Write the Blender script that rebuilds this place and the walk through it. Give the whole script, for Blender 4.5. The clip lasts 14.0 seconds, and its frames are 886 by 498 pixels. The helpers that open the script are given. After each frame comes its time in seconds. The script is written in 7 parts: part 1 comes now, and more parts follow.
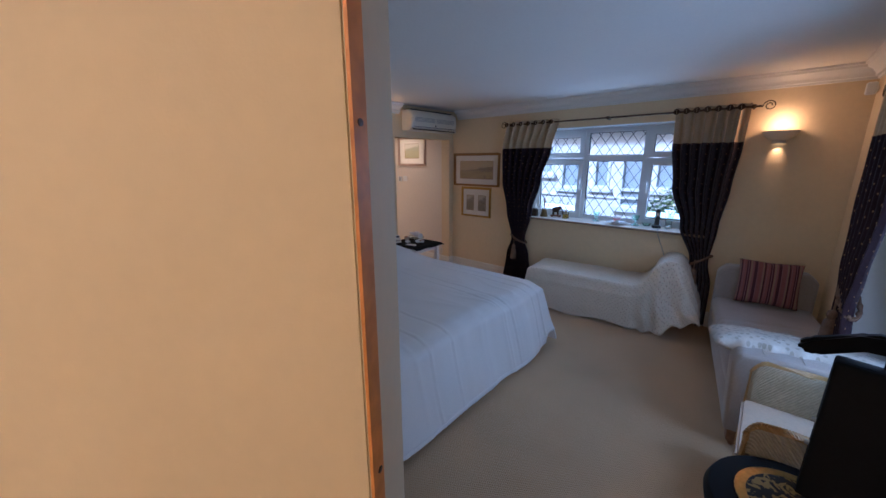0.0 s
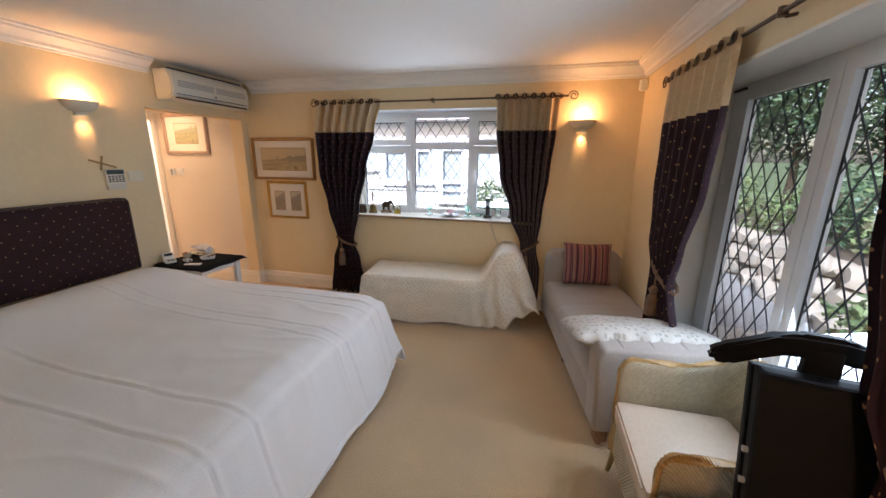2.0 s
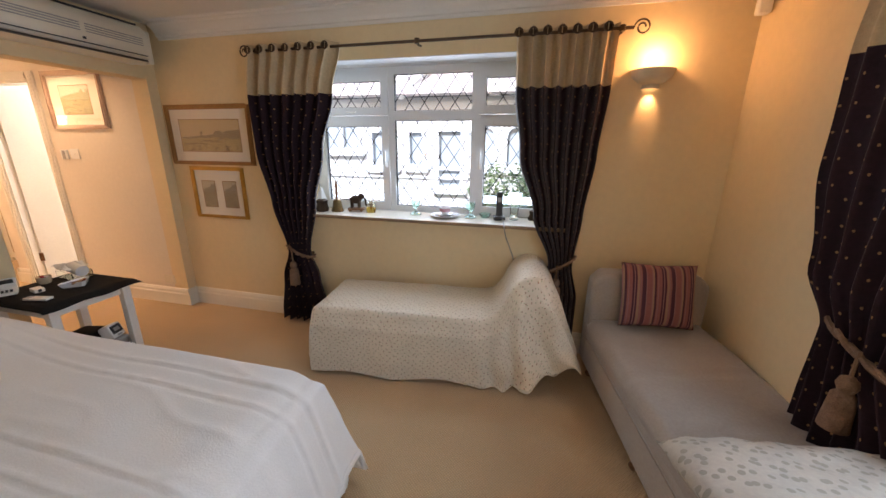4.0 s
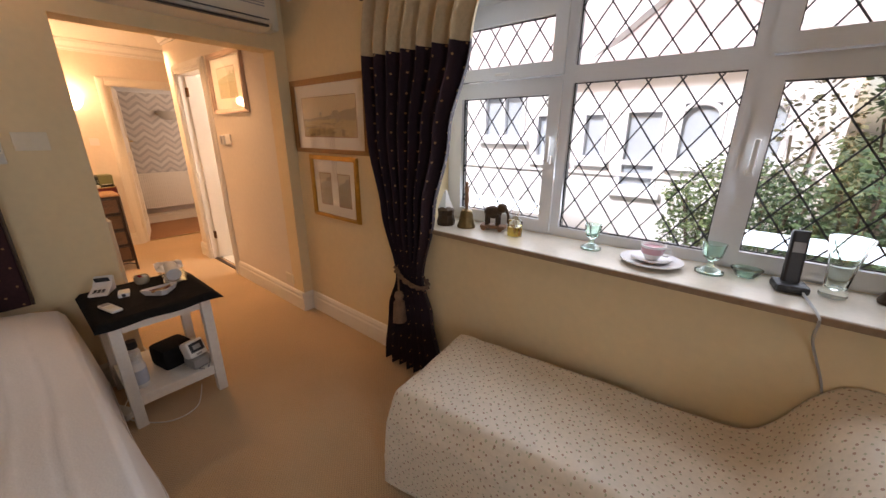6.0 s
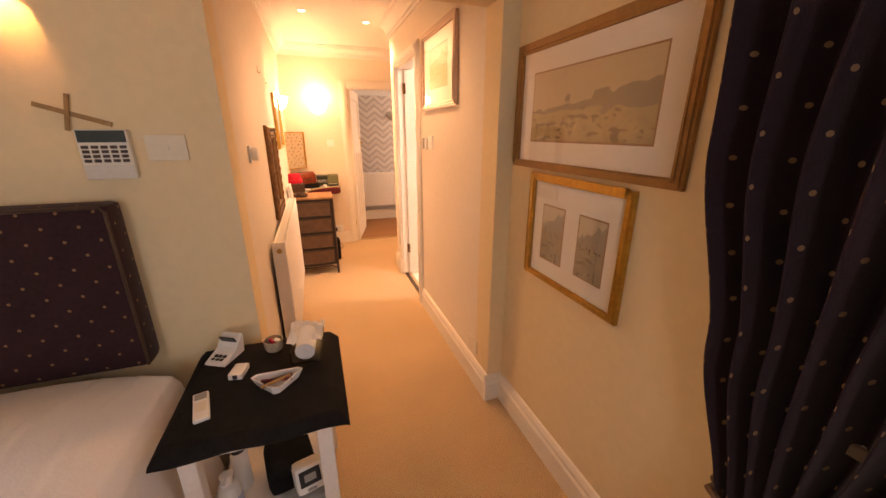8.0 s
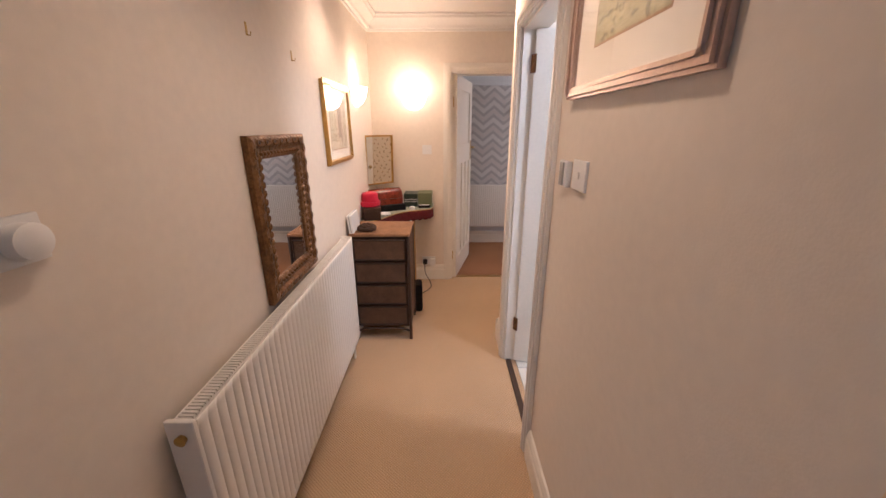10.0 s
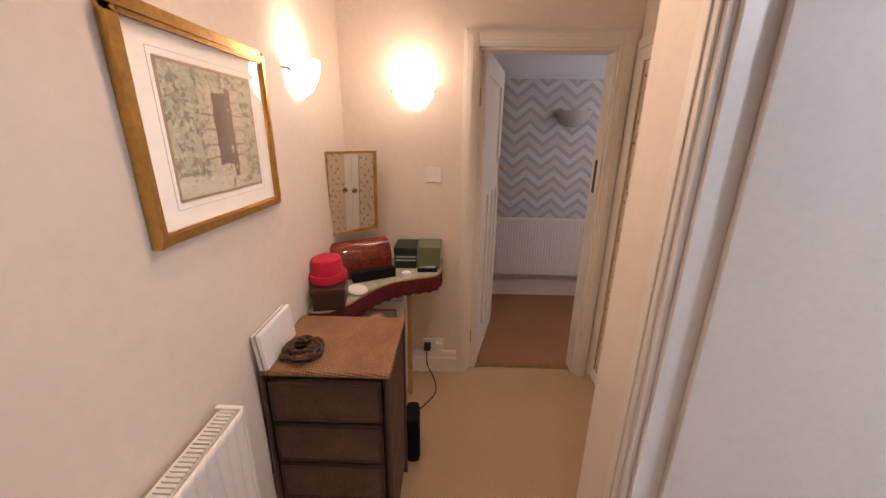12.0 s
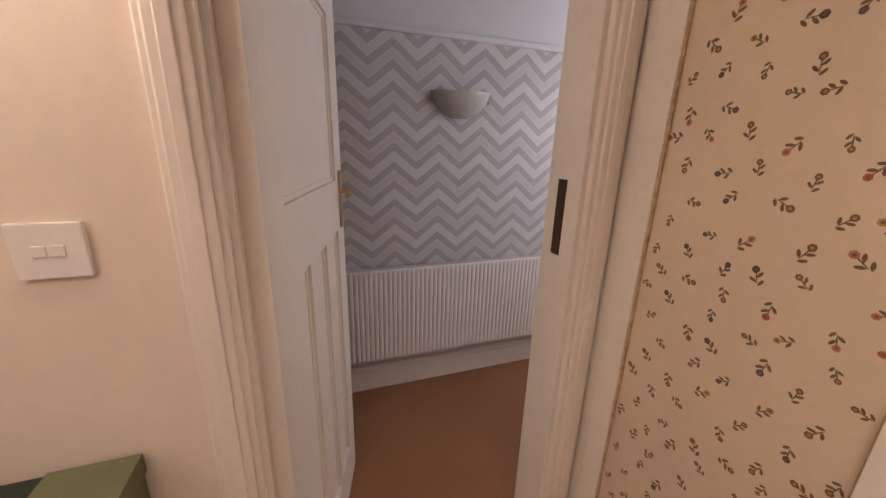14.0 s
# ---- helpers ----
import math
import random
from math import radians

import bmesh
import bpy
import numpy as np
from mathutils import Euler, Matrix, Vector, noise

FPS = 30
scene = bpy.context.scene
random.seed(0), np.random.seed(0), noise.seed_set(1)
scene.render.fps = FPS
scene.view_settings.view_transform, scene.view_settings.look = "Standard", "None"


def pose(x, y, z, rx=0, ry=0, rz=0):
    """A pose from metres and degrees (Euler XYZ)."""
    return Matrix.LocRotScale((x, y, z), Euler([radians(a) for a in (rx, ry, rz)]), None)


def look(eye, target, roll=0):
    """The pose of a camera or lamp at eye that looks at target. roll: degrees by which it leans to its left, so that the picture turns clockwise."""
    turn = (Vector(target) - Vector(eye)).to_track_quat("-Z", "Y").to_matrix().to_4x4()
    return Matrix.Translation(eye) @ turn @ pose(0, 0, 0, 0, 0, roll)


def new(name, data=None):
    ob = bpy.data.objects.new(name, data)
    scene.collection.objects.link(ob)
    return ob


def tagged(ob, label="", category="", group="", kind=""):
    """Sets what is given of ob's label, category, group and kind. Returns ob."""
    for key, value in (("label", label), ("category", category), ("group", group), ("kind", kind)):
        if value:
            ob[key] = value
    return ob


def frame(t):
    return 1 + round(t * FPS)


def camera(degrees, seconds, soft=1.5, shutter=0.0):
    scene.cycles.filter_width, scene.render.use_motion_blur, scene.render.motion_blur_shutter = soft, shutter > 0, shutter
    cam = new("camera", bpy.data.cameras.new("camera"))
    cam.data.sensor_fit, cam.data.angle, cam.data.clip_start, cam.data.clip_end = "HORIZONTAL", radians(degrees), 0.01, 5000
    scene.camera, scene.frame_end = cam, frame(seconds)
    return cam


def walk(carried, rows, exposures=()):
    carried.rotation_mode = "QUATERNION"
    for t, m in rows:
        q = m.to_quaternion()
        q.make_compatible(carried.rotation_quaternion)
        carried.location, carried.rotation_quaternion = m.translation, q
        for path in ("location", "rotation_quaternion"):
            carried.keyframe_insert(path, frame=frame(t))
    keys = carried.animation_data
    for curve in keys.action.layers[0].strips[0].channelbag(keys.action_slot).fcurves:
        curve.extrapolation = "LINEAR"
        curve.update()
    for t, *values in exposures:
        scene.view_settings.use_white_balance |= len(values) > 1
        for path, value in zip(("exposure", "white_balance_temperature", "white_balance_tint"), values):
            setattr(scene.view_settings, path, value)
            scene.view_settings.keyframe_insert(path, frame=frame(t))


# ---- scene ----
cam = camera(101.8, 14.0)
PATH = [
    (0, (1.645, 1.285, 1.683), (0.35, 2.734, 1.211), -0.1),
    (0.5, (1.512, 1.437, 1.656), (0.498, 3.094, 1.179), -0.1),
    (1, (1.436, 1.6, 1.631), (0.632, 3.367, 1.151), 0.0),
    (1.5, (1.362, 1.759, 1.615), (0.738, 3.597, 1.132), 0.3),
    (2, (1.276, 1.935, 1.583), (0.795, 3.814, 1.096), 0.5),
    (2.2, (1.258, 2.041, 1.561), (0.809, 3.926, 1.069), 0.6),
    (4.3, (0.975, 3.283, 1.501), (0.494, 5.141, 0.942), 0.5),
    (4.5, (0.946, 3.38, 1.516), (0.407, 5.223, 0.958), 0.9),
    (5, (0.883, 3.687, 1.48), (0.079, 5.426, 0.906), 0.5),
    (5.5, (0.726, 3.978, 1.465), (-0.277, 5.604, 0.875), 0.4),
    (6, (0.577, 4.215, 1.468), (-0.627, 5.687, 0.85), 0.3),
    (6.5, (0.371, 4.46, 1.482), (-1.082, 5.685, 0.86), 0.3),
    (7, (0.095, 4.575, 1.48), (-1.522, 5.568, 0.85), 0.3),
    (7.5, (-0.231, 4.703, 1.488), (-1.958, 5.496, 0.864), 0.1),
    (8, (-0.566, 4.832, 1.467), (-2.362, 5.458, 0.849), 0.0),
    (8.2, (-0.701, 4.889, 1.48), (-2.518, 5.447, 0.857), 0.1),
    (10.3, (-2.244, 5.231, 1.534), (-4.139, 5.183, 0.895), 0.4),
    (10.5, (-2.391, 5.193, 1.53), (-4.286, 5.145, 0.892), 1.1),
    (11, (-2.753, 5.146, 1.555), (-4.647, 5.08, 0.914), 0.8),
    (11.5, (-3.098, 5.124, 1.552), (-4.993, 5.063, 0.914), 1.3),
    (11.6, (-3.179, 5.148, 1.555), (-5.071, 5.075, 0.911), 0.8),
    (12, (-3.456, 5.161, 1.559), (-5.361, 5.117, 0.95), 0.8),
    (12.5, (-3.838, 5.14, 1.54), (-5.741, 5.246, 0.933), 1.3),
    (13, (-4.194, 5.185, 1.537), (-6.073, 5.549, 0.955), 1.4),
    (13.5, (-4.555, 5.31, 1.496), (-6.381, 5.893, 0.927), 2.0),
    (14, (-4.902, 5.428, 1.502), (-6.706, 6.078, 0.937), 1.7),
]
walk(cam, [(t, look(eye, target, roll)) for t, eye, target, roll in PATH], ((0, 0.1, 5000, 20), (0.7, 0.85, 6200, 19), (2.2, 1.1, 7000, 21), (5.0, 1.0, 7600, 22), (6.2, 0.6, 8800, 32), (7.0, 0.45, 10600, 46), (7.5, 0.8, 10400, 45), (8.2, 1.22, 9600, 38), (10.3, 0.2, 5200, 20), (11.0, 0.1, 5350, 22), (11.5, -0.15, 5500, 22), (12.1, -0.2, 5550, 23), (13.0, -0.1, 5400, 22), (14, -0.1, 5350, 22)))

# ---- world, sun, large lights ----
world = bpy.data.worlds.new("sky")
scene.world = world
world.use_nodes = True
_wn = world.node_tree.nodes
_sky = _wn.new("ShaderNodeTexSky")
_sky.sky_type, _sky.sun_disc = "NISHITA", False
_sky.sun_elevation, _sky.sun_rotation = radians(40), radians(202)
_sky.air_density, _sky.dust_density = 1.0, 3.0
_wn["Background"].inputs["Strength"].default_value = 0.15
world.node_tree.links.new(_sky.outputs[0], _wn["Background"].inputs[0])


def lamp(name, kind, m, energy, colour, **more):
    data = bpy.data.lights.new(name, kind)
    data.energy, data.color = energy, colour
    for key, value in more.items():
        if key == "size":
            data.size = value
        elif key == "size_y":
            data.shape, data.size_y = "RECTANGLE", value
        elif key == "angle":
            data.angle = value
        elif key == "radius":
            data.shadow_soft_size = value
        elif key == "cone":
            data.spot_size, data.spot_blend = value, 0.8
    ob = new(name, data)
    ob.matrix_basis = m
    return ob


WARM = (1.0, 0.57, 0.27)
HALLW = (1.0, 0.70, 0.43)
DAY = (0.55, 0.77, 1.0)
lamp("sun", "SUN", look((0, 0, 10), (1.6, 4.0, 6.4)), 5.0, (0.57, 0.77, 1.0), angle=radians(12))
lamp("window_daylight", "AREA", look((0.2, 5.955, 1.48), (0.2, 3.0, 1.1)), 10.5, DAY, size=1.75, size_y=0.86)
lamp("garden_daylight", "AREA", look((2.395, 3.56, 1.08), (0.0, 3.2, 0.4)), 17, DAY, size=0.85, size_y=1.5)
# bedroom wall lamps: bulbs inside the plaster bowls
for x, y in ((-2.03, 4.05), (1.65, 5.63)):
    lamp("bulb", "POINT", pose(x, y, 2.0), 2.2, WARM, radius=0.03)
for x, y in ((-2.03, 4.05), (1.65, 5.63)):
    lamp("slot_beam", "SPOT", look((-2.062, y, 1.868), (-2.11, y, 1.79)) if x < 0 else look((x, 5.672, 1.828), (x, 5.72, 1.75)), 1.5, WARM, radius=0.012, cone=radians(66))
# hall wall lamps and downlights
lamp("bulb", "POINT", pose(-5.45, 4.94, 1.86), 3.8, HALLW, radius=0.05)
lamp("bulb", "POINT", pose(-4.98, 4.66, 1.86), 3.4, HALLW, radius=0.05)
for x, y, watts in ((-3.0, 5.2, 20), (-4.25, 4.86, 24), (-4.43, 5.42, 30)):
    lamp("downlight_beam", "SPOT", pose(x, y, 2.40), watts, HALLW, radius=0.04, cone=radians(120))
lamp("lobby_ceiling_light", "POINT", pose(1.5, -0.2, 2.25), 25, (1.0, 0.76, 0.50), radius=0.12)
# unseen lamp added to brighten the bathroom; no fitting is built
lamp("bathroom_unseen_light", "POINT", pose(-3.3, 6.6, 2.2), 42, (0.98, 0.96, 0.92), radius=0.1)
# unseen warm panel added by the windowless side wall to brighten the far room
lamp("far_room_fill", "AREA", look((-6.2, 7.85, 1.5), (-6.4, 6.0, 1.0)), 21, (1.0, 0.85, 0.70), size=1.0, size_y=1.2)

# ---- materials ----
def mat(name, colour, rough=0.6, metal=0.0, vary=0.08, scale=3.0, fine=60.0, bump=0.0, bscale=120.0, spec=0.5, sheen=0.0, per=0.0):
    """A surface whose colour drifts at two scales, with a fine relief; per: how much it differs from object to object."""
    m = bpy.data.materials.new(name)
    m.use_nodes = True
    n, ln = m.node_tree.nodes, m.node_tree.links
    b = n["Principled BSDF"]
    b.inputs["Roughness"].default_value, b.inputs["Metallic"].default_value = rough, metal
    b.inputs["Specular IOR Level"].default_value = spec
    b.inputs["Sheen Weight"].default_value = sheen
    tc = n.new("ShaderNodeTexCoord")
    big, small = n.new("ShaderNodeTexNoise"), n.new("ShaderNodeTexNoise")
    big.inputs["Scale"].default_value, small.inputs["Scale"].default_value = scale, fine
    big.inputs["Detail"].default_value = 4
    ln.new(tc.outputs["Object"], big.inputs["Vector"]), ln.new(tc.outputs["Object"], small.inputs["Vector"])
    add = n.new("ShaderNodeMath"); add.operation = "ADD"
    ln.new(big.outputs["Fac"], add.inputs[0]), ln.new(small.outputs["Fac"], add.inputs[1])
    last = add.outputs[0]
    if per:
        info = n.new("ShaderNodeObjectInfo")
        mul = n.new("ShaderNodeMath"); mul.operation = "MULTIPLY_ADD"
        mul.inputs[1].default_value = per
        ln.new(info.outputs["Random"], mul.inputs[0]), ln.new(last, mul.inputs[2])
        last = mul.outputs[0]
    ramp = n.new("ShaderNodeMapRange")
    ramp.inputs["From Min"].default_value, ramp.inputs["From Max"].default_value = 0.6, 1.4 + per
    ramp.inputs["To Min"].default_value, ramp.inputs["To Max"].default_value = 1 - vary, 1 + vary
    ln.new(last, ramp.inputs["Value"])
    mix = n.new("ShaderNodeVectorMath"); mix.operation = "SCALE"
    rgb = n.new("ShaderNodeRGB"); rgb.outputs[0].default_value = (*colour, 1)
    ln.new(rgb.outputs[0], mix.inputs[0]), ln.new(ramp.outputs[0], mix.inputs["Scale"])
    ln.new(mix.outputs[0], b.inputs["Base Color"])
    if bump:
        tex = n.new("ShaderNodeTexNoise"); tex.inputs["Scale"].default_value = bscale; tex.inputs["Detail"].default_value = 3
        bp = n.new("ShaderNodeBump"); bp.inputs["Strength"].default_value = bump; bp.inputs["Distance"].default_value = 0.01
        ln.new(tc.outputs["Object"], tex.inputs["Vector"]), ln.new(tex.outputs["Fac"], bp.inputs["Height"]), ln.new(bp.outputs[0], b.inputs["Normal"])
    return m


def nodes_of(m):
    n = m.node_tree.nodes
    return n, m.node_tree.links, n["Principled BSDF"]


def math_node(n, ln, op, a, b=None, c=None):
    k = n.new("ShaderNodeMath"); k.operation = op
    for i, v in enumerate((a, b, c)):
        if v is None:
            continue
        if isinstance(v, (int, float)):
            k.inputs[i].default_value = v
        else:
            ln.new(v, k.inputs[i])
    return k.outputs[0]


def over(m, fac, colour):
    """Lays a colour over the material where fac is 1."""
    n, ln, b = nodes_of(m)
    old = b.inputs["Base Color"].links[0].from_socket
    mx = n.new("ShaderNodeMix"); mx.data_type = "RGBA"
    ln.new(fac, mx.inputs["Factor"]), ln.new(old, mx.inputs["A"])
    mx.inputs["B"].default_value = (*colour, 1)
    ln.new(mx.outputs["Result"], b.inputs["Base Color"])


def dotted(name, base, dot, pitch, size, random_=0.0, turn=45, **kw):
    """A cloth with small woven motifs, by its UV map in metres."""
    m = mat(name, base, **kw)
    n, ln, b = nodes_of(m)
    uv = n.new("ShaderNodeUVMap")
    mp = n.new("ShaderNodeMapping"); mp.inputs["Rotation"].default_value[2] = radians(turn)
    ln.new(uv.outputs[0], mp.inputs["Vector"])
    vo = n.new("ShaderNodeTexVoronoi"); vo.voronoi_dimensions = "2D"
    vo.inputs["Scale"].default_value, vo.inputs["Randomness"].default_value = pitch, random_
    ln.new(mp.outputs[0], vo.inputs["Vector"])
    over(m, math_node(n, ln, "LESS_THAN", vo.outputs["Distance"], size), dot)
    return m


def weave(m, scale, strength, turn=0.0, coord="Object", both=True):
    """Adds crossed ribs to the relief; the furrows' shade goes into the colour too."""
    n, ln, b = nodes_of(m)
    tc = n.new("ShaderNodeTexCoord")
    mp = n.new("ShaderNodeMapping"); mp.inputs["Rotation"].default_value[2] = radians(turn)
    ln.new(tc.outputs[coord], mp.inputs["Vector"])
    w = n.new("ShaderNodeTexWave"); w.inputs["Scale"].default_value = scale; w.inputs["Distortion"].default_value = 0.6
    w.inputs["Detail"].default_value = 2
    ln.new(mp.outputs[0], w.inputs["Vector"])
    h = w.outputs["Fac"]
    if both:
        v = n.new("ShaderNodeTexWave"); v.bands_direction = "Y"; v.inputs["Scale"].default_value = scale; v.inputs["Distortion"].default_value = 0.6
        ln.new(mp.outputs[0], v.inputs["Vector"])
        h = math_node(n, ln, "MULTIPLY", h, v.outputs["Fac"])
    bp = n.new("ShaderNodeBump"); bp.inputs["Strength"].default_value = strength; bp.inputs["Distance"].default_value = 0.01
    ln.new(h, bp.inputs["Height"])
    if b.inputs["Normal"].links:
        ln.new(b.inputs["Normal"].links[0].from_socket, bp.inputs["Normal"])
    ln.new(bp.outputs[0], b.inputs["Normal"])
    old = b.inputs["Base Color"].links[0].from_socket
    sc = n.new("ShaderNodeVectorMath"); sc.operation = "SCALE"
    ln.new(old, sc.inputs[0]), ln.new(math_node(n, ln, "MULTIPLY_ADD", h, 0.35 * strength, 1 - 0.15 * strength), sc.inputs["Scale"])
    ln.new(sc.outputs[0], b.inputs["Base Color"])
    return m


def glow(name, colour, strength, base=(0.9, 0.85, 0.75)):
    m = mat(name, base, rough=0.35, vary=0.02)
    b = m.node_tree.nodes["Principled BSDF"]
    b.inputs["Emission Color"].default_value = (*colour, 1)
    b.inputs["Emission Strength"].default_value = strength
    return m


def glass(name, colour=(1, 1, 1), rough=0.0, ior=1.45):
    m = bpy.data.materials.new(name)
    m.use_nodes = True
    b = m.node_tree.nodes["Principled BSDF"]
    b.inputs["Base Color"].default_value = (*colour, 1)
    b.inputs["Roughness"].default_value, b.inputs["IOR"].default_value = rough, ior
    b.inputs["Transmission Weight"].default_value = 1.0
    return m


M_WALL = mat("cream_wall_paint", (0.79, 0.625, 0.385), 0.75, vary=0.04, scale=1.2, fine=30, bump=0.05, bscale=260)
M_HALL = mat("hall_wall_paint", (0.78, 0.69, 0.58), 0.75, vary=0.04, scale=1.2, fine=30, bump=0.06, bscale=220)
M_LOBBY = mat("warm_white_lobby_paint", (0.80, 0.67, 0.46), 0.7, vary=0.03, scale=1.2, fine=30, bump=0.04, bscale=240)
M_FARW = mat("pale_blue_wall_paint", (0.70, 0.73, 0.75), 0.75, vary=0.03, scale=1.5, bump=0.04, bscale=240)
M_CEIL = mat("white_ceiling_paint", (0.80, 0.77, 0.72), 0.85, vary=0.03, scale=1.0, bump=0.05, bscale=200)
M_TRIM = mat("white_gloss_paint", (0.80, 0.75, 0.66), 0.32, vary=0.04, scale=5, bump=0.03, bscale=60)
M_UPVC = mat("white_upvc", (0.80, 0.82, 0.84), 0.25, vary=0.02, scale=4)
M_CARPET = weave(mat("beige_berber_carpet", (0.62, 0.425, 0.245), 0.95, vary=0.16, scale=1.6, fine=140, bump=0.5, bscale=350, sheen=0.2, spec=0.1), 30, 0.5, 40)
# the far room's carpet, with its shade put into a browner colour
M_CARPET2 = mat("shaded_far_carpet", (0.30, 0.15, 0.075), 0.95, vary=0.16, scale=2, fine=180, bump=0.4, bscale=380, spec=0.1)
M_PINE = mat("bare_pine", (0.78, 0.33, 0.075), 0.5, vary=0.3, scale=4, fine=30)
M_DRAPE = dotted("aubergine_curtain_cloth", (0.026, 0.010, 0.016), (0.36, 0.20, 0.10), 15.0, 0.078, rough=0.7, vary=0.3, scale=6, bump=0.2, bscale=300, sheen=0.15, spec=0.2)
M_HEAD = mat("cream_curtain_cloth", (0.60, 0.45, 0.28), 0.75, vary=0.12, scale=9, bump=0.25, bscale=160, sheen=0.15, spec=0.2)
M_LINING = mat("white_curtain_lining", (0.75, 0.73, 0.68), 0.85, vary=0.05)
M_BOARD = dotted("aubergine_headboard_cloth", (0.035, 0.012, 0.014), (0.26, 0.15, 0.075), 15.0, 0.075, rough=0.75, vary=0.3, scale=7, bump=0.2, bscale=300, sheen=0.1, spec=0.2)
M_SPREAD = mat("white_cotton_bedspread", (0.80, 0.77, 0.74), 0.85, vary=0.04, scale=3, fine=120, bump=0.12, bscale=160, sheen=0.15, spec=0.15)
M_LINEN = mat("white_bed_linen", (0.78, 0.75, 0.70), 0.9, vary=0.05, bump=0.2, bscale=60)
M_COVER = dotted("cream_sprigged_throw", (0.72, 0.63, 0.51), (0.40, 0.24, 0.17), 30.0, 0.12, random_=0.35, rough=0.36, vary=0.08, scale=6, bump=0.3, bscale=45, sheen=0.2)
_n, _l, _b = nodes_of(M_COVER)
_uv = _n.new("ShaderNodeUVMap"); _mp = _n.new("ShaderNodeMapping"); _mp.inputs["Rotation"].default_value[2] = radians(28)
_l.new(_uv.outputs[0], _mp.inputs["Vector"])
_vo = _n.new("ShaderNodeTexVoronoi"); _vo.voronoi_dimensions = "2D"; _vo.inputs["Scale"].default_value = 36.0; _vo.inputs["Randomness"].default_value = 0.6
_l.new(_mp.outputs[0], _vo.inputs["Vector"])
over(M_COVER, math_node(_n, _l, "LESS_THAN", _vo.outputs["Distance"], 0.12), (0.42, 0.42, 0.27))
M_GREY = mat("taupe_velvet", (0.34, 0.285, 0.245), 0.8, vary=0.12, scale=4, fine=90, bump=0.15, bscale=240, sheen=0.35, spec=0.2)
M_BLACK = mat("black_lacquer", (0.004, 0.004, 0.005), 0.6, vary=0.2, scale=6, spec=0.15)
M_BLACKC = mat("black_cloth", (0.012, 0.011, 0.011), 0.9, vary=0.3, scale=20, bump=0.3, bscale=300, spec=0.15)
M_GOLD = mat("gilt_frame", (0.52, 0.30, 0.07), 0.33, metal=0.75, vary=0.25, scale=12, bump=0.12, bscale=60)
M_OLDGOLD = mat("carved_dark_gilt", (0.17, 0.08, 0.026), 0.36, metal=0.5, vary=0.6, scale=24, fine=90, bump=0.8, bscale=46)
M_DARKGILT = mat("brown_gilt_wood", (0.34, 0.18, 0.06), 0.4, metal=0.35, vary=0.2, scale=10)
M_BRASS = mat("aged_brass", (0.50, 0.33, 0.11), 0.3, metal=1.0, vary=0.2, scale=15)
M_MOUNT = mat("ivory_mount_card", (0.80, 0.74, 0.63), 0.85, vary=0.02)
M_BAR = mat("dark_bronze_rod", (0.10, 0.06, 0.035), 0.4, metal=0.7, vary=0.2)
M_ROPE = mat("twisted_cord", (0.20, 0.115, 0.07), 0.8, vary=0.35, scale=30, fine=200, bump=0.6, bscale=140)
M_WHITE = mat("white_plastic", (0.80, 0.79, 0.76), 0.35, vary=0.02)
M_IVORY = mat("ivory_plastic", (0.74, 0.69, 0.58), 0.4, vary=0.03)
M_DARKP = mat("black_plastic", (0.02, 0.02, 0.022), 0.4, vary=0.1)
M_GREYP = mat("grey_plastic", (0.35, 0.34, 0.33), 0.45, vary=0.05)
M_PLASTER = mat("painted_plaster", (0.74, 0.66, 0.52), 0.7, vary=0.04, bump=0.08, bscale=120)
M_TABLE = mat("white_painted_wood", (0.78, 0.74, 0.68), 0.45, vary=0.06, scale=8, bump=0.08, bscale=50)
M_RADI = mat("white_radiator_enamel", (0.80, 0.77, 0.71), 0.3, vary=0.03)
M_WICKER = weave(mat("brown_woven_seagrass", (0.20, 0.10, 0.05), 0.7, vary=0.35, scale=14, fine=160, bump=0.4, bscale=220), 60, 1.0, 0, "UV")
M_WICKERT = weave(mat("light_woven_seagrass", (0.44, 0.22, 0.095), 0.65, vary=0.3, scale=12, fine=120, bump=0.4, bscale=200), 34, 1.0, 8, "UV")
M_LLOYD = weave(mat("cream_woven_fibre", (0.48, 0.41, 0.29), 0.6, vary=0.18, scale=10, bump=0.3, bscale=200), 26, 0.5, 38, "UV", False)
M_LSEAT = mat("cream_leatherette", (0.60, 0.46, 0.34), 0.45, vary=0.08, bump=0.1, bscale=90)
M_CANE = mat("honey_cane", (0.42, 0.25, 0.09), 0.4, vary=0.25, scale=14)
M_DKWOOD = mat("dark_stained_wood", (0.05, 0.026, 0.015), 0.4, vary=0.3, scale=8)
M_MIDWOOD = mat("brown_wood", (0.22, 0.10, 0.045), 0.45, vary=0.3, scale=9)
M_REDWOOD = mat("burr_red_leather", (0.17, 0.028, 0.014), 0.14, vary=0.6, scale=16, fine=60, bump=0.1, bscale=40)
M_RED = mat("red_felt", (0.46, 0.006, 0.028), 0.9, vary=0.15, scale=8, bump=0.2, bscale=300, sheen=0.05)
M_BURG = mat("burgundy_fringe", (0.13, 0.012, 0.018), 0.85, vary=0.35, scale=30, fine=220, bump=0.6, bscale=180)
M_GREEN = mat("sage_green_card", (0.145, 0.16, 0.075), 0.6, vary=0.1, scale=10)
M_DKGREEN = mat("dark_green_card", (0.014, 0.026, 0.02), 0.45, vary=0.2, scale=10)
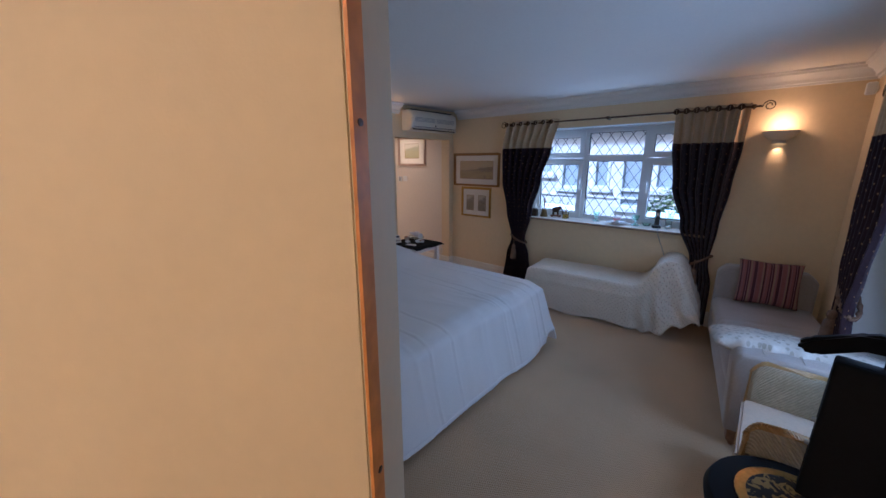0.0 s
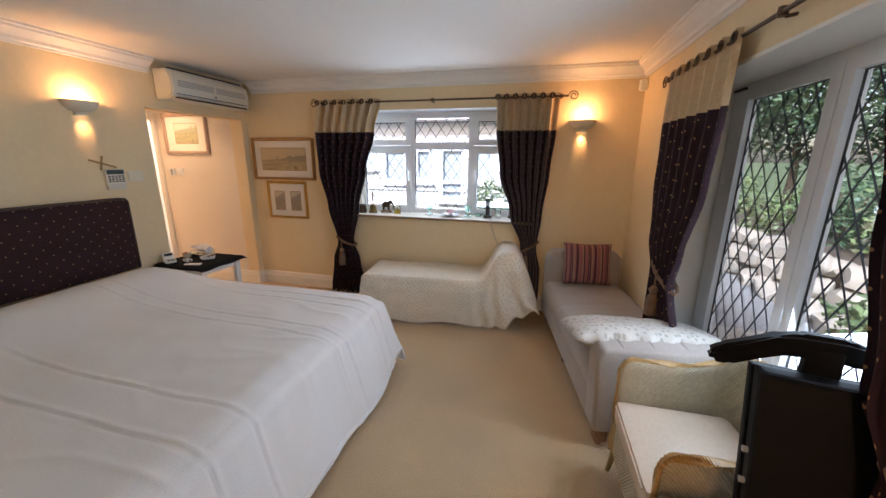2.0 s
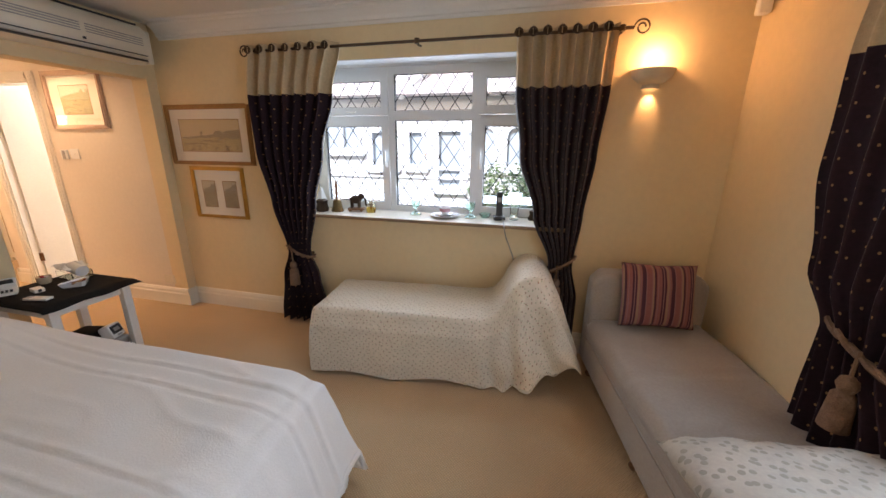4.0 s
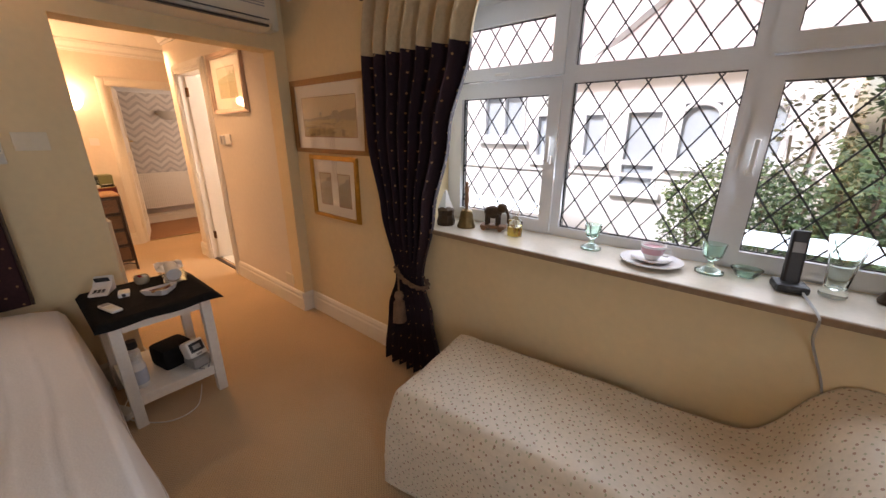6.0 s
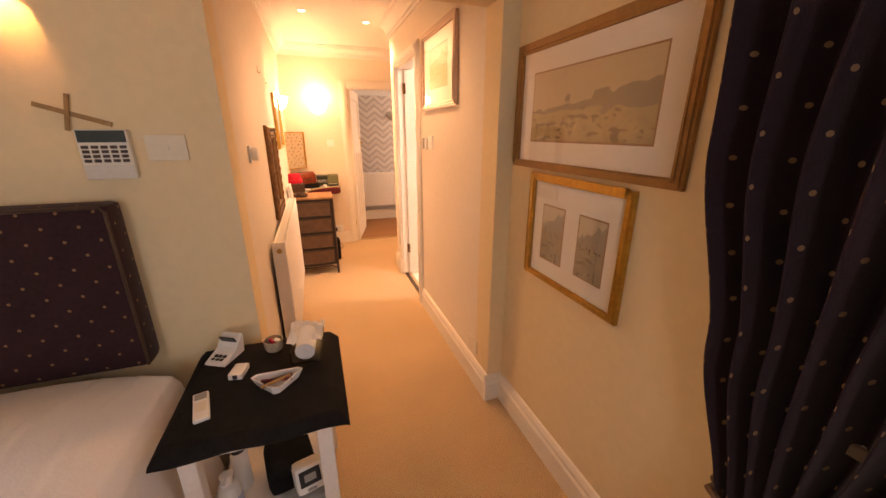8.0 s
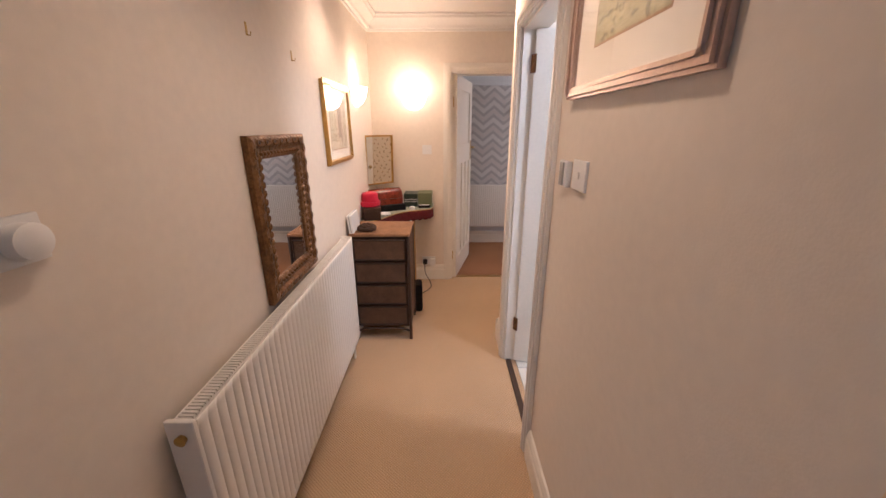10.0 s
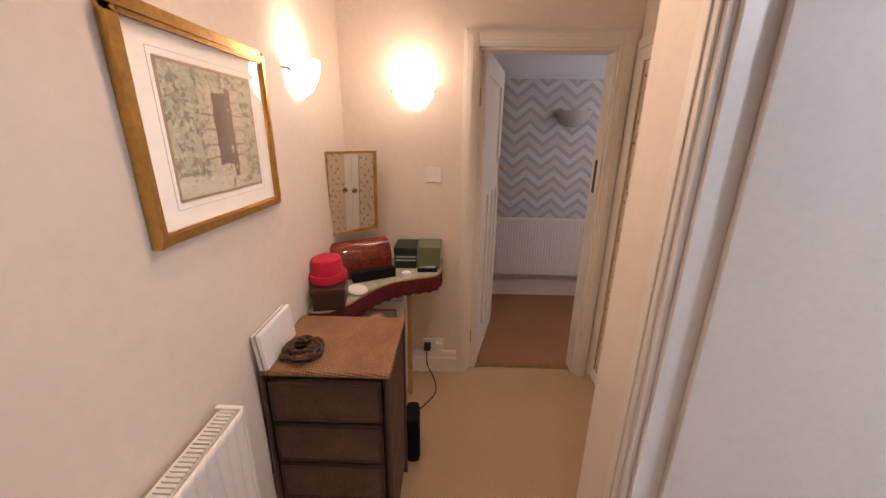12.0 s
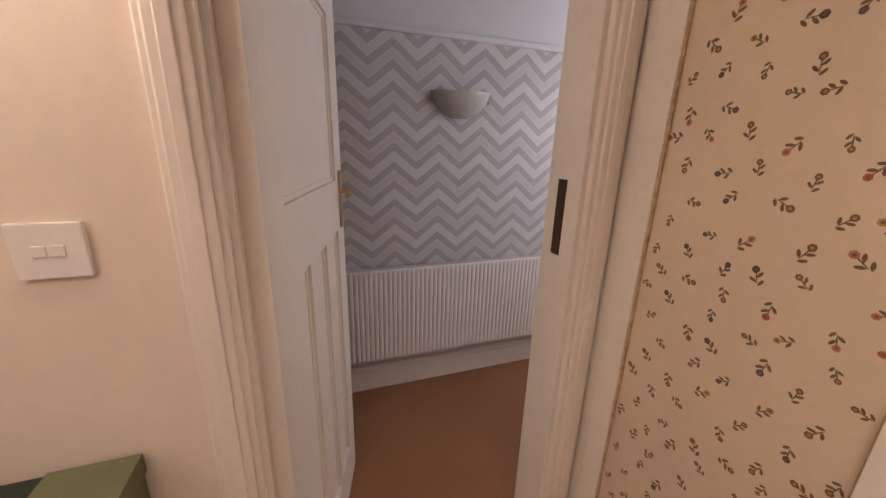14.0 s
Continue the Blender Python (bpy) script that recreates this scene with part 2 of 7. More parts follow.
M_GLASSTOP = mat("glass_over_sprigged_paper", (0.42, 0.43, 0.33), 0.06, vary=0.3, scale=24, fine=70)
M_MIRROR = mat("mirror_silver", (0.88, 0.88, 0.87), 0.01, metal=1.0, vary=0.0)
M_GLASS = glass("window_glass")
M_CLEAR = glass("clear_glass", (0.93, 1.0, 0.97))
M_GREENGL = glass("pale_green_glass", (0.72, 0.93, 0.85))
M_AMBER = glass("amber_oil", (0.95, 0.62, 0.10))
M_PICGL = glass("picture_glass")
M_LEAD = mat("dull_lead", (0.07, 0.075, 0.085), 0.55, metal=0.3, vary=0.15)
M_CHINA = mat("white_bone_china", (0.80, 0.78, 0.78), 0.12, vary=0.02)
M_PINK = mat("pink_china", (0.62, 0.32, 0.36), 0.2, vary=0.05)
M_BRONZE = mat("dark_bronze", (0.06, 0.035, 0.02), 0.35, metal=0.6, vary=0.3, scale=20)
M_TISSUE = mat("white_tissue", (0.80, 0.78, 0.74), 0.9, vary=0.04)
M_TILE = mat("white_glazed_floor_tile", (0.72, 0.71, 0.66), 0.2, vary=0.04, scale=6)
M_GROUT = mat("grey_grout", (0.16, 0.15, 0.13), 0.9)
M_PAPER = mat("cream_wallpaper", (0.66, 0.55, 0.40), 0.7, vary=0.04, scale=4, bump=0.05, bscale=200)
M_PRINT = [mat("printed_" + k, c, 0.7, vary=0.25, scale=40) for k, c in (("leaf", (0.15, 0.11, 0.05)), ("brown", (0.19, 0.10, 0.05)), ("rust", (0.36, 0.10, 0.06)), ("ochre", (0.42, 0.25, 0.06)), ("slate", (0.09, 0.075, 0.08)), ("rose", (0.45, 0.17, 0.13)))]
M_CUSH = mat("striped_cushion_cloth", (0.28, 0.10, 0.09), 0.85, vary=0.1, scale=12, bump=0.25, bscale=260)
_n, _l, _b = nodes_of(M_CUSH)
_uv = _n.new("ShaderNodeUVMap"); _sx = _n.new("ShaderNodeSeparateXYZ"); _l.new(_uv.outputs[0], _sx.inputs[0])
for _per, _lim, _col in ((0.052, 0.45, (0.075, 0.02, 0.035)), (0.078, 0.16, (0.34, 0.19, 0.13)), (0.031, 0.16, (0.30, 0.14, 0.14))):
    over(M_CUSH, math_node(_n, _l, "LESS_THAN", math_node(_n, _l, "FRACT", math_node(_n, _l, "DIVIDE", _sx.outputs[0], _per)), _lim), _col)
# chevron wallpaper: the height and the folded width together make the zigzag bands
M_CHEV = mat("chevron_wallpaper", (0.44, 0.435, 0.44), 0.33, vary=0.06, scale=6)
_n, _l, _b = nodes_of(M_CHEV)
_tc = _n.new("ShaderNodeTexCoord"); _sx = _n.new("ShaderNodeSeparateXYZ"); _l.new(_tc.outputs["Object"], _sx.inputs[0])
_zig = math_node(_n, _l, "ADD", _sx.outputs[2], math_node(_n, _l, "MULTIPLY", math_node(_n, _l, "PINGPONG", _sx.outputs[1], 0.127), 0.8))
_fr = math_node(_n, _l, "FRACT", math_node(_n, _l, "DIVIDE", _zig, 0.20))
over(M_CHEV, math_node(_n, _l, "LESS_THAN", _fr, 0.25), (0.64, 0.63, 0.62))
over(M_CHEV, math_node(_n, _l, "MULTIPLY", math_node(_n, _l, "GREATER_THAN", _fr, 0.5), math_node(_n, _l, "LESS_THAN", _fr, 0.75)), (0.59, 0.56, 0.55))
over(M_CHEV, math_node(_n, _l, "LESS_THAN", math_node(_n, _l, "FRACT", math_node(_n, _l, "MULTIPLY", _fr, 4.0)), 0.07), (0.74, 0.72, 0.70))


def doorway_paint(name):
    """An old stone doorway under foliage: dark door, pale jambs and steps, all in ragged washes."""
    m = mat(name, (0.30, 0.25, 0.15), 0.85, vary=0.5, scale=24, fine=90)
    n, ln, b = nodes_of(m)
    tc = n.new("ShaderNodeTexCoord")

    def cloud(scale, detail=6):
        no = n.new("ShaderNodeTexNoise"); no.inputs["Scale"].default_value = scale; no.inputs["Detail"].default_value = detail
        ln.new(tc.outputs["Generated"], no.inputs["Vector"])
        return no
    warp = cloud(9)
    mx = n.new("ShaderNodeMix"); mx.data_type = "VECTOR"; mx.inputs[0].default_value = 0.06
    ln.new(tc.outputs["Generated"], mx.inputs[4]); ln.new(warp.outputs["Color"], mx.inputs[5])
    sp = n.new("ShaderNodeSeparateXYZ"); ln.new(mx.outputs[1], sp.inputs[0])
    x, z = sp.outputs[0], sp.outputs[2]

    def band(s, lo, hi):
        return math_node(n, ln, "MULTIPLY", math_node(n, ln, "GREATER_THAN", s, lo), math_node(n, ln, "LESS_THAN", s, hi))

    def wash(fac, noise_scale, limit, strength, colour):
        keep = math_node(n, ln, "GREATER_THAN", cloud(noise_scale).outputs["Fac"], limit)
        over(m, math_node(n, ln, "MULTIPLY", math_node(n, ln, "MULTIPLY", fac, keep), strength), colour)
    whole = band(z, -1, 2)
    wash(whole, 6, 0.46, 0.7, (0.40, 0.37, 0.24))
    wash(whole, 14, 0.54, 0.7, (0.13, 0.12, 0.06))
    wash(whole, 26, 0.56, 0.6, (0.52, 0.46, 0.33))
    stone = math_node(n, ln, "MULTIPLY", band(x, 0.34, 0.80), band(z, 0.12, 0.86))
    wash(stone, 11, 0.40, 0.85, (0.50, 0.41, 0.28))
    wash(stone, 30, 0.55, 0.5, (0.24, 0.17, 0.10))
    for lo in (0.30, 0.40, 0.52, 0.64):
        wash(math_node(n, ln, "MULTIPLY", band(x, 0.34, 0.80), band(z, lo, lo + 0.014)), 8, 0.35, 0.8, (0.20, 0.14, 0.09))
    door = math_node(n, ln, "MULTIPLY", band(x, 0.47, 0.62), band(z, 0.24, 0.82))
    wash(door, 10, 0.30, 0.9, (0.09, 0.045, 0.03))
    wash(door, 24, 0.56, 0.5, (0.26, 0.16, 0.10))
    wash(math_node(n, ln, "MULTIPLY", band(x, 0.62, 0.68), band(z, 0.14, 0.86)), 12, 0.38, 0.9, (0.13, 0.065, 0.04))
    wash(math_node(n, ln, "LESS_THAN", math_node(n, ln, "MULTIPLY_ADD", x, 0.10, z), 0.20), 9, 0.42, 0.8, (0.54, 0.47, 0.35))
    return m


def picture_paint(name, sky, far, near, dark, horizon):
    """A faded watercolour: washes in bands with ragged edges."""
    m = mat(name, near, 0.85, vary=0.2, scale=9, fine=50)
    n, ln, b = nodes_of(m)
    tc = n.new("ShaderNodeTexCoord"); sp = n.new("ShaderNodeSeparateXYZ"); ln.new(tc.outputs["Generated"], sp.inputs[0])
    no = n.new("ShaderNodeTexNoise"); no.inputs["Scale"].default_value = 5; no.inputs["Detail"].default_value = 5
    ln.new(tc.outputs["Generated"], no.inputs["Vector"])
    w = math_node(n, ln, "MULTIPLY_ADD", no.outputs["Fac"], 0.5, -0.25)
    z = math_node(n, ln, "ADD", sp.outputs[2], w)
    blot = n.new("ShaderNodeTexNoise"); blot.inputs["Scale"].default_value = 11; blot.inputs["Detail"].default_value = 6
    ln.new(tc.outputs["Generated"], blot.inputs["Vector"])
    over(m, math_node(n, ln, "MULTIPLY", math_node(n, ln, "GREATER_THAN", blot.outputs["Fac"], 0.57), 0.8), dark)
    over(m, math_node(n, ln, "GREATER_THAN", z, horizon), far)
    over(m, math_node(n, ln, "GREATER_THAN", math_node(n, ln, "MULTIPLY_ADD", sp.outputs[0], -0.25, z), horizon + 0.05), sky)
    return m

# ---- mesh tools ----
def box(bm, a, b, bevel=0.0):
    (x0, y0, z0), (x1, y1, z1) = [min(p, q) for p, q in zip(a, b)], [max(p, q) for p, q in zip(a, b)]
    if bevel:
        r = min(bevel, (x1 - x0) / 2.1, (y1 - y0) / 2.1, (z1 - z0) / 2.1)
        g = bmesh.new()
        bmesh.ops.create_cube(g, size=1, matrix=Matrix.LocRotScale(((x0 + x1) / 2, (y0 + y1) / 2, (z0 + z1) / 2), None, (x1 - x0, y1 - y0, z1 - z0)))
        bmesh.ops.bevel(g, geom=g.edges[:], offset=r, segments=2, affect="EDGES", profile=0.6)
        me = bpy.data.meshes.new("tmp"); g.to_mesh(me); g.free(); bm.from_mesh(me); bpy.data.meshes.remove(me)
        return bm
    v = [bm.verts.new((x, y, z)) for x in (x0, x1) for y in (y0, y1) for z in (z0, z1)]
    for f in ((0, 1, 3, 2), (4, 6, 7, 5), (0, 4, 5, 1), (2, 3, 7, 6), (0, 2, 6, 4), (1, 5, 7, 3)):
        bm.faces.new([v[i] for i in f])
    return bm


def boxes(*pairs, bevel=0.0):
    bm = bmesh.new()
    for a, b in pairs:
        box(bm, a, b, bevel)
    return bm


def lathe(bm, profile, centre=(0, 0, 0), steps=24, arc=(0, 360), squash=(1, 1)):
    """Turns a profile of (radius, height) round z."""
    full = arc[1] - arc[0] >= 359
    n = steps if full else steps + 1
    rings = []
    for r, z in profile:
        ring = []
        for i in range(n):
            a = radians(arc[0] + (arc[1] - arc[0]) * i / steps)
            ring.append(bm.verts.new((centre[0] + r * math.cos(a) * squash[0], centre[1] + r * math.sin(a) * squash[1], centre[2] + z)))
        rings.append(ring)
    for p, q in zip(rings, rings[1:]):
        for i in range(n if full else n - 1):
            j = (i + 1) % n
            bm.faces.new((p[i], p[j], q[j], q[i]))
    for ring, flip, r in ((rings[0], True, profile[0][0]), (rings[-1], False, profile[-1][0])):
        if r > 1e-4:
            bm.faces.new(ring[::-1] if flip else ring)
    return bm


def tube(bm, points, radius, steps=8, taper=None):
    """A round bar along points."""
    pts = [Vector(p) for p in points]
    rings = []
    for i, p in enumerate(pts):
        d = (pts[min(i + 1, len(pts) - 1)] - pts[max(i - 1, 0)]).normalized()
        side = d.cross(Vector((0, 0, 1)) if abs(d.z) < 0.95 else Vector((1, 0, 0))).normalized()
        up = side.cross(d)
        r = radius * (1 if taper is None else taper(i / max(1, len(pts) - 1)))
        rings.append([bm.verts.new(p + r * (math.cos(2 * math.pi * k / steps) * side + math.sin(2 * math.pi * k / steps) * up)) for k in range(steps)])
    for p, q in zip(rings, rings[1:]):
        for k in range(steps):
            bm.faces.new((p[k], p[(k + 1) % steps], q[(k + 1) % steps], q[k]))
    bm.faces.new(rings[0][::-1]), bm.faces.new(rings[-1])
    return bm


def extrude(bm, outline, lift, frame_=None):
    """A flat outline (2D) pushed along its normal by lift; frame_: matrix from (u, v, w)."""
    m = frame_ or Matrix()
    lo = [bm.verts.new(m @ Vector((u, v, 0))) for u, v in outline]
    hi = [bm.verts.new(m @ Vector((u, v, lift))) for u, v in outline]
    n = len(outline)
    bm.faces.new(lo[::-1]), bm.faces.new(hi)
    for i in range(n):
        bm.faces.new((lo[i], lo[(i + 1) % n], hi[(i + 1) % n], hi[i]))
    return bm


def run(bm, section, a, b):
    """A moulding: a section of (out, up) drawn from a to b, out to the left of the way."""
    a, b = Vector(a), Vector(b)
    d = (b - a).normalized()
    out = Vector((-d.y, d.x, 0))
    up = Vector((0, 0, 1))
    p = [bm.verts.new(a + out * o + up * u) for o, u in section]
    q = [bm.verts.new(b + out * o + up * u) for o, u in section]
    n = len(section)
    for i in range(n):
        bm.faces.new((p[i], q[i], q[(i + 1) % n], p[(i + 1) % n]))
    bm.faces.new(p[::-1]), bm.faces.new(q)
    return bm


def sheet(bm, nu, nv, at, uv=None, closed=False):
    """A grid surface: at(u, v) in 0..1 gives a place; uv(u, v) metres for the cloth's pattern."""
    layer = bm.loops.layers.uv.verify()
    grid = [[bm.verts.new(at(i / nu, j / nv)) for i in range(nu + 1)] for j in range(nv + 1)]
    for j in range(nv):
        for i in range(nu):
            f = bm.faces.new((grid[j][i], grid[j][i + 1], grid[j + 1][i + 1], grid[j + 1][i]))
            f.smooth = True
            if uv:
                for lp, (a, b) in zip(f.loops, ((i, j), (i + 1, j), (i + 1, j + 1), (i, j + 1))):
                    lp[layer].uv = uv(a / nu, b / nv)
    return bm


def box_uv(bm):
    """A pattern map in metres, by each face's main direction."""
    layer = bm.loops.layers.uv.verify()
    bm.normal_update()
    for f in bm.faces:
        k = max(range(3), key=lambda i: abs(f.normal[i]))
        for lp in f.loops:
            c = lp.vert.co
            lp[layer].uv = ((c.y, c.z), (c.x, c.z), (c.x, c.y))[k]
    return bm


def mesh_of(name, bm, material, smooth=0.0):
    me = bpy.data.meshes.new(name)
    bmesh.ops.recalc_face_normals(bm, faces=bm.faces[:])
    if smooth:
        bm.normal_update()
        for f in bm.faces:
            f.smooth = True
        for e in bm.edges:
            if len(e.link_faces) == 2 and e.calc_face_angle(0) > radians(smooth):
                e.smooth = False
    bm.to_mesh(me)
    bm.free()
    for m in material if isinstance(material, (list, tuple)) else (material,):
        me.materials.append(m)
    return me


def part(name, bm, material, parent, label="", smooth=0.0):
    ob = new(name, mesh_of(name, bm, material, smooth))
    ob.parent = parent
    if label:
        tagged(ob, label)
    return ob


def single(name, bm, material, label, category, group="", smooth=0.0, kind="", at=None):
    ob = new(name, mesh_of(name, bm, material, smooth))
    if at is not None:
        ob.matrix_basis = at
    return tagged(ob, label, category, group, kind)


def thing(name, label, category, at=None, group="", kind=""):
    ob = new(name)
    ob.empty_display_size = 0.1
    if at is not None:
        ob.matrix_basis = at
    return tagged(ob, label, category, group, kind)


def setting(name, bm, material, label="", smooth=0.0):
    return tagged(new(name, mesh_of(name, bm, material, smooth)), label, "", "", "structure")


def wall_mesh(axis, lo, hi, u0, u1, z0, z1, holes=()):
    """A wall between lo and hi along axis ('x' or 'y'), with holes (u0, u1, z0, z1) right through it."""
    us = sorted({u0, u1, *[h[0] for h in holes], *[h[1] for h in holes]})
    zs = sorted({z0, z1, *[h[2] for h in holes], *[h[3] for h in holes]})
    us, zs = [u for u in us if u0 <= u <= u1], [z for z in zs if z0 <= z <= z1]
    solid = lambda i, j: 0 <= i < len(us) - 1 and 0 <= j < len(zs) - 1 and not any(h[0] < (us[i] + us[i + 1]) / 2 < h[1] and h[2] < (zs[j] + zs[j + 1]) / 2 < h[3] for h in holes)
    bm = bmesh.new()
    place = lambda w, u, z: (w, u, z) if axis == "x" else (u, w, z)
    quad = lambda *ps: bm.faces.new([bm.verts.new(place(*p)) for p in ps])
    for i in range(len(us) - 1):
        for j in range(len(zs) - 1):
            if not solid(i, j):
                continue
            a, b, c, d = us[i], us[i + 1], zs[j], zs[j + 1]
            for w in (lo, hi):
                quad((w, a, c), (w, b, c), (w, b, d), (w, a, d))
            if not solid(i - 1, j):
                quad((lo, a, c), (hi, a, c), (hi, a, d), (lo, a, d))
            if not solid(i + 1, j):
                quad((lo, b, c), (hi, b, c), (hi, b, d), (lo, b, d))
            if not solid(i, j - 1):
                quad((lo, a, c), (hi, a, c), (hi, b, c), (lo, b, c))
            if not solid(i, j + 1):
                quad((lo, a, d), (hi, a, d), (hi, b, d), (lo, b, d))
    bmesh.ops.remove_doubles(bm, verts=bm.verts[:], dist=1e-5)
    return bm

# ---- large structure ----
TOP = 2.41
setting("floor", boxes(((-5.64, 4.4, -0.12), (2.6, 6.3, 0.0)), ((-2.3, -1.2, -0.12), (2.6, 4.4, 0.0))), M_CARPET, "beige ribbed loop-pile carpet")
setting("floor_2", boxes(((-6.99, 4.0, -0.12), (-5.64, 8.0, 0.0))), M_CARPET2, "carpet of the room beyond the hall, coloured rust brown for its shade")
setting("ceiling", boxes(((-2.35, -1.2, TOP), (2.6, 6.1, TOP + 0.1))), M_CEIL, "white painted bedroom ceiling")
setting("ceiling_2", boxes(((-5.7, 4.4, 2.44), (-2.35, 6.8, 2.54))), M_CEIL, "white painted hall ceiling")
setting("ceiling_3", boxes(((-7.0, 4.0, 2.46), (-5.7, 8.0, 2.56))), M_CEIL)
setting("wall_north", wall_mesh("y", 5.72, 6.05, -2.11, 2.5, 0, TOP, [(-0.83, 1.245, 0.94, 2.08)]), M_WALL, "cream painted wall with the leaded window")
setting("wall_west", wall_mesh("x", -2.27, -2.11, 1.5, 5.72, 0, 2.44, [(4.54, 5.635, -1, 2.0)]), M_WALL, "cream painted wall behind the bed, with an open passage")
setting("wall_east", wall_mesh("x", 2.15, 2.5, 1.487, 5.72, 0, TOP, [(2.95, 4.70, 0.06, 2.03)]), M_WALL, "cream painted wall with the garden doors")
bm = boxes(((-2.27, 1.490, 2.06), (2.15, 1.697, TOP)), ((2.08, 1.492, 0), (2.15, 1.695, 2.06)))
setting("wall_south", bm, M_WALL, "cream wall with the way into the bedroom")

bm = bmesh.new()
extrude(bm, [(-2.27, 1.492), (1.343, 1.492), (1.329, 1.518), (1.167, 1.695), (-2.27, 1.695)], 2.06)
setting("wall_doorway", bm, M_LOBBY, "magnolia wall with a splayed end beside the bedroom doorway")
setting("wall_lobby", boxes(((-0.92, -1.2, 0), (2.6, -1.08, TOP)), ((-0.92, -1.08, 0), (-0.8, 1.4935, TOP)), ((2.15, -1.08, 0), (2.27, 1.487, TOP))), M_LOBBY)
setting("wall_hall_south", wall_mesh("y", 4.41, 4.54, -5.58, -2.27, 0, 2.44), M_HALL, "magnolia painted hall wall")
setting("wall_hall_north", wall_mesh("y", 5.635, 5.75, -4.44, -2.27, 0, 2.44, [(-4.17, -3.46, -1, 2.03)]), M_HALL, "magnolia painted hall wall with the bathroom door")
setting("wall_hall_end", wall_mesh("x", -5.70, -5.58, 4.41, 6.9, 0, 2.46, [(5.285, 6.02, -1, 2.0)]), M_HALL, "magnolia painted wall at the end of the hall")
setting("wall_wardrobe_side", boxes(((-4.44, 5.75, 0), (-4.36, 6.8, 2.44)),), M_HALL)
setting("wall_wardrobe_back", boxes(((-5.58, 6.72, 0), (-4.44, 6.8, 2.44)), ((-5.58, 6.12, 2.03), (-4.44, 6.16, 2.44))), M_HALL)
setting("wall_far_room", boxes(((-7.0, 4.0, 0), (-6.88, 8.0, 2.46)),), M_FARW, "pale blue wall above the papered dado")
setting("wall_far_sides", boxes(((-6.88, 4.0, 0), (-5.70, 4.1, 2.46)), ((-6.88, 7.9, 0), (-5.70, 8.0, 2.46)), ((-5.70, 4.0, 0), (-5.62, 4.41, 2.46)), ((-5.70, 6.9, 0), (-5.62, 8.0, 2.46))), M_FARW)
setting("wallpaper", boxes(((-6.878, 4.1, 0.50), (-6.872, 7.9, 2.02))), M_CHEV, "grey and white chevron wallpaper")
setting("trim", boxes(((-6.878, 4.1, 2.02), (-6.855, 7.9, 2.05)), bevel=0.008), M_FARW)
setting("wall_bathroom", boxes(((-4.36, 7.6, 0), (-2.3, 7.7, 2.44)), ((-2.27, 6.05, 0), (-2.15, 7.7, 2.44))), M_FARW)
setting("ceiling_4", boxes(((-4.36, 5.75, 2.44), (-2.15, 7.7, 2.54))), M_CEIL)
# bathroom tiles
bath = setting("floor_bathroom", boxes(((-4.36, 5.68, -0.12), (-2.15, 7.7, -0.004))), M_GROUT)
tile_me = mesh_of("tile", boxes(((-0.148, -0.148, -0.006), (0.148, 0.148, 0.004)), bevel=0.003), M_TILE)
for i in range(7):
    for j in range(6):
        t = new("tile", tile_me)
        t.location, t.parent = (-4.205 + 0.302 * i, 5.86 + 0.302 * j, 0.004), bath

SKIRT = [(0, 0), (0.022, 0), (0.022, 0.105), (0.016, 0.118), (0.016, 0.135), (0.008, 0.155), (0, 0.16)]


def skirting(name, *legs):
    bm = bmesh.new()
    for a, b in legs:
        run(bm, SKIRT, a, b)
    setting(name, bm, M_TRIM, "white gloss skirting board")


skirting("baseboard", ((2.15, 5.72, 0), (-2.085, 5.72, 0)), ((-2.11, 5.635, 0), (-3.38, 5.635, 0)), ((-4.25, 5.635, 0), (-4.462, 5.635, 0)), ((-2.11, 5.72, 0), (-2.11, 5.613, 0)))
skirting("baseboard_2", ((-2.11, 4.52, 0), (-2.11, 1.695, 0)), ((-5.58, 4.54, 0), (-2.11, 4.54, 0)), ((-5.58, 5.225, 0), (-5.58, 4.56, 0)), ((-4.44, 5.613, 0), (-4.44, 5.75, 0)))
skirting("baseboard_3", ((2.15, 4.72, 0), (2.15, 5.70, 0)), ((2.15, 1.695, 0), (2.15, 2.93, 0)), ((-6.88, 7.9, 0), (-6.88, 4.1, 0)))

CORNICE = [(0, 0), (0.012, 0), (0.014, 0.018), (0.03, 0.022), (0.034, 0.045), (0.055, 0.07), (0.085, 0.085), (0.09, 0.1), (0.105, 0.104), (0.105, 0.12), (0, 0.12)]


def cornice(name, z, *legs):
    bm = bmesh.new()
    for a, b in legs:
        run(bm, CORNICE, (*a, z), (*b, z))
    setting(name, bm, M_CEIL, "moulded white plaster cornice", 30)


cornice("cornice", TOP - 0.12, ((2.15, 5.72), (-2.0, 5.72)), ((-2.11, 4.62), (-2.11, 1.695)), ((2.15, 1.695), (2.15, 5.72)))
cornice("cornice_2", 2.32, ((-5.58, 6.12), (-5.58, 4.54)), ((-5.58, 4.54), (-2.27, 4.54)), ((-2.27, 5.635), (-4.44, 5.635)))


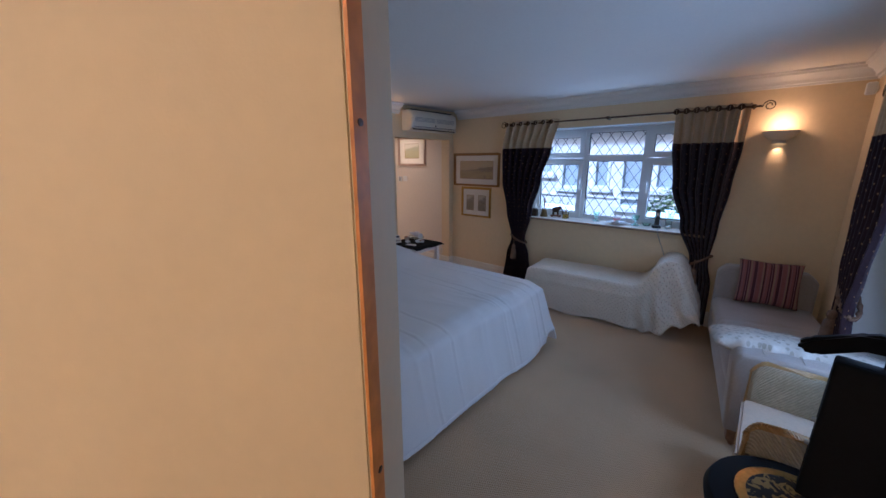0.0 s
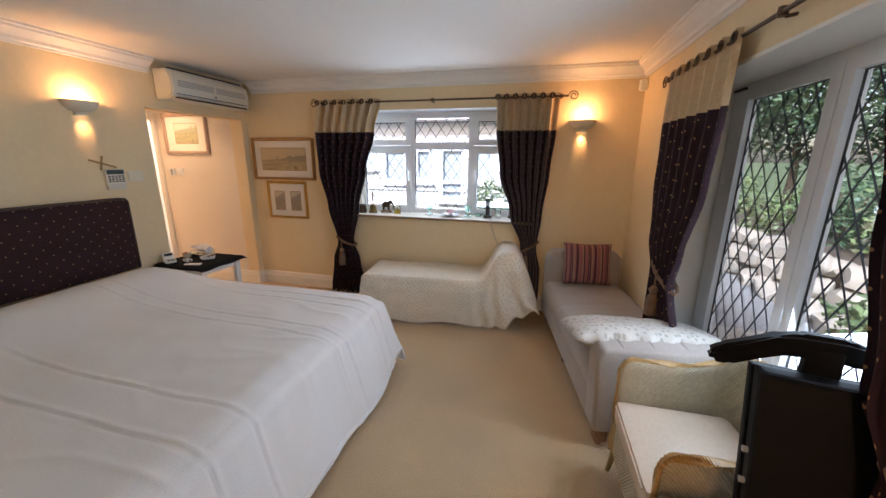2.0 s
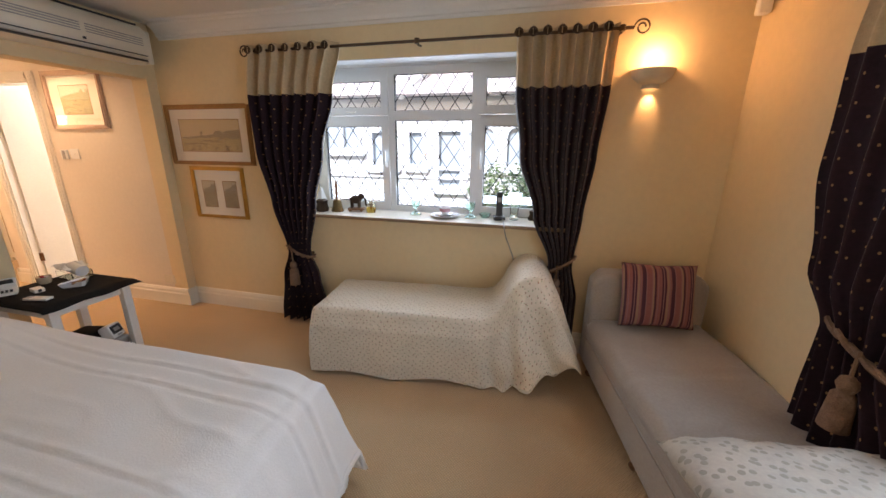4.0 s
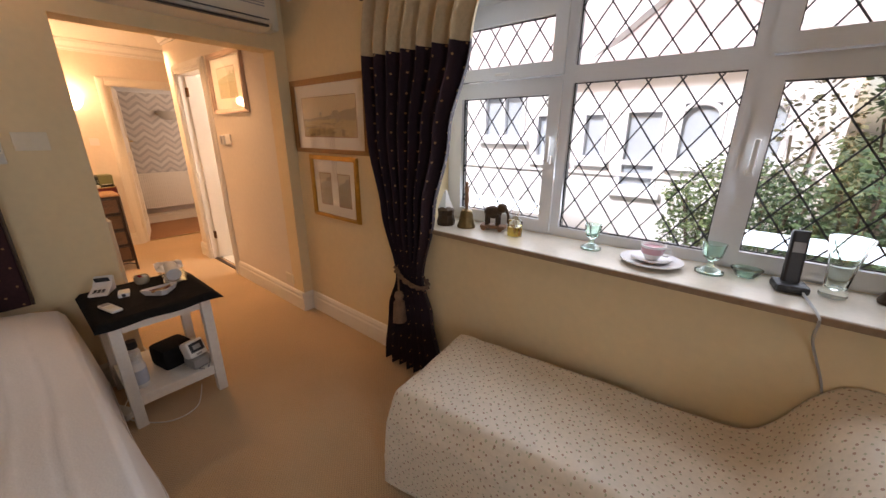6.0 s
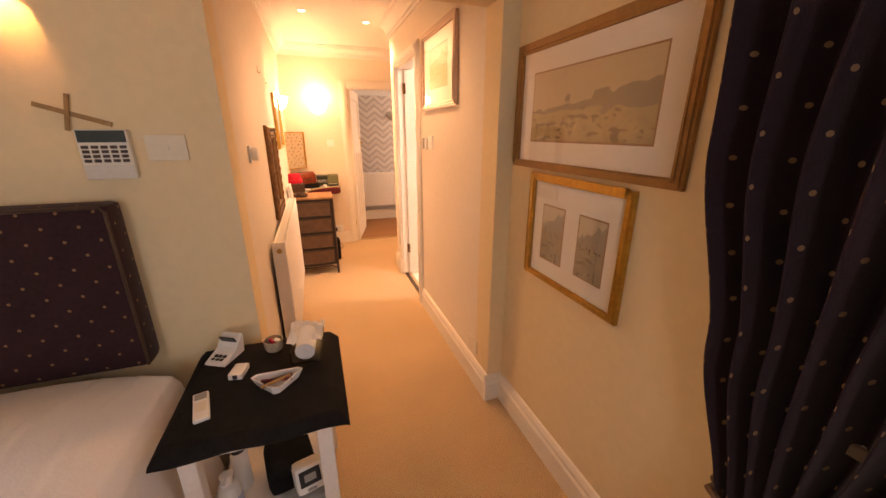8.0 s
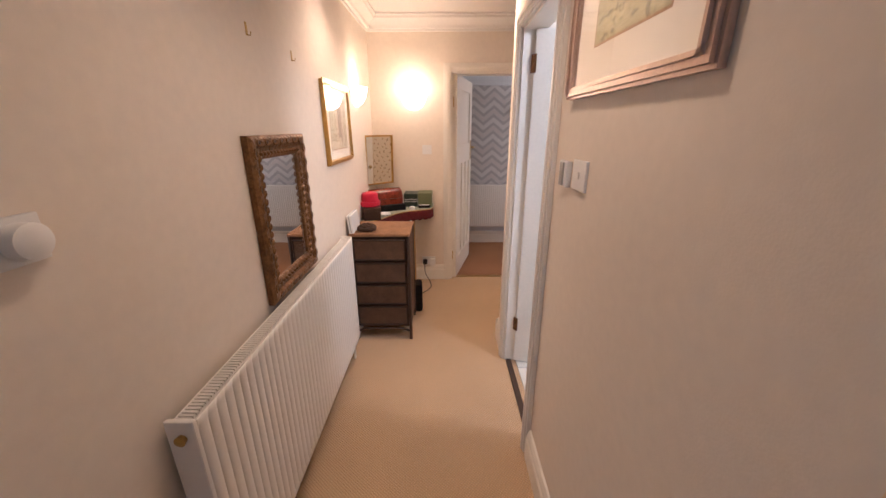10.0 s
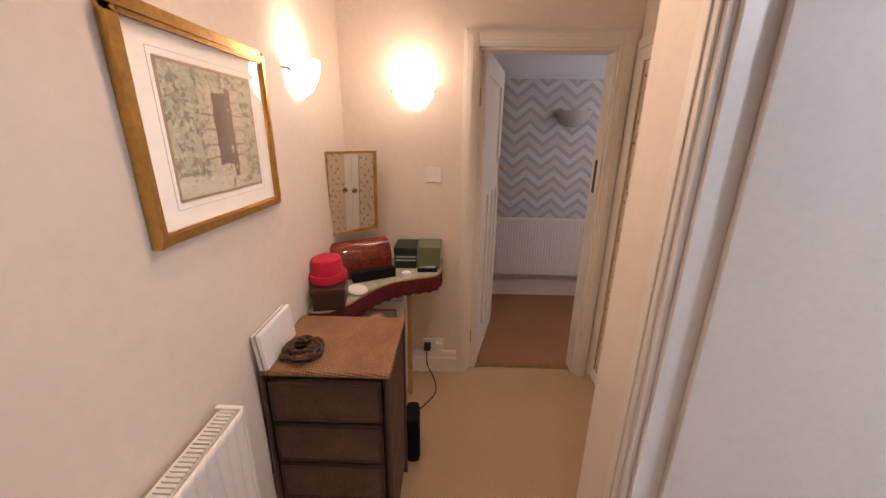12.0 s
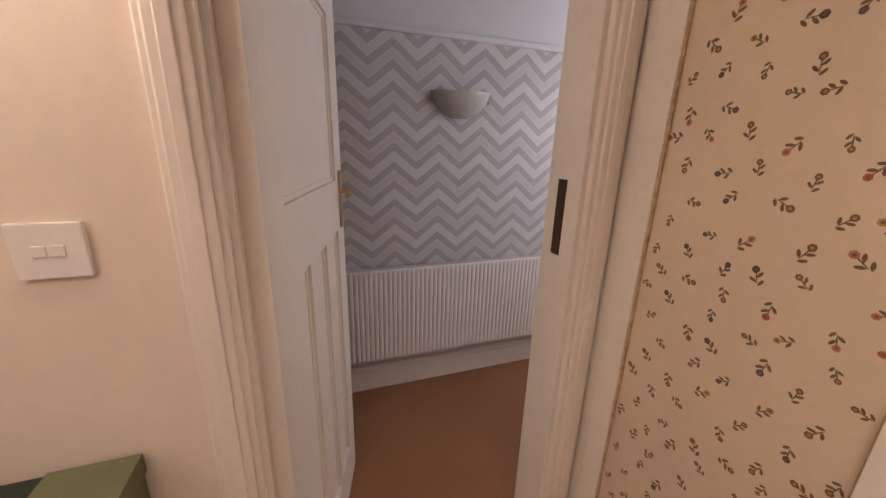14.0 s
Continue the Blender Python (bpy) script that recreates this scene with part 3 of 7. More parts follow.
def door_frame(name, axis, face, u0, u1, top, out, depth, label):
    """Lining and moulded architrave round an opening; out: +1 or -1, the side on which the architrave stands."""
    ob = thing(name, label, "door frame", kind="structure")
    P = (lambda w, u, z: (w, u, z)) if axis == "x" else (lambda w, u, z: (u, w, z))
    w = 0.075
    for k, (a, b) in enumerate((((u0 - w, 0), (u0 + 0.004, top + w)), ((u1 - 0.004, 0), (u1 + w, top + w)), ((u0 + 0.004, top - 0.004), (u1 - 0.004, top + w)))):
        bm = boxes((P(face, a[0], a[1]), P(face + out * 0.018, b[0], b[1])), bevel=0.004)
        i = 0.012
        c = (a[0] + (i if k < 2 else 0), a[1] + (i if k == 2 else 0)), (b[0] - (i if k < 2 else 0), b[1] - i)
        box(bm, P(face + out * 0.017, *c[0]), P(face + out * 0.026, *c[1]), 0.006)
        c = (a[0] + (2.4 * i if k < 2 else 0), a[1] + (2.4 * i if k == 2 else 0)), (b[0] - (2.4 * i if k < 2 else 0), b[1] - 2.4 * i)
        box(bm, P(face + out * 0.025, *c[0]), P(face + out * 0.031, *c[1]), 0.004)
        part("architrave", bm, M_TRIM, ob)
    part("lining", boxes((P(face, u0 - 0.003, 0), P(face - out * depth, u0 + 0.016, top)), (P(face, u1 + 0.003, 0), P(face - out * depth, u1 - 0.016, top)), (P(face, u0, top - 0.016), P(face - out * depth, u1, top + 0.003)), bevel=0.002), M_TRIM, ob)
    return ob


door_frame("door_frame_1", "x", -5.58, 5.285, 6.02, 2.0, 1, 0.124, "white gloss moulded door frame, slightly chipped")
door_frame("door_frame_2", "y", 5.635, -4.17, -3.46, 2.03, -1, 0.119, "white gloss moulded bathroom door frame")
setting("threshold", boxes(((-5.66, 5.303, 0), (-5.625, 6.0, 0.007)), bevel=0.003), M_BRASS, "brass carpet strip in the doorway")
setting("threshold_2", boxes(((-4.15, 5.645, 0), (-3.48, 5.68, 0.012)), bevel=0.003), M_DKWOOD, "dark wooden strip at the bathroom door")
# way into the bedroom: a splayed jamb with a bare pine lining
P0, P1 = Vector((1.343, 1.492, 0)), Vector((1.329, 1.518, 0))
PD = (P1 - P0).normalized()
PN = Vector((-PD.y, PD.x, 0)) * -0.004
bm = bmesh.new()
extrude(bm, [tuple(p)[:2] for p in (P0, P0 + PN, P1 + PN, P1)], 2.058)
lining = setting("trim_doorway", bm, M_PINE, "bare orange pine lining with dark knots")
for z, f in ((0.25, 0.4), (0.86, 0.65), (1.31, 0.6), (1.72, 0.45)):
    bm = bmesh.new()
    lathe(bm, [(0.005, 0), (0.005, 0.0014), (0.0, 0.0018)], steps=12, squash=(1.0, 0.75))
    k = part("knot", bm, M_DKWOOD, lining)
    p = P0 + (P1 - P0) * f + PN
    k.matrix_basis = Matrix.Translation((p.x, p.y, z)) @ PN.to_track_quat("Z", "Y").to_matrix().to_4x4()


# the bedroom's own door stands open into the lobby, hinged beside the pine lining
d1 = thing("door_1", "open flush cream-painted bedroom door beside the pine lining", "door", pose(1.342, 1.4895, 0.008, 0, 0, 219), kind="structure")
part("leaf", boxes(((0.0, -0.035, 0), (0.76, 0.0, 2.03)), bevel=0.001), M_LOBBY, d1)
for z in (0.25, 1.86):
    bm = boxes(((0.0, -0.01, z - 0.04), (0.008, 0.002, z + 0.04)), bevel=0.0008)
    part("hinge", bm, M_OLDGOLD, d1, "dark brass hinge")


def hinge_bm():
    bm = boxes(((-0.002, -0.018, -0.045), (0.002, 0.018, 0.045)))
    tube(bm, [(0.004, 0, -0.045), (0.004, 0, 0.045)], 0.006)
    return bm


# panelled door of the room beyond
d2 = thing("door_2", "open white panelled door with three tall lower panels", "door", pose(-5.607, 5.318, 0.006, 0, 0, 180 - 14.3), kind="structure")


def panel_door(ob, w, h, panels, t=0.042):
    """Stiles, rails and recessed panels; panels: (x0, x1, z0, z1)."""
    bm = wall_mesh("y", -t / 2, t / 2, 0, w, 0, h, panels)
    for x0, x1, z0, z1 in panels:
        box(bm, (x0, -0.008, z0), (x1, 0.008, z1))
    part("leaf", bm, M_TRIM, ob)
    for x0, x1, z0, z1 in panels:
        for s in (-1, 1):
            g = bmesh.new()
            for a, b in (((x0, z0), (x0 + 0.014, z1)), ((x1 - 0.014, z0), (x1, z1)), ((x0 + 0.014, z0), (x1 - 0.014, z0 + 0.014)), ((x0 + 0.014, z1 - 0.014), (x1 - 0.014, z1))):
                box(g, (a[0], s * 0.0075, a[1]), (b[0], s * 0.0125, b[1]), 0.004)
            part("bead", g, M_TRIM, ob)


panel_door(d2, 0.76, 1.985, [(0.11, 0.65, 1.36, 1.87)] + [(0.11 + 0.19 * k, 0.27 + 0.19 * k, 0.2, 1.18) for k in range(3)])
for s in (-1, 1):
    h = part("handle_plate", boxes(((0.69, s * 0.021, 1.18), (0.727, s * 0.026, 1.39)), bevel=0.002), M_BRASS, d2, "brass lever handle on a long plate")
    bm = bmesh.new()
    tube(bm, [(0.709, s * 0.026, 1.315), (0.709, s * 0.06, 1.315), (0.70, s * 0.068, 1.315), (0.615, s * 0.064, 1.31)], 0.008)
    part("lever", bm, M_BRASS, h)
for z in (0.25, 1.75):
    part("hinge", boxes(((-0.008, 0.008, z - 0.045), (0.004, 0.022, z + 0.045))), M_BRASS, d2)
strike = single("strike_plate", boxes(((-5.66, 6.0005, 1.235), (-5.63, 6.006, 1.425)), bevel=0.001), M_BRONZE, "dark brass strike plate on the door lining", "strike plate")

# plain bathroom door, hinged on the far jamb and swung in
d3 = thing("door_3", "open flush white bathroom door with brass hinges", "door", pose(-4.15, 5.70, 0.012, 0, 0, 76), kind="structure")
part("leaf", boxes(((0, -0.02, 0), (0.675, 0.02, 2.0)), bevel=0.002), M_TRIM, d3)
for z in (0.28, 1.84):
    hh = part("hinge", hinge_bm(), M_OLDGOLD, d3)
    hh.matrix_basis = pose(-0.004, -0.016, z, 0, 0, 45)
hp = part("handle_plate", boxes(((0.59, -0.026, 0.92), (0.63, -0.02, 1.09)), bevel=0.002), M_BRASS, d3, "polished brass lever handle")
bm = bmesh.new()
tube(bm, [(0.61, -0.026, 1.03), (0.61, -0.065, 1.03), (0.60, -0.072, 1.03), (0.51, -0.07, 1.025)], 0.009)
part("lever", bm, M_BRASS, hp)


# ---- windows ----
def lattice(bm, u0, u1, z0, z1, du, dz, place, r=0.0029, r2=0.002):
    """Diamond leads clipped to a pane."""
    slope = dz / du
    for s in (1, -1):
        lo, hi = (z0 - slope * u1, z1 - slope * u0) if s > 0 else (z0 + slope * u0, z1 + slope * u1)
        k0 = math.ceil((lo - z0 + s * slope * u0) / dz)
        k1 = math.floor((hi - z0 + s * slope * u0) / dz)
        for k in range(k0, k1 + 1):
            c = z0 - s * slope * u0 + k * dz + dz * 0.35
            pts = []
            for u in (u0, u1):
                z = s * slope * u + c
                if z0 <= z <= z1:
                    pts.append((u, z))
            for z in (z0, z1):
                u = (z - c) / (s * slope)
                if u0 < u < u1:
                    pts.append((u, z))
            if len(pts) < 2:
                continue
            (a, b), (c2, d) = pts[0], pts[1]
            L = math.hypot(c2 - a, d - b)
            if L < 0.02:
                continue
            nx, nz = -(d - b) / L * r, (c2 - a) / L * r
            lo_ = [bm.verts.new(place(a + e * nx, -r2, b + e * nz)) for e in (1, -1)] + [bm.verts.new(place(c2 + e * nx, -r2, d + e * nz)) for e in (-1, 1)]
            hi_ = [bm.verts.new(place(a + e * nx, r2, b + e * nz)) for e in (1, -1)] + [bm.verts.new(place(c2 + e * nx, r2, d + e * nz)) for e in (-1, 1)]
            bm.faces.new(lo_), bm.faces.new(hi_[::-1])
            for q in range(4):
                bm.faces.new((lo_[q], hi_[q], hi_[(q + 1) % 4], lo_[(q + 1) % 4]))
    return bm


def pane(ob, u0, u1, z0, z1, w, place, du, dz):
    g = part("pane", boxes((place(u0 - 0.008, w - 0.003, z0 - 0.008), place(u1 + 0.008, w + 0.003, z1 + 0.008))), M_GLASS, ob)
    g.visible_shadow = False
    e = 0.004
    part("gasket", boxes(*[(place(a, w - 0.012, c), place(b, w - 0.004, d)) for a, b, c, d in ((u0, u0 + e, z0, z1), (u1 - e, u1, z0, z1), (u0 + e, u1 - e, z0, z0 + e), (u0 + e, u1 - e, z1 - e, z1))]), M_DARKP, g, "black rubber gasket")
    bm = bmesh.new()
    lattice(bm, u0, u1, z0, z1, du, dz, lambda u, d, z: place(u, w - 0.006 + d, z))
    lattice_ob = part("leading", bm, M_LEAD, g, "grey diamond leading")
    return g


def ring_frame(u0, u1, z0, z1, holes, w0, w1, axis):
    return wall_mesh(axis, w0, w1, u0, u1, z0, z1, holes)


N = lambda u, d, z: (u, d, z)
w1 = thing("window_1", "white window with six diamond-leaded panes above a wooden sill", "window", kind="structure")
part("window_frame", ring_frame(-0.83, 1.245, 0.958, 2.08, [(-0.775, -0.16, 1.72, 2.03), (-0.775, -0.16, 0.99, 1.70), (-0.105, 0.52, 1.757, 2.022), (-0.105, 0.52, 1.005, 1.685), (0.58, 1.19, 1.72, 2.03), (0.58, 1.19, 0.99, 1.70)], 5.985, 6.045, "y"), M_UPVC, w1)
for u0, u1, z0, z1 in ((-0.785, -0.15, 1.725, 2.035), (-0.785, -0.15, 0.972, 1.70), (0.565, 1.20, 1.725, 2.035), (0.565, 1.20, 0.972, 1.70)):
    i = 0.06
    s = part("sash", ring_frame(u0, u1, z0, z1, [(u0 + i, u1 - i, z0 + i, z1 - i)], 5.968, 6.02, "y"), M_UPVC, w1)
    pane(w1, u0 + i, u1 - i, z0 + i, z1 - i, 6.005, N, 0.122, 0.172)
    if z0 < 1.2:
        x = u1 - 0.03 if u0 < 0 else u0 + 0.03
        hb = boxes(((x - 0.012, 5.945, 1.32), (x + 0.012, 5.968, 1.36)), bevel=0.003)
        box(hb, (x - 0.008, 5.93, 1.33), (x + 0.008, 5.945, 1.45), 0.004)
        part("handle", hb, M_WHITE, s, "white lever catch")
    else:
        part("handle", boxes((((u0 + u1) / 2 - 0.04, 5.95, z0 + 0.018), ((u0 + u1) / 2 + 0.04, 5.968, z0 + 0.028)), bevel=0.004), M_WHITE, s, "white stay")
pane(w1, -0.105, 0.52, 1.757, 2.022, 6.015, N, 0.122, 0.172)
pane(w1, -0.105, 0.52, 1.005, 1.685, 6.015, N, 0.122, 0.172)
part("window_sill", boxes(((-0.83, 5.668, 0.937), (1.245, 5.984, 0.957)), bevel=0.004), mat("pale_sill_paint", (0.66, 0.58, 0.48), 0.3, vary=0.08, scale=6), w1, "pale glossy sill board")
part("sill_nosing", boxes(((-0.83, 5.655, 0.932), (1.245, 5.667, 0.957)), bevel=0.004), mat("varnished_sill", (0.30, 0.19, 0.11), 0.4, vary=0.2, scale=6), w1, "varnished wooden nosing")
part("head_board", boxes(((-0.83, 5.722, 2.075), (1.245, 5.984, 2.083))), M_UPVC, w1)

E_ = lambda u, d, z: (d, u, z)
w2 = thing("window_2", "white glazed garden doors with diamond leading", "glazed door", kind="structure")
part("window_frame", ring_frame(2.95, 4.70, 0.06, 2.03, [(3.02, 4.63, 0.10, 1.97)], 2.42, 2.49, "x"), M_UPVC, w2)
for u0, u1 in ((3.80, 4.63), (3.02, 3.795)):
    s = part("door_leaf", ring_frame(u0, u1, 0.10, 1.965, [(u0 + 0.065, u1 - (0.155 if u0 > 3.5 else 0.055), 0.20, 1.92)], 2.40, 2.455, "x"), M_UPVC, w2)
    pane(w2, u0 + 0.065, u1 - (0.155 if u0 > 3.5 else 0.055), 0.20, 1.92, 2.44, E_, 0.115, 0.20)
part("vent", boxes(((2.405, 4.55, 1.985), (2.42, 4.68, 2.0)), bevel=0.003), M_DARKP, w2)
part("sill", boxes(((2.152, 2.95, 0.06), (2.42, 4.70, 0.075))), M_UPVC, w2)
part("reveal", boxes(((2.152, 4.685, 0.076), (2.42, 4.70, 2.03)), ((2.152, 2.95, 0.076), (2.42, 2.965, 2.03)), ((2.152, 2.965, 2.015), (2.42, 4.685, 2.03))), mat("white_reveal_paint", (0.78, 0.76, 0.70), 0.7, vary=0.03), w2)

# ---- bedroom: large things ----
def soft(bm_name, label, category, at_fn, nu, nv, material, uvf=None, thick=0.0, kind=""):
    bm = bmesh.new()
    sheet(bm, nu, nv, at_fn, uvf)
    ob = single(bm_name, bm, material, label, category)
    if thick:
        s = ob.modifiers.new("thickness", "SOLIDIFY"); s.thickness = thick; s.offset = -1
    return ob


def n3(x, y, z, s=1.0):
    return noise.noise(Vector((x * s, y * s, z * s)))


# bed: base, mattress, headboard; the bedspread and pillows lie on it
BX0, BX1, BY0, BY1 = -1.98, 0.18, 2.27, 4.24
bed = thing("bed", "wide divan bed with a dark spotted headboard against the wall", "bed")
# the base's tan is darkened to hold the shadow below the bedspread
part("base", boxes(((BX0, BY0, 0.06), (BX1, BY1, 0.32)), bevel=0.02), mat("shade_dark_divan_cloth", (0.30, 0.23, 0.16), 0.9, vary=0.15, scale=5, bump=0.2, bscale=200), bed, "tan divan base, coloured darker for the shade under the bedspread")
part("mattress", boxes(((BX0, BY0, 0.325), (BX1, BY1, 0.555)), bevel=0.05), M_LINEN, bed)
for x in (BX0 + 0.15, BX1 - 0.15):
    for y in (BY0 + 0.15, BY1 - 0.15):
        bm = bmesh.new(); lathe(bm, [(0.025, 0), (0.03, 0.065)], (x, y, 0), 12)
        part("leg", bm, M_DKWOOD, bed)
bm = boxes(((-2.105, 2.28, 0.64), (-2.0, 4.185, 1.245)), bevel=0.022)
box_uv(bm)
part("headboard", bm, M_BOARD, bed, "aubergine cloth headboard with gold spots", 40)
bm = bmesh.new()
tube(bm, [(-1.998, 4.178, 0.65), (-1.998, 4.178, 1.22), (-1.998, 4.162, 1.238), (-1.998, 2.3, 1.238)], 0.006)
part("piping", bm, M_DKWOOD, bed)


def spread_at(u, v):
    # u along the bed from the headboard to past the foot, v across with overhang at both sides
    lx, ly = BX1 - BX0, BY1 - BY0
    drop = 0.535
    s = u * (lx + drop)
    q = v * (ly + drop + 0.17) - ly / 2 - 0.17
    x, y, z = BX0 + min(s, lx), (BY0 + BY1) / 2 + max(-ly / 2, min(ly / 2, q)), 0.585
    ox, oy = max(0, s - lx), max(0, abs(q) - ly / 2)
    sg = 1 if q > 0 else -1
    pil = math.exp(-((x + 1.62) / 0.34) ** 2)
    edge = 1 - max(0.0, min(1.0, (abs(q) - ly / 2 + 0.28) / 0.30)) ** 2
    z += 0.14 * pil * edge + 0.012 * n3(x, y, 0, 1.7) + 0.005 * n3(x, y, 4, 5)
    # the edge of the mattress is rounded
    z -= 0.035 * max(0.0, 1 - (lx - s) / 0.12) ** 2 * (ox == 0) + 0.035 * (ox > 0)
    # ruched bands in pairs run down the bed and over its foot
    yb = y + (sg * oy if oy else 0)
    lift = 0.0
    for band in (2.33, 2.74, 2.95, 3.60, 3.70, 4.03, 4.13):
        d = yb - band - 0.025 * n3(s * 1.2, band, 40, 1.5)
        pucker = 0.6 + 0.8 * n3(s * 22, band * 5, 8)
        lift += (0.007 * math.exp(-((d - 0.014) / 0.012) ** 2) * pucker - 0.005 * math.exp(-(d / 0.007) ** 2)) * (0.55 + 0.45 * min(1.0, max(0.0, (s - 0.5) / 1.2)))
    # soft creases spread from the far foot corner
    wx, wy = x + 0.10 * n3(x, y, 11, 2.2), y + 0.10 * n3(x, y, 15, 2.2)
    foot = max(0.0, min(1.0, (x + 0.9) / 1.0))
    lift += 0.006 * foot * max(0.0, 1 - 3.0 * abs(n3(wx * 0.9, wy * 3.4, 21, 1.6))) ** 2
    fall = max(ox, oy)
    if fall > 0:
        z -= max(0.0, fall - 0.0125) * 0.98
        far_corner = max(0.0, min(1.0, (y - 3.95) / 0.25)) if ox > oy else 0.0
        fold = 0.012 * math.sin(5.5 * (y if ox > oy else x) + 2.2 * n3(x, y, 1, 1.5)) + 0.016 * n3(x * 2, y * 2, z, 1.8)
        push = 0.035 + 0.135 * min(1, fall / drop) + fold * min(1, fall / 0.2) + lift
        if ox > 0:
            x += push * min(1, ox / 0.04) * (1 if ox >= oy else 0.9)
        if oy > 0:
            y += sg * (push * 0.55) * min(1, oy / 0.04)
        z += 0.10 * far_corner * min(1, fall / drop)
    else:
        z += lift
    return x, y, max(z, 0.045)


spread = soft("bedspread", "rumpled white cotton bedspread hanging over the bed's sides", "bedspread", spread_at, 200, 260, M_SPREAD, lambda u, v: (2.6 * u, 2.6 * v), 0.012)
bm = bmesh.new()
sheet(bm, 200, 3, lambda u, v: tuple(Vector(spread_at(1.0 - 0.012 * v, u)) + Vector((0.004, 0, 0))))
h_ = part("hem", bm, M_SPREAD, spread, "stitched white hem")
h_.modifiers.new("thickness", "SOLIDIFY").thickness = 0.004
for side in (0, 1):
    bm = bmesh.new()
    sheet(bm, 160, 3, lambda u, v: tuple(Vector(spread_at(u, side + (0.012 * v if side == 0 else -0.012 * v))) + Vector((0, -0.004 if side == 0 else 0.004, 0))))
    part("hem", bm, M_SPREAD, spread, "stitched white hem").modifiers.new("thickness", "SOLIDIFY").thickness = 0.004
bm = bmesh.new()
valance_pts = [(BX0 + 0.02, BY0 - 0.04), (BX1 + 0.105, BY0 - 0.04), (BX1 + 0.105, BY1 + 0.04), (BX0 + 0.02, BY1 + 0.04)]


def valance_at(u, v):
    s = 1 + u * 2
    k = min(2, int(s)); f = s - k
    a, b = valance_pts[k], valance_pts[k + 1]
    w = 0.008 * math.sin(16 * s + 2 * n3(s, 0, 0, 4)) * (1 - v)
    nx, ny = ((0, -1), (1, 0), (0, 1))[k]
    return a[0] + (b[0] - a[0]) * f + nx * (0.012 + w), a[1] + (b[1] - a[1]) * f + ny * (0.012 + w), 0.004 + v * 0.15


sheet(bm, 180, 6, valance_at)
single("bed_valance", bm, M_LINEN, "white valance hanging at the foot of the bed", "valance")


def pillow_bm(w, d, h, seed=0, nu=24, nv=18, rough_=0.006):
    bm = bmesh.new()
    for s in (1, -1):
        def at(u, v):
            a, b = 2 * u - 1, 2 * v - 1
            e = max(0.0, (1 - abs(a) ** 3.0)) ** 0.5 * max(0.0, (1 - abs(b) ** 3.0)) ** 0.5
            pinch = 1 - 0.06 * (1 - abs(a)) * abs(b) ** 4 - 0.0
            return a * w / 2 * (1 - 0.05 * (1 - b * b) * abs(a) ** 6), b * d / 2 * pinch, s * (h / 2 * e + rough_ * n3(a * 3, b * 3, seed + s)* e)
        sheet(bm, nu, nv, at, lambda u, v: (u * w, v * d))
    bmesh.ops.remove_doubles(bm, verts=bm.verts[:], dist=0.0008)
    return bm


# bedside table
tb = thing("bedside_table", "white painted wooden bedside table with a lower shelf", "side table")
TX0, TX1, TY0, TY1, TZ = -2.075, -1.565, 4.365, 4.80, 0.618
part("tabletop", boxes(((TX0, TY0 - 0.02, TZ - 0.022), (TX1 + 0.01, TY1 + 0.02, TZ)), bevel=0.005), M_TABLE, tb)
for x in (TX0 + 0.025, TX1 - 0.025):
    for y in (TY0 + 0.025, TY1 - 0.025):
        part("leg", boxes(((x - 0.024, y - 0.024, 0), (x + 0.024, y + 0.024, TZ - 0.022)), bevel=0.004), M_TABLE, tb)
for a, b in (((TX0 + 0.05, TY0 + 0.008, TZ - 0.085), (TX1 - 0.05, TY0 + 0.028, TZ - 0.022)), ((TX0 + 0.05, TY1 - 0.028, TZ - 0.085), (TX1 - 0.05, TY1 - 0.008, TZ - 0.022)), ((TX1 - 0.042, TY0 + 0.05, TZ - 0.085), (TX1 - 0.022, TY1 - 0.05, TZ - 0.022))):
    part("apron", boxes((a, b), bevel=0.002), M_TABLE, tb)
part("shelf", boxes(((TX0 + 0.01, TY0 + 0.012, 0.15), (TX1 - 0.012, TY1 - 0.012, 0.172)), ((TX1 - 0.035, TY0 + 0.05, 0.115), (TX1 - 0.015, TY1 - 0.05, 0.15)), bevel=0.003), M_TABLE, tb)


def cloth_at(u, v):
    x, y = TX0 + 0.01 + u * (TX1 - TX0 + 0.035), TY0 - 0.045 + v * (TY1 - TY0 + 0.10)
    ov = max(0, y - TY1 - 0.018, TY0 - 0.022 - y, (x - TX1 - 0.012))
    return x, y, TZ + 0.006 + 0.0015 * n3(x, y, 0, 20) - 0.9 * ov + (0.004 * math.sin(24 * y) if x > TX1 else 0)


soft("table_cloth", "black cloth lying over the bedside table's top", "cloth", cloth_at, 50, 50, M_BLACKC, None, 0.003)

# chaise under the window, with a throw over it
CHM = pose(0, -0.045, 0) @ pose(-0.33, 5.3, 0, 0, 0, 6) @ pose(0.33, -5.3, 0)
ch = thing("chaise", "low couch with a raised head end, hidden under a sprigged throw", "couch", CHM)
part("seat", boxes(((-0.33, 5.11, 0.10), (0.95, 5.58, 0.395)), bevel=0.04), M_LSEAT, ch)
bm = bmesh.new()
extrude(bm, [(0.76, 0.1), (0.98, 0.1), (1.10, 0.5), (1.12, 0.60), (1.05, 0.665), (0.98, 0.63), (0.94, 0.52), (0.90, 0.40)], 0.46, Matrix(((1, 0, 0, 0), (0, 0, -1, 5.60), (0, 1, 0, 0), (0, 0, 0, 1))))
part("head_end", bm, M_LSEAT, ch)
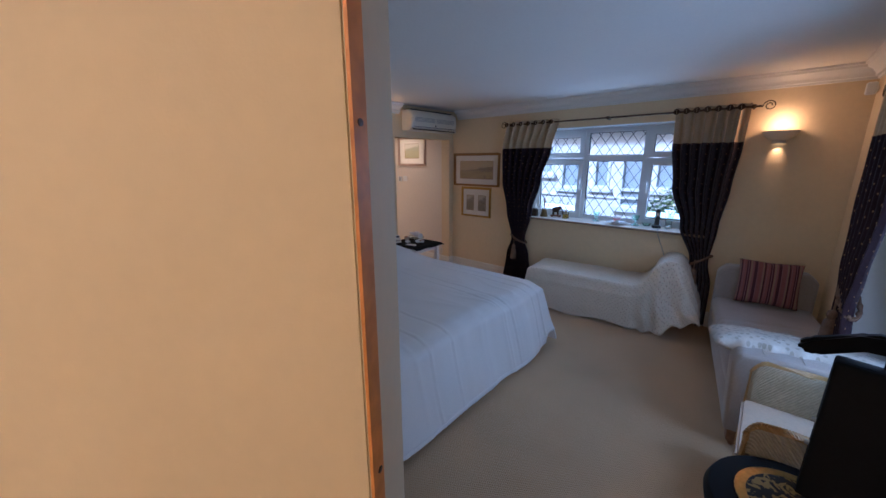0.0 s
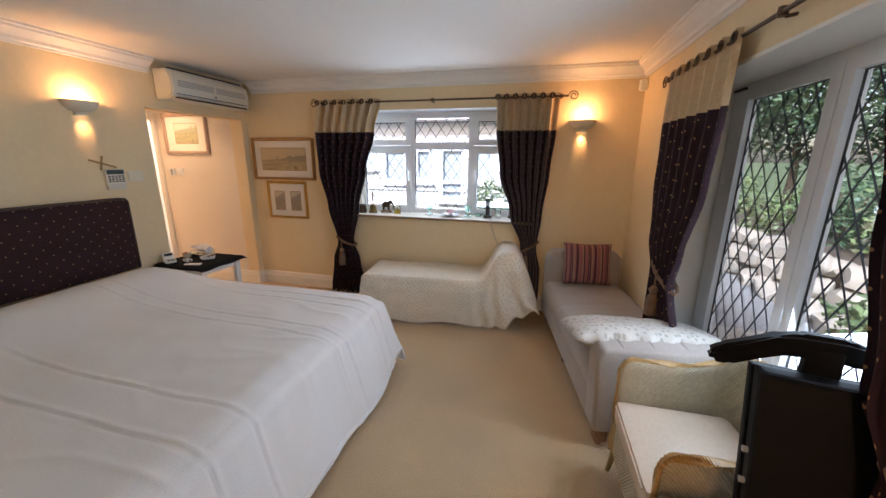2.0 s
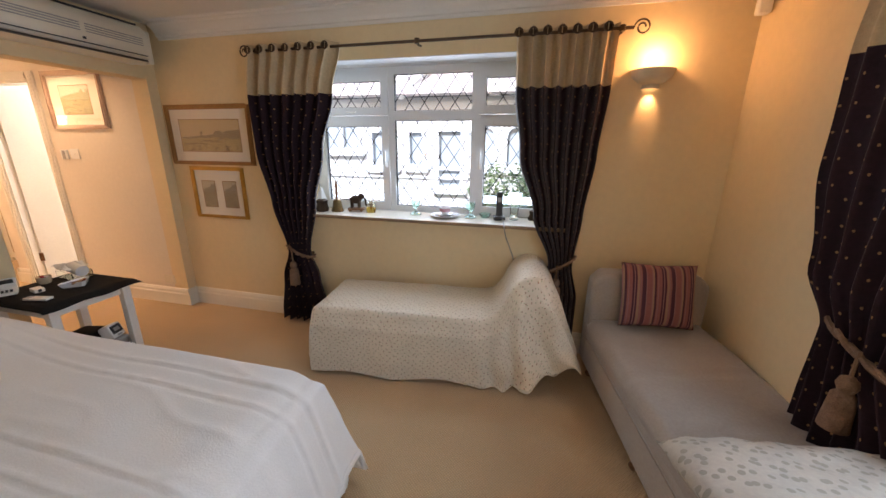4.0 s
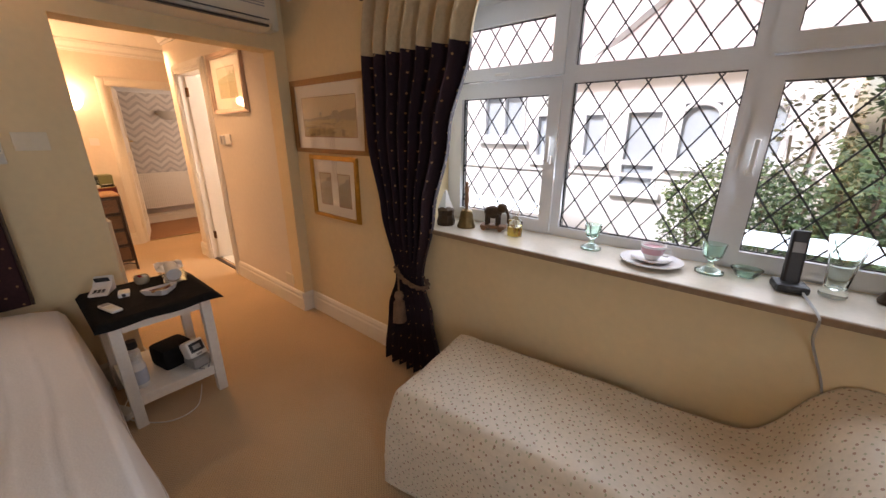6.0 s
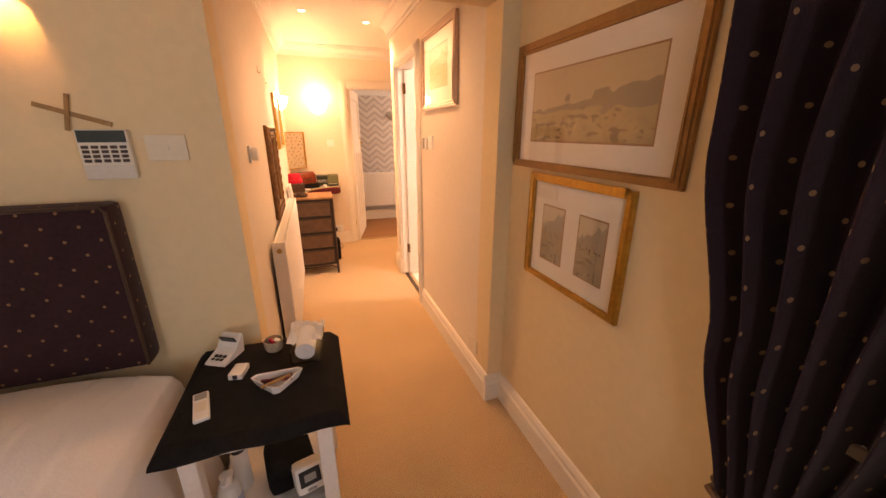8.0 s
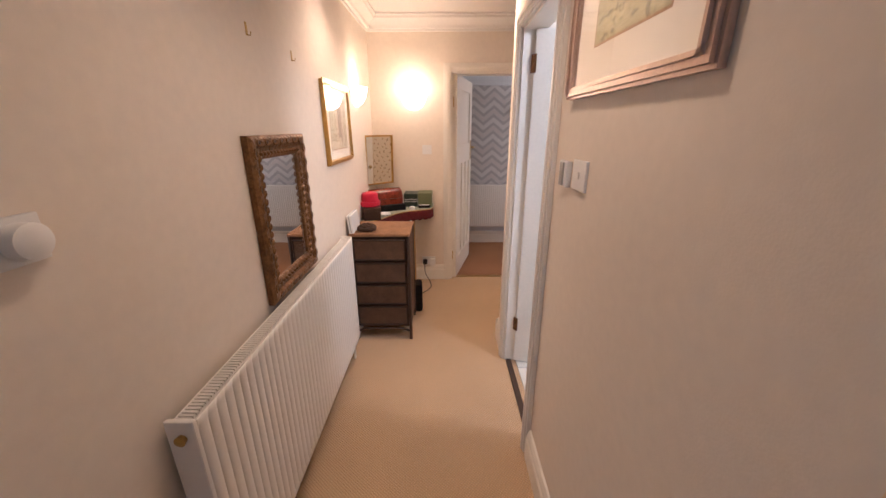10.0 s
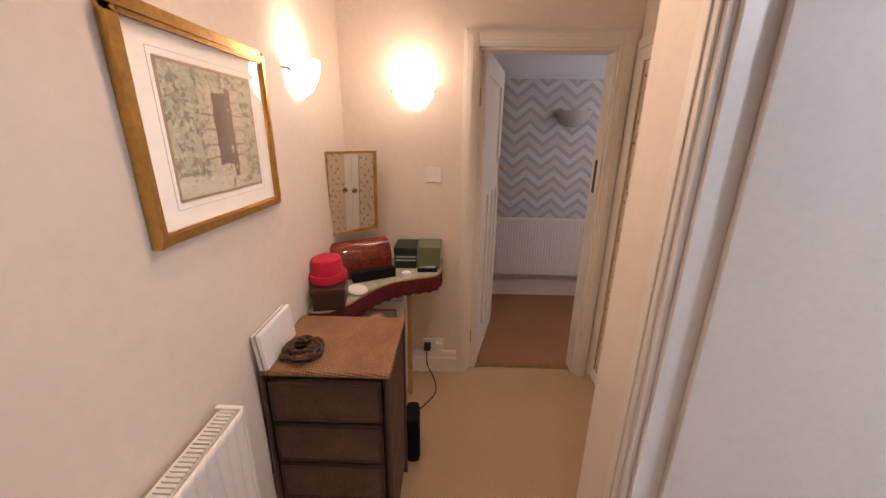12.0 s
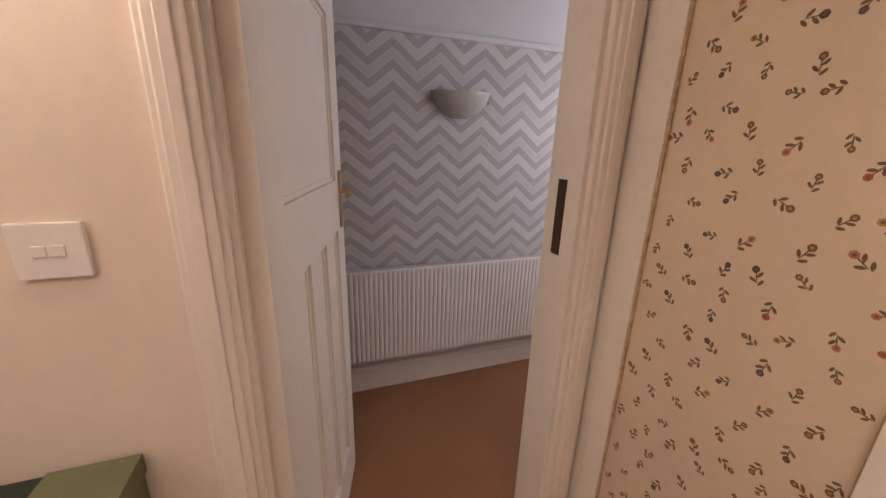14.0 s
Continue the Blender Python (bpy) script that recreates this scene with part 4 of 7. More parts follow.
for x in (-0.24, 0.98):
    for y in (5.16, 5.50):
        bm = bmesh.new(); lathe(bm, [(0.016, 0), (0.026, 0.1)], (x, y, 0), 12)
        part("leg", bm, M_DKWOOD, ch)

PROFILE = [(-0.37, 0.03), (-0.40, 0.20), (-0.385, 0.40), (-0.36, 0.452), (-0.20, 0.46), (0.30, 0.458), (0.66, 0.452), (0.80, 0.468), (0.87, 0.54), (0.925, 0.655), (0.99, 0.725), (1.07, 0.742), (1.15, 0.715), (1.21, 0.62), (1.27, 0.46), (1.34, 0.28)]


def along(points, t):
    n = len(points) - 1
    k = min(n - 1, int(t * n)); f = t * n - k
    p = [points[max(0, min(n, k + i))] for i in (-1, 0, 1, 2)]
    cr = lambda a, b, c, d: 0.5 * (2 * b + (c - a) * f + (2 * a - 5 * b + 4 * c - d) * f * f + (3 * b - a - 3 * c + d) * f ** 3)
    return tuple(cr(*[q[i] for q in p]) for i in range(len(points[0])))


def throw_at(u, v):
    x, z = along(PROFILE, u)
    ytop0, ytop1 = 5.085 + 0.03 * max(0, min(1, (x - 0.7) / 0.3)), 5.62
    head = max(0.0, min(1.0, (x - 0.70) / 0.3))
    if v < 0.5:                                   # front hanging side
        f = 1 - v / 0.5
        fall = f * 1.02
        rise = max(0.0, min(1.0, (x - 1.05) / 0.13))
        hem = (0.025 + 0.02 * n3(x, 0, 3, 3)) * (1 - rise) + rise * (0.17 + 0.05 * math.sin(x * 30))
        z -= 0.03
        zz = z - min(1.0, fall) * max(0.0, z - hem)
        fold = (0.006 + 0.030 * head) * math.sin((9 + 13 * head) * (x - 0.22 * head * fall) + 2.4 * n3(x * 1.5, fall, 0, 2) + head * 2) * fall + 0.010 * n3(x * 5, fall * 3, 0)
        y = ytop0 - 0.04 * min(1, fall * 5) - 0.015 * fall - fold - 0.03 * head * fall
        x += 0.03 * n3(x * 4, fall * 2, 9) * fall
        return x, y, max(zz, 0.012)
    f = (v - 0.5) / 0.5
    y = ytop0 + f * (ytop1 - ytop0)
    edge = 0.03 * max(0, 1 - f / 0.06) ** 2
    return x + 0.006 * n3(x, y, 5, 6), y, z - edge + 0.007 * n3(x, y, 0, 6) + 0.004 * n3(x, y, 8, 15)


SPAN = [0.0]
for k in range(160):
    p, q = along(PROFILE, k / 160), along(PROFILE, (k + 1) / 160)
    SPAN.append(SPAN[-1] + math.hypot(q[0] - p[0], q[1] - p[1]))
throw = soft("throw", "cream sprigged throw draped over the couch down to the carpet", "throw", throw_at, 160, 70, M_COVER, lambda u, v: (SPAN[round(160 * u)], v if v > 0.5 else 0.5 - 0.9 * (0.5 - v)), 0.006)
throw.matrix_basis = CHM
bm = bmesh.new()
sheet(bm, 160, 2, lambda u, v: tuple(Vector(throw_at(u, 0.02 * v)) + Vector((0, -0.004, 0))), lambda u, v: (SPAN[round(160 * u)], 0.02 * v))
part("hem", bm, M_COVER, throw, "narrow stitched hem").modifiers.new("thickness", "SOLIDIFY").thickness = 0.004

# day bed beside the garden doors
lounge = thing("day_bed", "taupe velvet day bed with a buttoned foot end and turned legs", "day bed", pose(1.868, 4.69, 0, 0, 0, 8.8))
LW, LL = 0.34, 0.87


def tufted(name, x0, x1, y0, y1, z0, z1, seams, bevel=0.04):
    bm = bmesh.new()
    box(bm, (x0, y0, z0), (x1, y1, z1 - 0.05), 0.03)

    def at(u, v):
        x, y = x0 + u * (x1 - x0), y0 + v * (y1 - y0)
        e = min(1, min(u, 1 - u) * (x1 - x0) / 0.05, min(v, 1 - v) * (y1 - y0) / 0.05)
        z = z1 - 0.055 * (1 - math.sqrt(max(0, 1 - (1 - e) ** 2)))
        for s in seams:
            z -= 0.007 * math.exp(-((y - s - 0.5 * (x - x0) * 0.25) / 0.012) ** 2)
        return x, y, z + 0.004 * n3(x, y, 0, 5)
    sheet(bm, 30, 60, at)
    return bm


part("seat_frame", boxes(((-LW, -LL, 0.12), (LW, LL, 0.30)), bevel=0.02), M_GREY, lounge, smooth=40)
part("seat_cushion", tufted("seat", -LW - 0.005, LW, -LL + 0.1, LL - 0.1, 0.30, 0.45, (-0.55, -0.2, 0.15)), M_GREY, lounge)
bm = bmesh.new()
extrude(bm, [(-LW, 0.12), (LW, 0.12), (LW + 0.02, 0.56), (LW - 0.01, 0.625), (-LW + 0.01, 0.625), (-LW - 0.02, 0.56)], 0.15, Matrix(((1, 0, 0, 0), (0, 0, -1, -LL + 0.15), (0, 1, 0, 0), (0, 0, 0, 1))))
bmesh.ops.bevel(bm, geom=bm.edges[:], offset=0.022, segments=3, affect="EDGES", profile=0.6)
part("foot_end", bm, M_GREY, lounge, smooth=45)
for k in range(4):
    x = -LW + 0.12 + k * 0.165
    bm = bmesh.new(); tube(bm, [(x, -LL - 0.001, 0.20), (x, -LL - 0.001, 0.585), (x, -LL + 0.025, 0.623), (x, -LL + 0.13, 0.6265)], 0.004, 6)
    part("seam", bm, M_GREY, lounge)
bm = bmesh.new()
extrude(bm, [(-LW, 0.12), (LW, 0.12), (LW, 0.69), (LW - 0.06, 0.755), (-LW + 0.06, 0.755), (-LW, 0.69)], 0.14, Matrix(((1, 0, 0, 0), (0, 0, -1, LL), (0, 1, 0, 0), (0, 0, 0, 1))))
bmesh.ops.bevel(bm, geom=bm.edges[:], offset=0.03, segments=3, affect="EDGES", profile=0.6)
part("head_end", bm, M_GREY, lounge, smooth=45)
for x in (-LW + 0.06, LW - 0.06):
    for y in (-LL + 0.06, 0.05, LL - 0.08):
        bm = bmesh.new()
        if y < 0:
            box(bm, (x - 0.035, y - 0.035, 0.035), (x + 0.035, y + 0.035, 0.122), 0.008)
            lathe(bm, [(0.014, 0), (0.02, 0.012), (0.02, 0.03), (0.012, 0.037)], (x, y, 0), 14)
        else:
            lathe(bm, [(0.012, 0), (0.022, 0.02), (0.014, 0.04), (0.026, 0.08), (0.03, 0.122)], (x, y, 0), 14)
        part("leg", bm, M_MIDWOOD, lounge, "turned brown wooden leg with a castor")
bm = pillow_bm(0.42, 0.38, 0.13, 3)
cu = single("cushion", bm, M_CUSH, "upright cushion striped red, purple and cream on the day bed", "cushion", smooth=0, at=pose(1.77, 5.345, 0.655, 76, 0, 6))
# folded quilt on the day bed's foot end
bm = bmesh.new()
for s, mtl in ((1, 0), (-1, 0)):
    def quilt_at(u, v, s=s):
        a, b = 2 * u - 1, 2 * v - 1
        e = max(0, 1 - abs(a) ** 4) ** 0.5 * max(0, 1 - abs(b) ** 4) ** 0.5
        w = 0.007 * n3(a * 4, b * 3, s * 2) + 0.003 * math.sin(16 * a + 5 * b)
        return a * 0.42, b * 0.20 + 0.012 * math.sin(22 * a) * abs(b) ** 6, s * (0.075 * e) + w * e
    sheet(bm, 50, 24, quilt_at, lambda u, v: (u, v * 0.5))
bmesh.ops.remove_doubles(bm, verts=bm.verts[:], dist=0.001)
M_QUILT = dotted("frilled_floral_quilt", (0.50, 0.45, 0.39), (0.34, 0.31, 0.26), 22, 0.24, random_=0.9, rough=0.7, vary=0.12, scale=8, bump=0.3, bscale=60)
single("frilled_pillow", bm, M_QUILT, "pale floral pillow with a frilled edge on the day bed", "pillow", at=pose(1.925, 4.13, 0.575, -10, 2, 9))

# woven fibre armchair
ll = thing("woven_armchair", "cream woven fibre armchair with a pale padded seat", "armchair", pose(1.985, 3.375, 0, 0, 0, -90))
CW, CD = 0.285, 0.25


def chair_plan(u):
    """The shell in plan: up one arm, round the back, down the other; also how far from an arm's front."""
    r, arm = 0.13, 2 * CD - 0.13
    bend, back = math.pi / 2 * r, 2 * (CW - r)
    total = 2 * arm + 2 * bend + back
    d = u * total
    front = min(d, total - d)
    m = d if d <= total / 2 else total - d
    sx = -1 if d <= total / 2 else 1
    if m < arm:
        p = (CW, -CD + m)
    elif m < arm + bend:
        a = (m - arm) / r
        p = (CW - r + r * math.cos(a), CD - r + r * math.sin(a))
    else:
        p = (CW - r - (m - arm - bend), CD)
    return sx * p[0], p[1], front


def chair_top(front, y):
    nose = max(0.0, 1 - front / 0.055)
    return 0.645 - 0.055 * nose ** 2.4 + 0.10 * max(0.0, (y + 0.02) / CD) ** 2


def back_at(u, v):
    x, y, front = chair_plan(u)
    top = chair_top(front, y)
    flare = 1 + 0.06 * v
    return x * flare, y * (flare if y > 0 else 1), 0.14 + v * (top - 0.14)


def braid(points, radius, turns):
    bm = bmesh.new()
    n = len(points)
    for ph in (0.0, 2.094, 4.189):
        tube(bm, [Vector(p) + Vector((radius * math.cos(turns * i / n + ph), radius * 0.5 * math.sin(turns * i / n + ph), radius * math.sin(turns * i / n + ph))) for i, p in enumerate(points)], radius * 0.8, 5)
    return bm


bm = bmesh.new(); sheet(bm, 72, 14, back_at, lambda u, v: (1.6 * u, 0.55 * v))
bk = part("backrest", bm, M_LLOYD, ll)
s_ = bk.modifiers.new("thickness", "SOLIDIFY"); s_.thickness = 0.016
part("rim", braid([back_at(i / 150, 1) for i in range(151)], 0.011, 300), M_CANE, ll, "braided honey-coloured rim")
for s in (0, 1):
    part("arm_front", braid([back_at(s, v / 40) for v in range(41)], 0.010, 90), M_CANE, ll, "braided arm front")
bm = bmesh.new(); sheet(bm, 24, 6, lambda u, v: ((2 * u - 1) * (CW - 0.004), -CD + 0.006, 0.14 + 0.20 * v), lambda u, v: (0.55 * u, 0.2 * v))
fp = part("seat_skirt", bm, M_LLOYD, ll)
s_ = fp.modifiers.new("thickness", "SOLIDIFY"); s_.thickness = 0.012
bm = boxes(((-CW + 0.02, -CD - 0.015, 0.335), (CW - 0.02, CD - 0.03, 0.445)), bevel=0.035)
part("seat", bm, M_LSEAT, ll, "pale padded seat", 50)
bm = bmesh.new(); tube(bm, [(-CW + 0.05, -CD - 0.014, 0.425), (CW - 0.05, -CD - 0.014, 0.425)], 0.005, 6)
part("seat_piping", bm, M_LSEAT, ll)
for x in (-CW + 0.02, CW - 0.02):
    for y in (-CD + 0.02, CD - 0.03):
        bm = bmesh.new(); tube(bm, [(x, y, 0.3), (x * 1.03, y * 1.03, 0.1), (x * 1.08, y * 1.08, 0.0)], 0.018, taper=lambda t: 1 - 0.35 * t)
        part("leg", bm, M_CANE, ll)

# trouser press with a hanger on top, and a round stool before it
vc = thing("trouser_press", "black valet trouser press with a coat hanger on top", "trouser press", pose(2.065, 3.03, 0, 0, 0, -12))
LEAN = lambda bm: [setattr(v.co, "y", v.co.y + 0.32 * (v.co.z - 1.0)) for v in bm.verts]
bm = boxes(((-0.15, -0.065, 0.30), (0.14, -0.005, 1.02)), bevel=0.012); LEAN(bm)
part("front_panel", bm, M_BLACK, vc)
bm = boxes(((-0.155, -0.003, 0.28), (0.145, 0.035, 1.01)), bevel=0.010); LEAN(bm)
part("back_panel", bm, M_BLACK, vc)
bm = bmesh.new()
HANG = [(-0.25, 0.0), (-0.235, -0.03), (-0.19, -0.03), (-0.08, 0.035), (-0.05, 0.05), (0.05, 0.05), (0.08, 0.035), (0.19, -0.03), (0.235, -0.03), (0.25, 0.0), (0.22, 0.03), (0.1, 0.085), (0.05, 0.105), (-0.05, 0.105), (-0.1, 0.085), (-0.22, 0.03)]
extrude(bm, HANG, 0.045, Matrix(((1, 0, 0, -0.01), (0, 0, -1, 0.05), (0, 1, 0, 1.02), (0, 0, 0, 1))))
bmesh.ops.bevel(bm, geom=bm.edges[:], offset=0.012, segments=2, affect="EDGES")
part("hanger", bm, M_BLACK, vc, "curved black coat hanger", 40)
bm = boxes(((-0.045, 0.0, 0.98), (0.035, 0.035, 1.09)), bevel=0.008)
part("neck", bm, M_BLACK, vc)
for x in (-0.12, 0.11):
    bm = bmesh.new(); tube(bm, [(x, -0.25, 0.32), (x, -0.20, 0.015), (x, -0.26, 0.012)], 0.013); part("foot", bm, M_BLACK, vc)
    bm = bmesh.new(); tube(bm, [(x, -0.10, 0.6), (x, 0.12, 0.012)], 0.011); part("prop", bm, M_BLACK, vc)
for z in (0.72, 0.80):
    bm = bmesh.new(); tube(bm, [(-0.15, -0.035 + 0.32 * (z - 1), z), (-0.162, -0.035 + 0.32 * (z - 1), z)], 0.009, 10); part("catch", bm, M_GREYP, vc)
vs = thing("round_stool", "round dark stool with a black and gold tapestry top", "stool", pose(1.89, 2.79, 0))
bm = bmesh.new(); lathe(bm, [(0.0, 0.44), (0.22, 0.44), (0.25, 0.47), (0.258, 0.51), (0.245, 0.54), (0.20, 0.548), (0.0, 0.55)], steps=40)
part("seat", bm, M_BLACK, vs, smooth=40)
bm = bmesh.new(); lathe(bm, [(0.0, 0.53), (0.165, 0.547), (0.16, 0.556), (0.10, 0.562), (0, 0.564)], steps=40)
M_TAPE = mat("gold_and_black_tapestry", (0.02, 0.016, 0.012), 0.8, vary=0.2)
_n, _l, _b = nodes_of(M_TAPE)
_t = _n.new("ShaderNodeTexCoord"); _w = _n.new("ShaderNodeTexNoise"); _w.inputs["Scale"].default_value = 18; _w.inputs["Distortion"].default_value = 2.2
_l.new(_t.outputs["Object"], _w.inputs["Vector"])
over(M_TAPE, math_node(_n, _l, "GREATER_THAN", _w.outputs["Fac"], 0.52), (0.34, 0.22, 0.06))
part("seat_pad", bm, M_TAPE, vs, "round black and gold tapestry pad", 40)
bm = bmesh.new(); lathe(bm, [(0.165, 0.549), (0.172, 0.552), (0.172, 0.557), (0.165, 0.558)], steps=40); part("gilt_ring", bm, M_BRASS, vs, smooth=40)
for a in (45, 135, 225, 315):
    x, y = 0.17 * math.cos(radians(a)), 0.17 * math.sin(radians(a))
    bm = bmesh.new(); tube(bm, [(x, y, 0.45), (x * 1.12, y * 1.12, 0.0)], 0.018)
    part("leg", bm, M_BLACK, vs)


# ---- curtains ----
def bounds(rows, z):
    for (z0, a0, b0), (z1, a1, b1) in zip(rows, rows[1:]):
        if z0 >= z >= z1:
            f = (z0 - z) / (z0 - z1)
            f = f * f * (3 - 2 * f)
            return a0 + (a1 - a0) * f, b0 + (b1 - b0) * f
    return rows[-1][1:]


def curtain(label, rows, split, place, folds, gather, seed):
    """rows: (height, left, right) down the cloth; the cream header ends at split; gather: (height, place along) of the cord."""
    ob = thing("curtain", label, "curtain", group="curtains")
    ztop, zbot = rows[0][0], rows[-1][0]

    def at(u, v, za, zb):
        z = za + v * (zb - za)
        a, b = bounds(rows, z)
        wide = b - a
        amp = 0.035 * min(1, wide / 0.4) + 0.012
        ph = 2 * math.pi * folds * u
        w = amp * math.sin(ph + 0.5 * n3(u * 3, z, seed)) + 0.008 * n3(u * 8, z * 3, seed + 3)
        return place(a + wide * u + 0.012 * math.cos(ph) * min(1, wide), 0.075 + amp * 0.3 + w, z + (0.004 * math.sin(ph * 0.5) if z < 0.2 else 0))

    full = rows[0][2] - rows[0][1]
    cloth = full * 1.7
    bm = bmesh.new(); sheet(bm, 130, 10, lambda u, v: at(u, v, ztop, split), lambda u, v: (cloth * u, ztop - v * (ztop - split)))
    part("header", bm, M_HEAD, ob, "plain cream header band")
    bm = bmesh.new(); sheet(bm, 130, 60, lambda u, v: at(u, v, split + 0.004, zbot), lambda u, v: (cloth * u, split - v * (split - zbot)))
    part("drape", bm, M_DRAPE, ob, "dark aubergine cloth with small gold spots")
    if seed == 1:
     bm = bmesh.new(); sheet(bm, 60, 30, lambda u, v: tuple(Vector(at(0.90 * u - 0.05 * v, v, ztop - 0.03, zbot + 0.02)) - Vector(place(0, 0.016, 0)) + Vector(place(0, 0, 0))), None)
     part("lining", bm, M_LINING, ob, "white lining")
    gz, slope = gather
    a, b = bounds(rows, gz)
    bm = bmesh.new()
    loop = []
    for k in range(29):
        t = 2 * math.pi * k / 28
        loop.append(place((a + b) / 2 + (b - a + 0.03) / 2 * math.cos(t), 0.062 + 0.075 * math.sin(t), gz + slope * math.cos(t)))
    for ph in (0, math.pi):
        tube(bm, [tuple(c + 0.008 * (math.sin(1.6 * k + ph) if i == 2 else math.cos(1.6 * k + ph)) for i, c in enumerate(p)) for k, p in enumerate(loop)], 0.009, 6)
    rope = part("tieback", bm, M_ROPE, ob, "twisted brown cord tieback with a tassel")
    p = Vector(place((a + b) / 2 - 0.02, 0.155, gz - 0.02))
    bm = bmesh.new()
    tube(bm, [p + Vector((0, 0, 0.04)), p - Vector((0, 0, 0.05))], 0.006, 6)
    lathe(bm, [(0.006, 0.0), (0.024, -0.012), (0.03, -0.035), (0.022, -0.055), (0.02, -0.06), (0.034, -0.075), (0.042, -0.20), (0.03, -0.205)], tuple(p - Vector((0, 0, 0.05))), 16)
    part("tassel", bm, M_ROPE, rope, smooth=50)
    for k in range(folds):
        q = at((k + 0.25) / folds, 0, ztop - 0.035, split)
        bm = bmesh.new(); lathe(bm, [(0.018, -0.003), (0.027, -0.003), (0.027, 0.003), (0.018, 0.003), (0.018, -0.003)], (0, 0, 0), 14)
        e = part("eyelet", bm, M_BAR, ob)
        e.matrix_basis = Matrix.Translation(q) @ (pose(0, 0, 0, 90, 0, 0) if place(0, 1, 0)[1] != 0 and abs(place(1, 0, 0)[0]) > 0.5 else pose(0, 0, 0, 0, 90, 0))
    return ob


NP = lambda u, d, z: (u, 5.72 - d, z)
EP = lambda u, d, z: (2.15 - d, u, z)
EQ = lambda u, d, z: (2.15 - 0.55 * d, u, z)
curtain("dark spotted curtain with a cream header, tied back beside the window", [(2.185, -1.09, -0.36), (1.85, -1.14, -0.44), (1.45, -1.12, -0.555), (1.05, -1.03, -0.66), (0.64, -0.94, -0.75), (0.42, -1.0, -0.68), (0.02, -1.05, -0.60)], 1.85, NP, 7, (0.64, -0.05), 1)
curtain("dark spotted curtain with a cream header, tied back behind the couch", [(2.185, 0.84, 1.42), (1.85, 0.85, 1.41), (1.45, 0.90, 1.38), (1.05, 1.02, 1.34), (0.70, 1.15, 1.31), (0.45, 1.13, 1.36), (0.02, 1.10, 1.36)], 1.85, NP, 7, (0.70, 0.06), 2)
curtain("dark spotted curtain with a cream header, tied beside the garden doors", [(2.15, 3.94, 4.86), (1.83, 3.95, 4.90), (1.45, 4.00, 4.89), (1.05, 4.17, 4.80), (0.86, 4.25, 4.66), (0.55, 4.06, 4.68), (0.02, 3.98, 4.70)], 1.83, EQ, 7, (0.86, 0.05), 3)
curtain("dark spotted curtain with a cream header by the garden doors", [(2.15, 2.42, 3.17), (1.83, 2.42, 3.14), (1.45, 2.44, 3.06), (1.05, 2.46, 2.97), (0.86, 2.52, 2.86), (0.55, 2.47, 2.88), (0.02, 2.45, 2.90)], 1.83, EQ, 7, (0.86, 0.05), 4)


def rod(label, place, u0, u1, z):
    ob = thing("curtain_rod", label, "curtain rod", group="curtain rods")
    bm = bmesh.new(); tube(bm, [place(u0, 0.085, z), place(u1, 0.085, z)], 0.0095, 10)
    part("pole", bm, M_BAR, ob)
    for u, s in ((u0, -1), (u1, 1)):
        bm = bmesh.new()
        tube(bm, [place(u + s * (0.045 - 0.045 * math.cos(t) * (1 - t / 14)), 0.085, z + 0.045 * math.sin(t) * (1 - t / 14)) for t in [k * 0.35 for k in range(28)]], 0.005, 6)
        part("finial", bm, M_BAR, ob, "scrolled iron finial")
    for u in (u0 + 0.06, (u0 + u1) / 2, u1 - 0.06):
        bm = bmesh.new(); tube(bm, [place(u, 0.0, z - 0.01), place(u, 0.06, z - 0.016), place(u, 0.085, z - 0.004)], 0.007, 8)
        lathe(bm, [(0.016, -0.016), (0.018, 0.0), (0.016, 0.016)], place(u, 0.085, z), 12)
        part("bracket", bm, M_BAR, ob)


rod("bronze curtain rod with scrolled ends over the window", NP, -1.09, 1.50, 2.15)
rod("bronze curtain rod with scrolled ends over the garden doors", EQ, 2.42, 4.95, 2.115)

# ---- bedroom: fixtures ----
def uplighter(at, label):
    """A plaster half bowl on the wall, open at the top, with a slot underneath; it stands out along local -y."""
    ob = thing("wall_lamp", label, "wall lamp", at, "bedroom wall lamps")
    bm = bmesh.new()
    lathe(bm, [(0.045, -0.045), (0.075, -0.035), (0.110, -0.005), (0.125, 0.035), (0.118, 0.035), (0.104, -0.002), (0.072, -0.028), (0.045, -0.037)], (0, 0, 0), 24, (180, 360), (1, 0.8))
    part("bowl", bm, M_PLASTER, ob, smooth=40)
    bm = bmesh.new(); lathe(bm, [(0.044, -0.04), (0.05, -0.07), (0.046, -0.072), (0.04, -0.04)], (0, 0, 0), 20, (180, 360), (1, 0.8))
    part("collar", bm, M_PLASTER, ob, smooth=40)
    bm = bmesh.new(); lathe(bm, [(0.034, -0.055), (0.038, -0.062), (0.0, -0.066)], (0, 0, 0), 16, (180, 360), (1, 0.8))
    part("diffuser", bm, glow("lit_slot", (1.0, 0.72, 0.4), 2.0), ob)
    bm = bmesh.new(); tube(bm, [(-0.05, -0.045, 0.0), (0.05, -0.045, 0.0)], 0.008)
    part("bulb", bm, glow("lit_tube", (1.0, 0.75, 0.45), 5.0), ob)
    return ob


uplighter(pose(-2.109, 4.05, 1.945, 0, 0, 90), "lit cream plaster uplighter on the wall above the bed")
uplighter(pose(1.65, 5.719, 1.905), "lit cream plaster uplighter on the wall beside the window")

